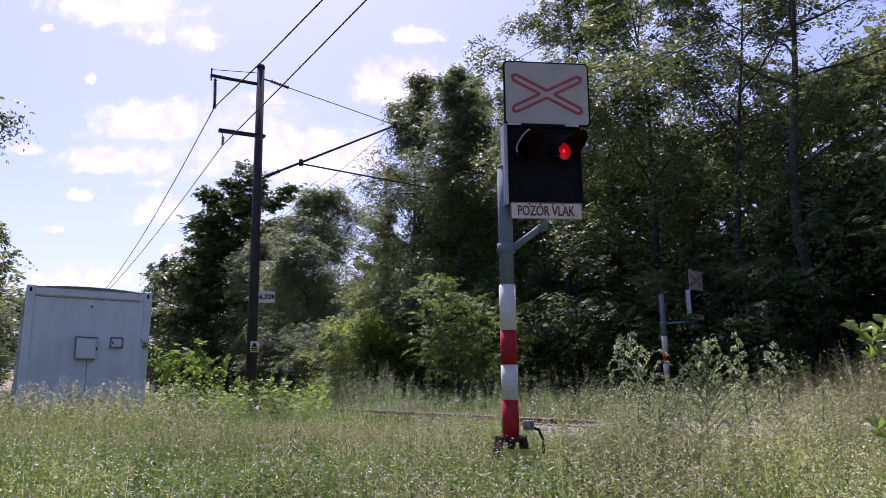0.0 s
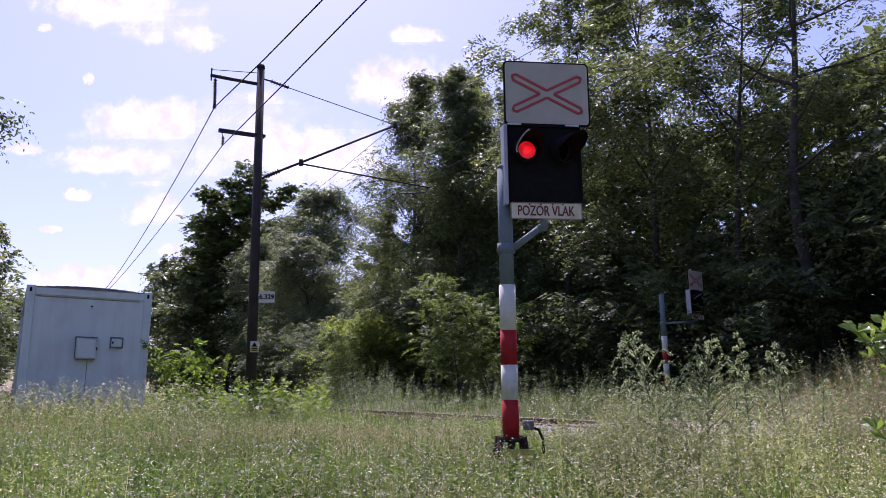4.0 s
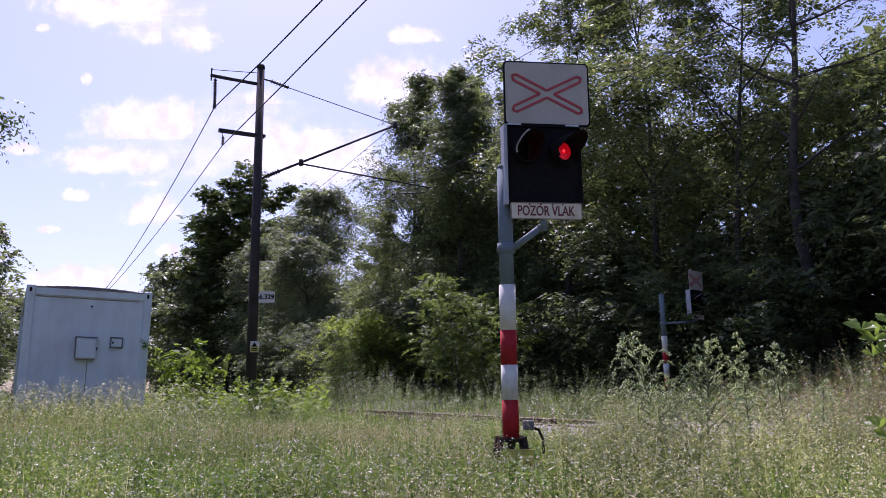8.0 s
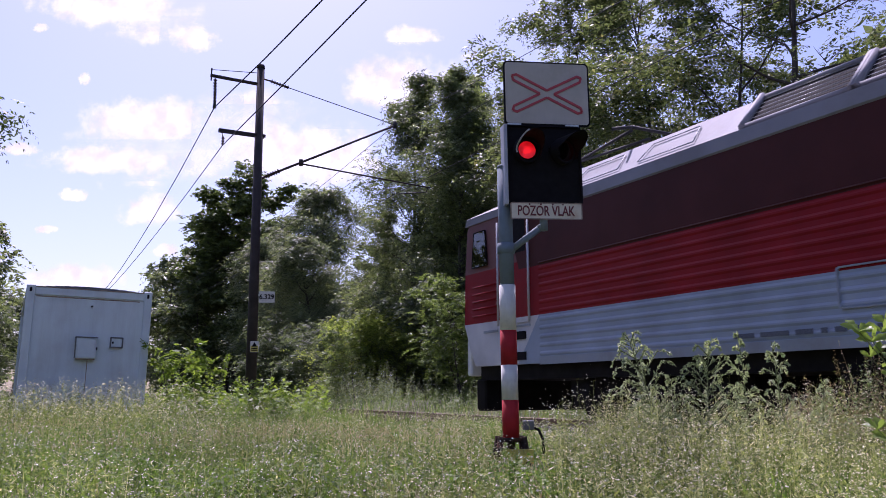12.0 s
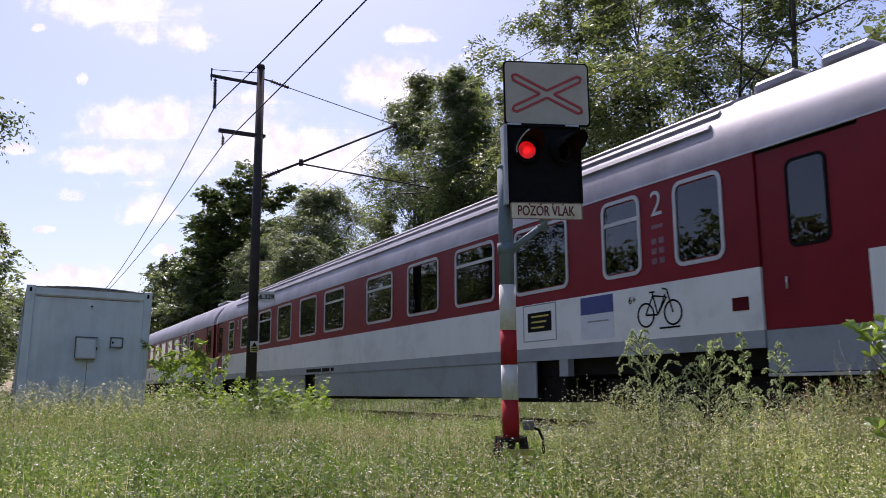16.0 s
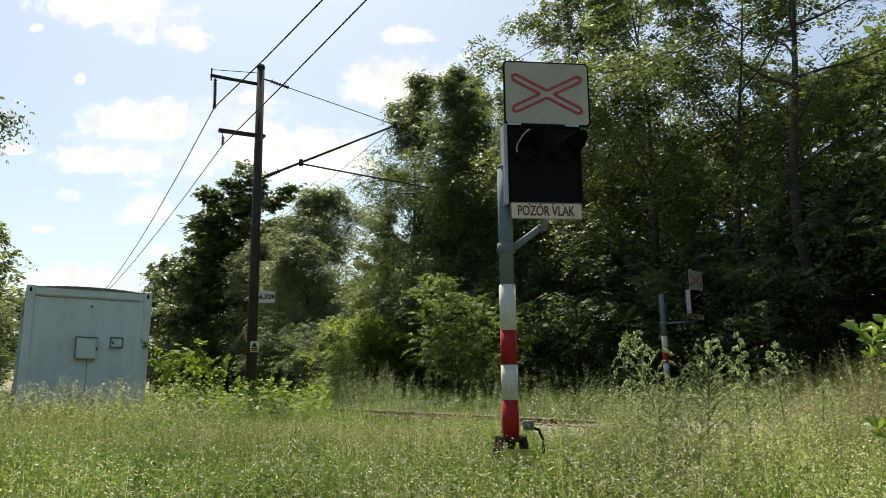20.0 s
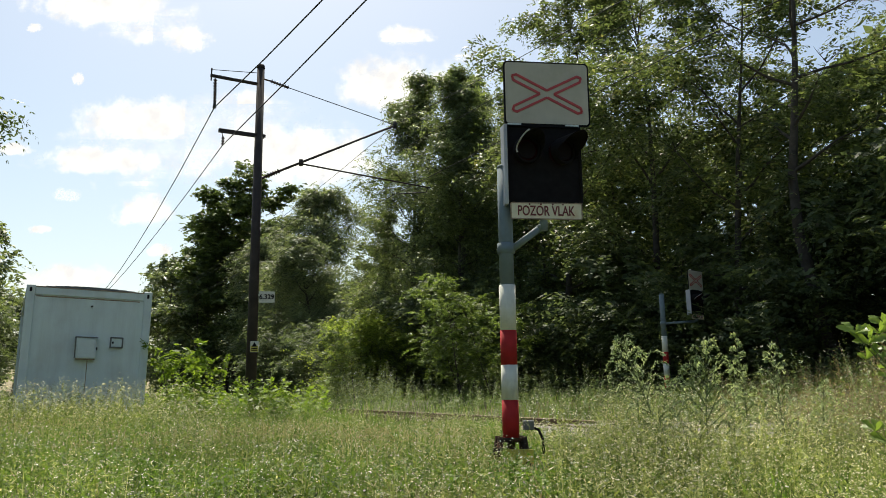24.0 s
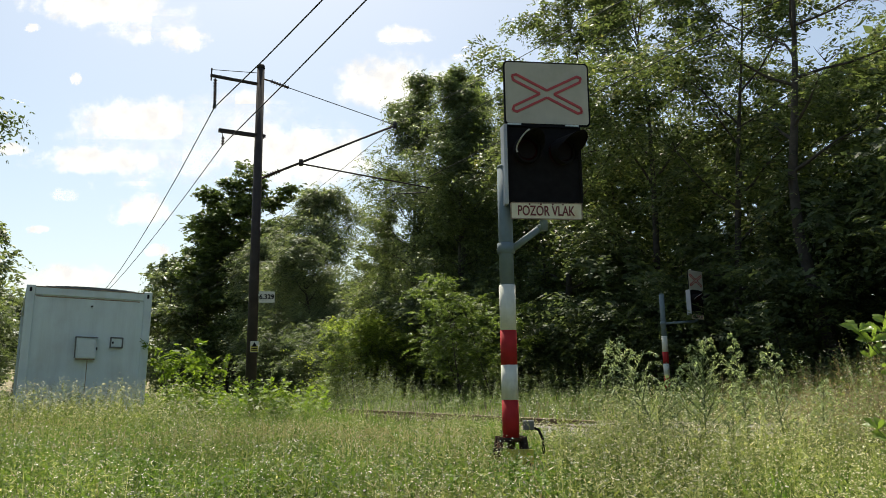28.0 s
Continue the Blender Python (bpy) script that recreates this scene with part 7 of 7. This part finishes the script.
# ---------- clouds ----------
def cloud_mat(seed, fine):
    m = bpy.data.materials.new("cloud")
    m.use_nodes = True
    nt = m.node_tree
    nt.nodes.remove(nt.nodes["Principled BSDF"])
    co = nt.nodes.new("ShaderNodeTexCoord")
    mp = nt.nodes.new("ShaderNodeMapping")
    mp.inputs["Location"].default_value = (seed, seed * 0.7, 0)
    nt.links.new(co.outputs["Object"], mp.inputs["Vector"])
    n1 = nt.nodes.new("ShaderNodeTexNoise")
    n1.inputs["Scale"].default_value = fine
    n1.inputs["Detail"].default_value = 10
    n1.inputs["Roughness"].default_value = 0.62
    nt.links.new(mp.outputs[0], n1.inputs["Vector"])
    gr = nt.nodes.new("ShaderNodeTexCoord")
    sp = nt.nodes.new("ShaderNodeVectorMath")
    sp.operation = "MULTIPLY_ADD"
    sp.inputs[1].default_value = (2, 2, 0)
    sp.inputs[2].default_value = (-1, -1, 0)
    nt.links.new(gr.outputs["UV"], sp.inputs[0])
    ln = nt.nodes.new("ShaderNodeVectorMath")
    ln.operation = "LENGTH"
    nt.links.new(sp.outputs[0], ln.inputs[0])
    a = nt.nodes.new("ShaderNodeMath")
    a.operation = "MULTIPLY_ADD"
    a.inputs[1].default_value = -0.74
    a.inputs[2].default_value = 0.48
    nt.links.new(ln.outputs["Value"], a.inputs[0])
    s = nt.nodes.new("ShaderNodeMath")
    s.operation = "ADD"
    nt.links.new(a.outputs[0], s.inputs[0])
    nt.links.new(n1.outputs["Fac"], s.inputs[1])
    r = nt.nodes.new("ShaderNodeMapRange")
    r.interpolation_type = "SMOOTHSTEP"
    r.inputs["From Min"].default_value, r.inputs["From Max"].default_value = 0.4, 0.72
    nt.links.new(s.outputs[0], r.inputs["Value"])
    em = nt.nodes.new("ShaderNodeEmission")
    n2 = nt.nodes.new("ShaderNodeTexNoise")
    n2.inputs["Scale"].default_value = 0.02
    n2.inputs["Detail"].default_value = 6
    nt.links.new(mp.outputs[0], n2.inputs["Vector"])
    # the cloud's soft shading is painted into its glow as lavender noise
    rp = nt.nodes.new("ShaderNodeValToRGB")
    rp.color_ramp.elements[0].color, rp.color_ramp.elements[1].color = (0.8, 0.79, 0.85, 1), (1.0, 0.99, 1.0, 1)
    rp.color_ramp.elements[0].position, rp.color_ramp.elements[1].position = 0.35, 0.55
    nt.links.new(n2.outputs["Fac"], rp.inputs[0])
    nt.links.new(rp.outputs["Color"], em.inputs["Color"])
    em.inputs["Strength"].default_value = 0.9
    tr = nt.nodes.new("ShaderNodeBsdfTransparent")
    mx = nt.nodes.new("ShaderNodeMixShader")
    nt.links.new(r.outputs[0], mx.inputs[0])
    nt.links.new(tr.outputs[0], mx.inputs[1])
    nt.links.new(em.outputs[0], mx.inputs[2])
    nt.links.new(mx.outputs[0], nt.nodes["Material Output"].inputs["Surface"])
    return m


def build_cloud(x, z, w, h, seed):
    """A far cloud as a flat glowing sheet, 2 km off; x and z in tangents of the view."""
    far_y = 2000.0
    bm = bmesh.new()
    uv = bm.loops.layers.uv.new("UVMap")
    v = [bm.verts.new(p) for p in ((-w * far_y / 2, 0, -h * far_y / 2), (w * far_y / 2, 0, -h * far_y / 2), (w * far_y / 2, 0, h * far_y / 2), (-w * far_y / 2, 0, h * far_y / 2))]
    f = bm.faces.new(v)
    for lp, c in zip(f.loops, ((0, 0), (1, 0), (1, 1), (0, 1))):
        lp[uv].uv = c
    me = bpy.data.meshes.new("cloud")
    bm.to_mesh(me)
    bm.free()
    me.materials.append(cloud_mat(seed, max(0.012, 4.0 / (w * far_y))))
    ob = new("backdrop_cloud", me)
    ob.matrix_basis = pose(x * far_y, far_y, z * far_y)
    return tagged(ob, "bright white summer cloud drifting in the sky", "cloud", "clouds", kind="structure")


def pix(px_, py_):
    """Tangents of the view, from the shares of the picture."""
    k = math.tan(radians(56.37 / 2))
    cx, cy = (px_ - 784) / 784 * k, (441 - py_) / 784 * k
    p = radians(9.77)
    d = Vector((cx, math.cos(p) - cy * math.sin(p), math.sin(p) + cy * math.cos(p)))
    return d.x / d.y, d.z / d.y


CLOUDS = []
for i, (x, y, w, h) in enumerate(((205, 6, 380, 110), (300, 40, 250, 110), (355, 66, 130, 90), (330, 255, 560, 220), (560, 275, 440, 200), (190, 282, 330, 80), (270, 208, 360, 120), (440, 190, 330, 110), (282, 370, 170, 90), (742, 62, 150, 56),
                                  (720, 150, 300, 170), (150, 488, 270, 80), (50, 262, 110, 40), (142, 343, 80, 36), (84, 47, 40, 28), (162, 138, 34, 34), (840, 102, 60, 30), (95, 404, 60, 24), (305, 442, 80, 36))):
    tx, tz = pix(x, y)
    CLOUDS.append(build_cloud(tx, tz, w / 784 * 0.536, h / 784 * 0.536, 37.0 * i + 11))


# ---------- what moves ----------
SWAY = [(0.0, -1.0), (3.0, 1.5), (6.0, 0.0), (8.0, 0.5), (11.0, -2.0), (12.5, 2.0), (15.0, 2.5), (17.0, 6.0), (18.0, -2.0), (20.0, 1.5), (22.0, -1.0), (25.0, -2.5), (26.5, 0.5), (28.0, -6.0)]


def motions():
    for ob, mid in ((loco, lm), (coach1, c1), (coach2, c2), (coach3, c3), (coach4, c4)):
        walk(ob, [(t, train_pose(t, mid)) for t in (0.0, 7.0, 14.0, 21.0, 28.0)])
    # the two lenses flash in turn until the train has gone by
    for k, drum in enumerate(lens_pair):
        spans = []
        for c in range(-1, 16):
            t0 = 0.235 + 1.17 * c
            spans.append((t0, t0 + 0.63) if k == 0 else (t0 + 0.68, t0 + 1.15))
        rows = []
        rows.append((0.0, None))
        for t0, t1 in spans:
            for t, on in ((t0, True), (t1, False)):
                if 0.05 < t < 18.95:
                    rows.append((t, on))
        ang = 0.0 if any(a <= 0.0 < b for a, b in spans) else 88.0
        keyed = [(0.0, ang)]
        for t, on in rows[1:]:
            goal = 0.0 if on else 88.0
            if goal != ang:
                keyed += [(t - 0.017, ang), (t + 0.017, goal)]
                ang = goal
        keyed += [(19.2, 88.0), (19.3, 132.0), (19.4, 176.0), (28.0, 176.0)]
        walk(drum, [(t, pose(0, 0.01, 0, 0, 0, a)) for t, a in keyed])
    # the near weeds sway a little in the wind
    for k, ob in enumerate(TALL[:5] + [sprout]):
        b = ob.matrix_basis.copy()
        size = ob.scale.copy()
        loc, rot, _ = b.decompose()
        base = Matrix.LocRotScale(loc, rot, None)
        rows = []
        for t, a in SWAY:
            amp = a if k == 0 else 0.35 * a if k < 5 else 0.3 * SWAY[(SWAY.index((t, a)) + 3) % len(SWAY)][1]
            rows.append((t, Matrix.Translation(loc) @ Matrix.Rotation(radians(amp), 4, "Y") @ Matrix.Translation(-loc) @ base))
        walk(ob, rows)
        ob.scale = size
    for ob in CLOUDS:
        b = ob.matrix_basis.copy()
        walk(ob, [(0.0, b), (28.0, Matrix.Translation((-38.0, 0, 0)) @ b)])


motions()
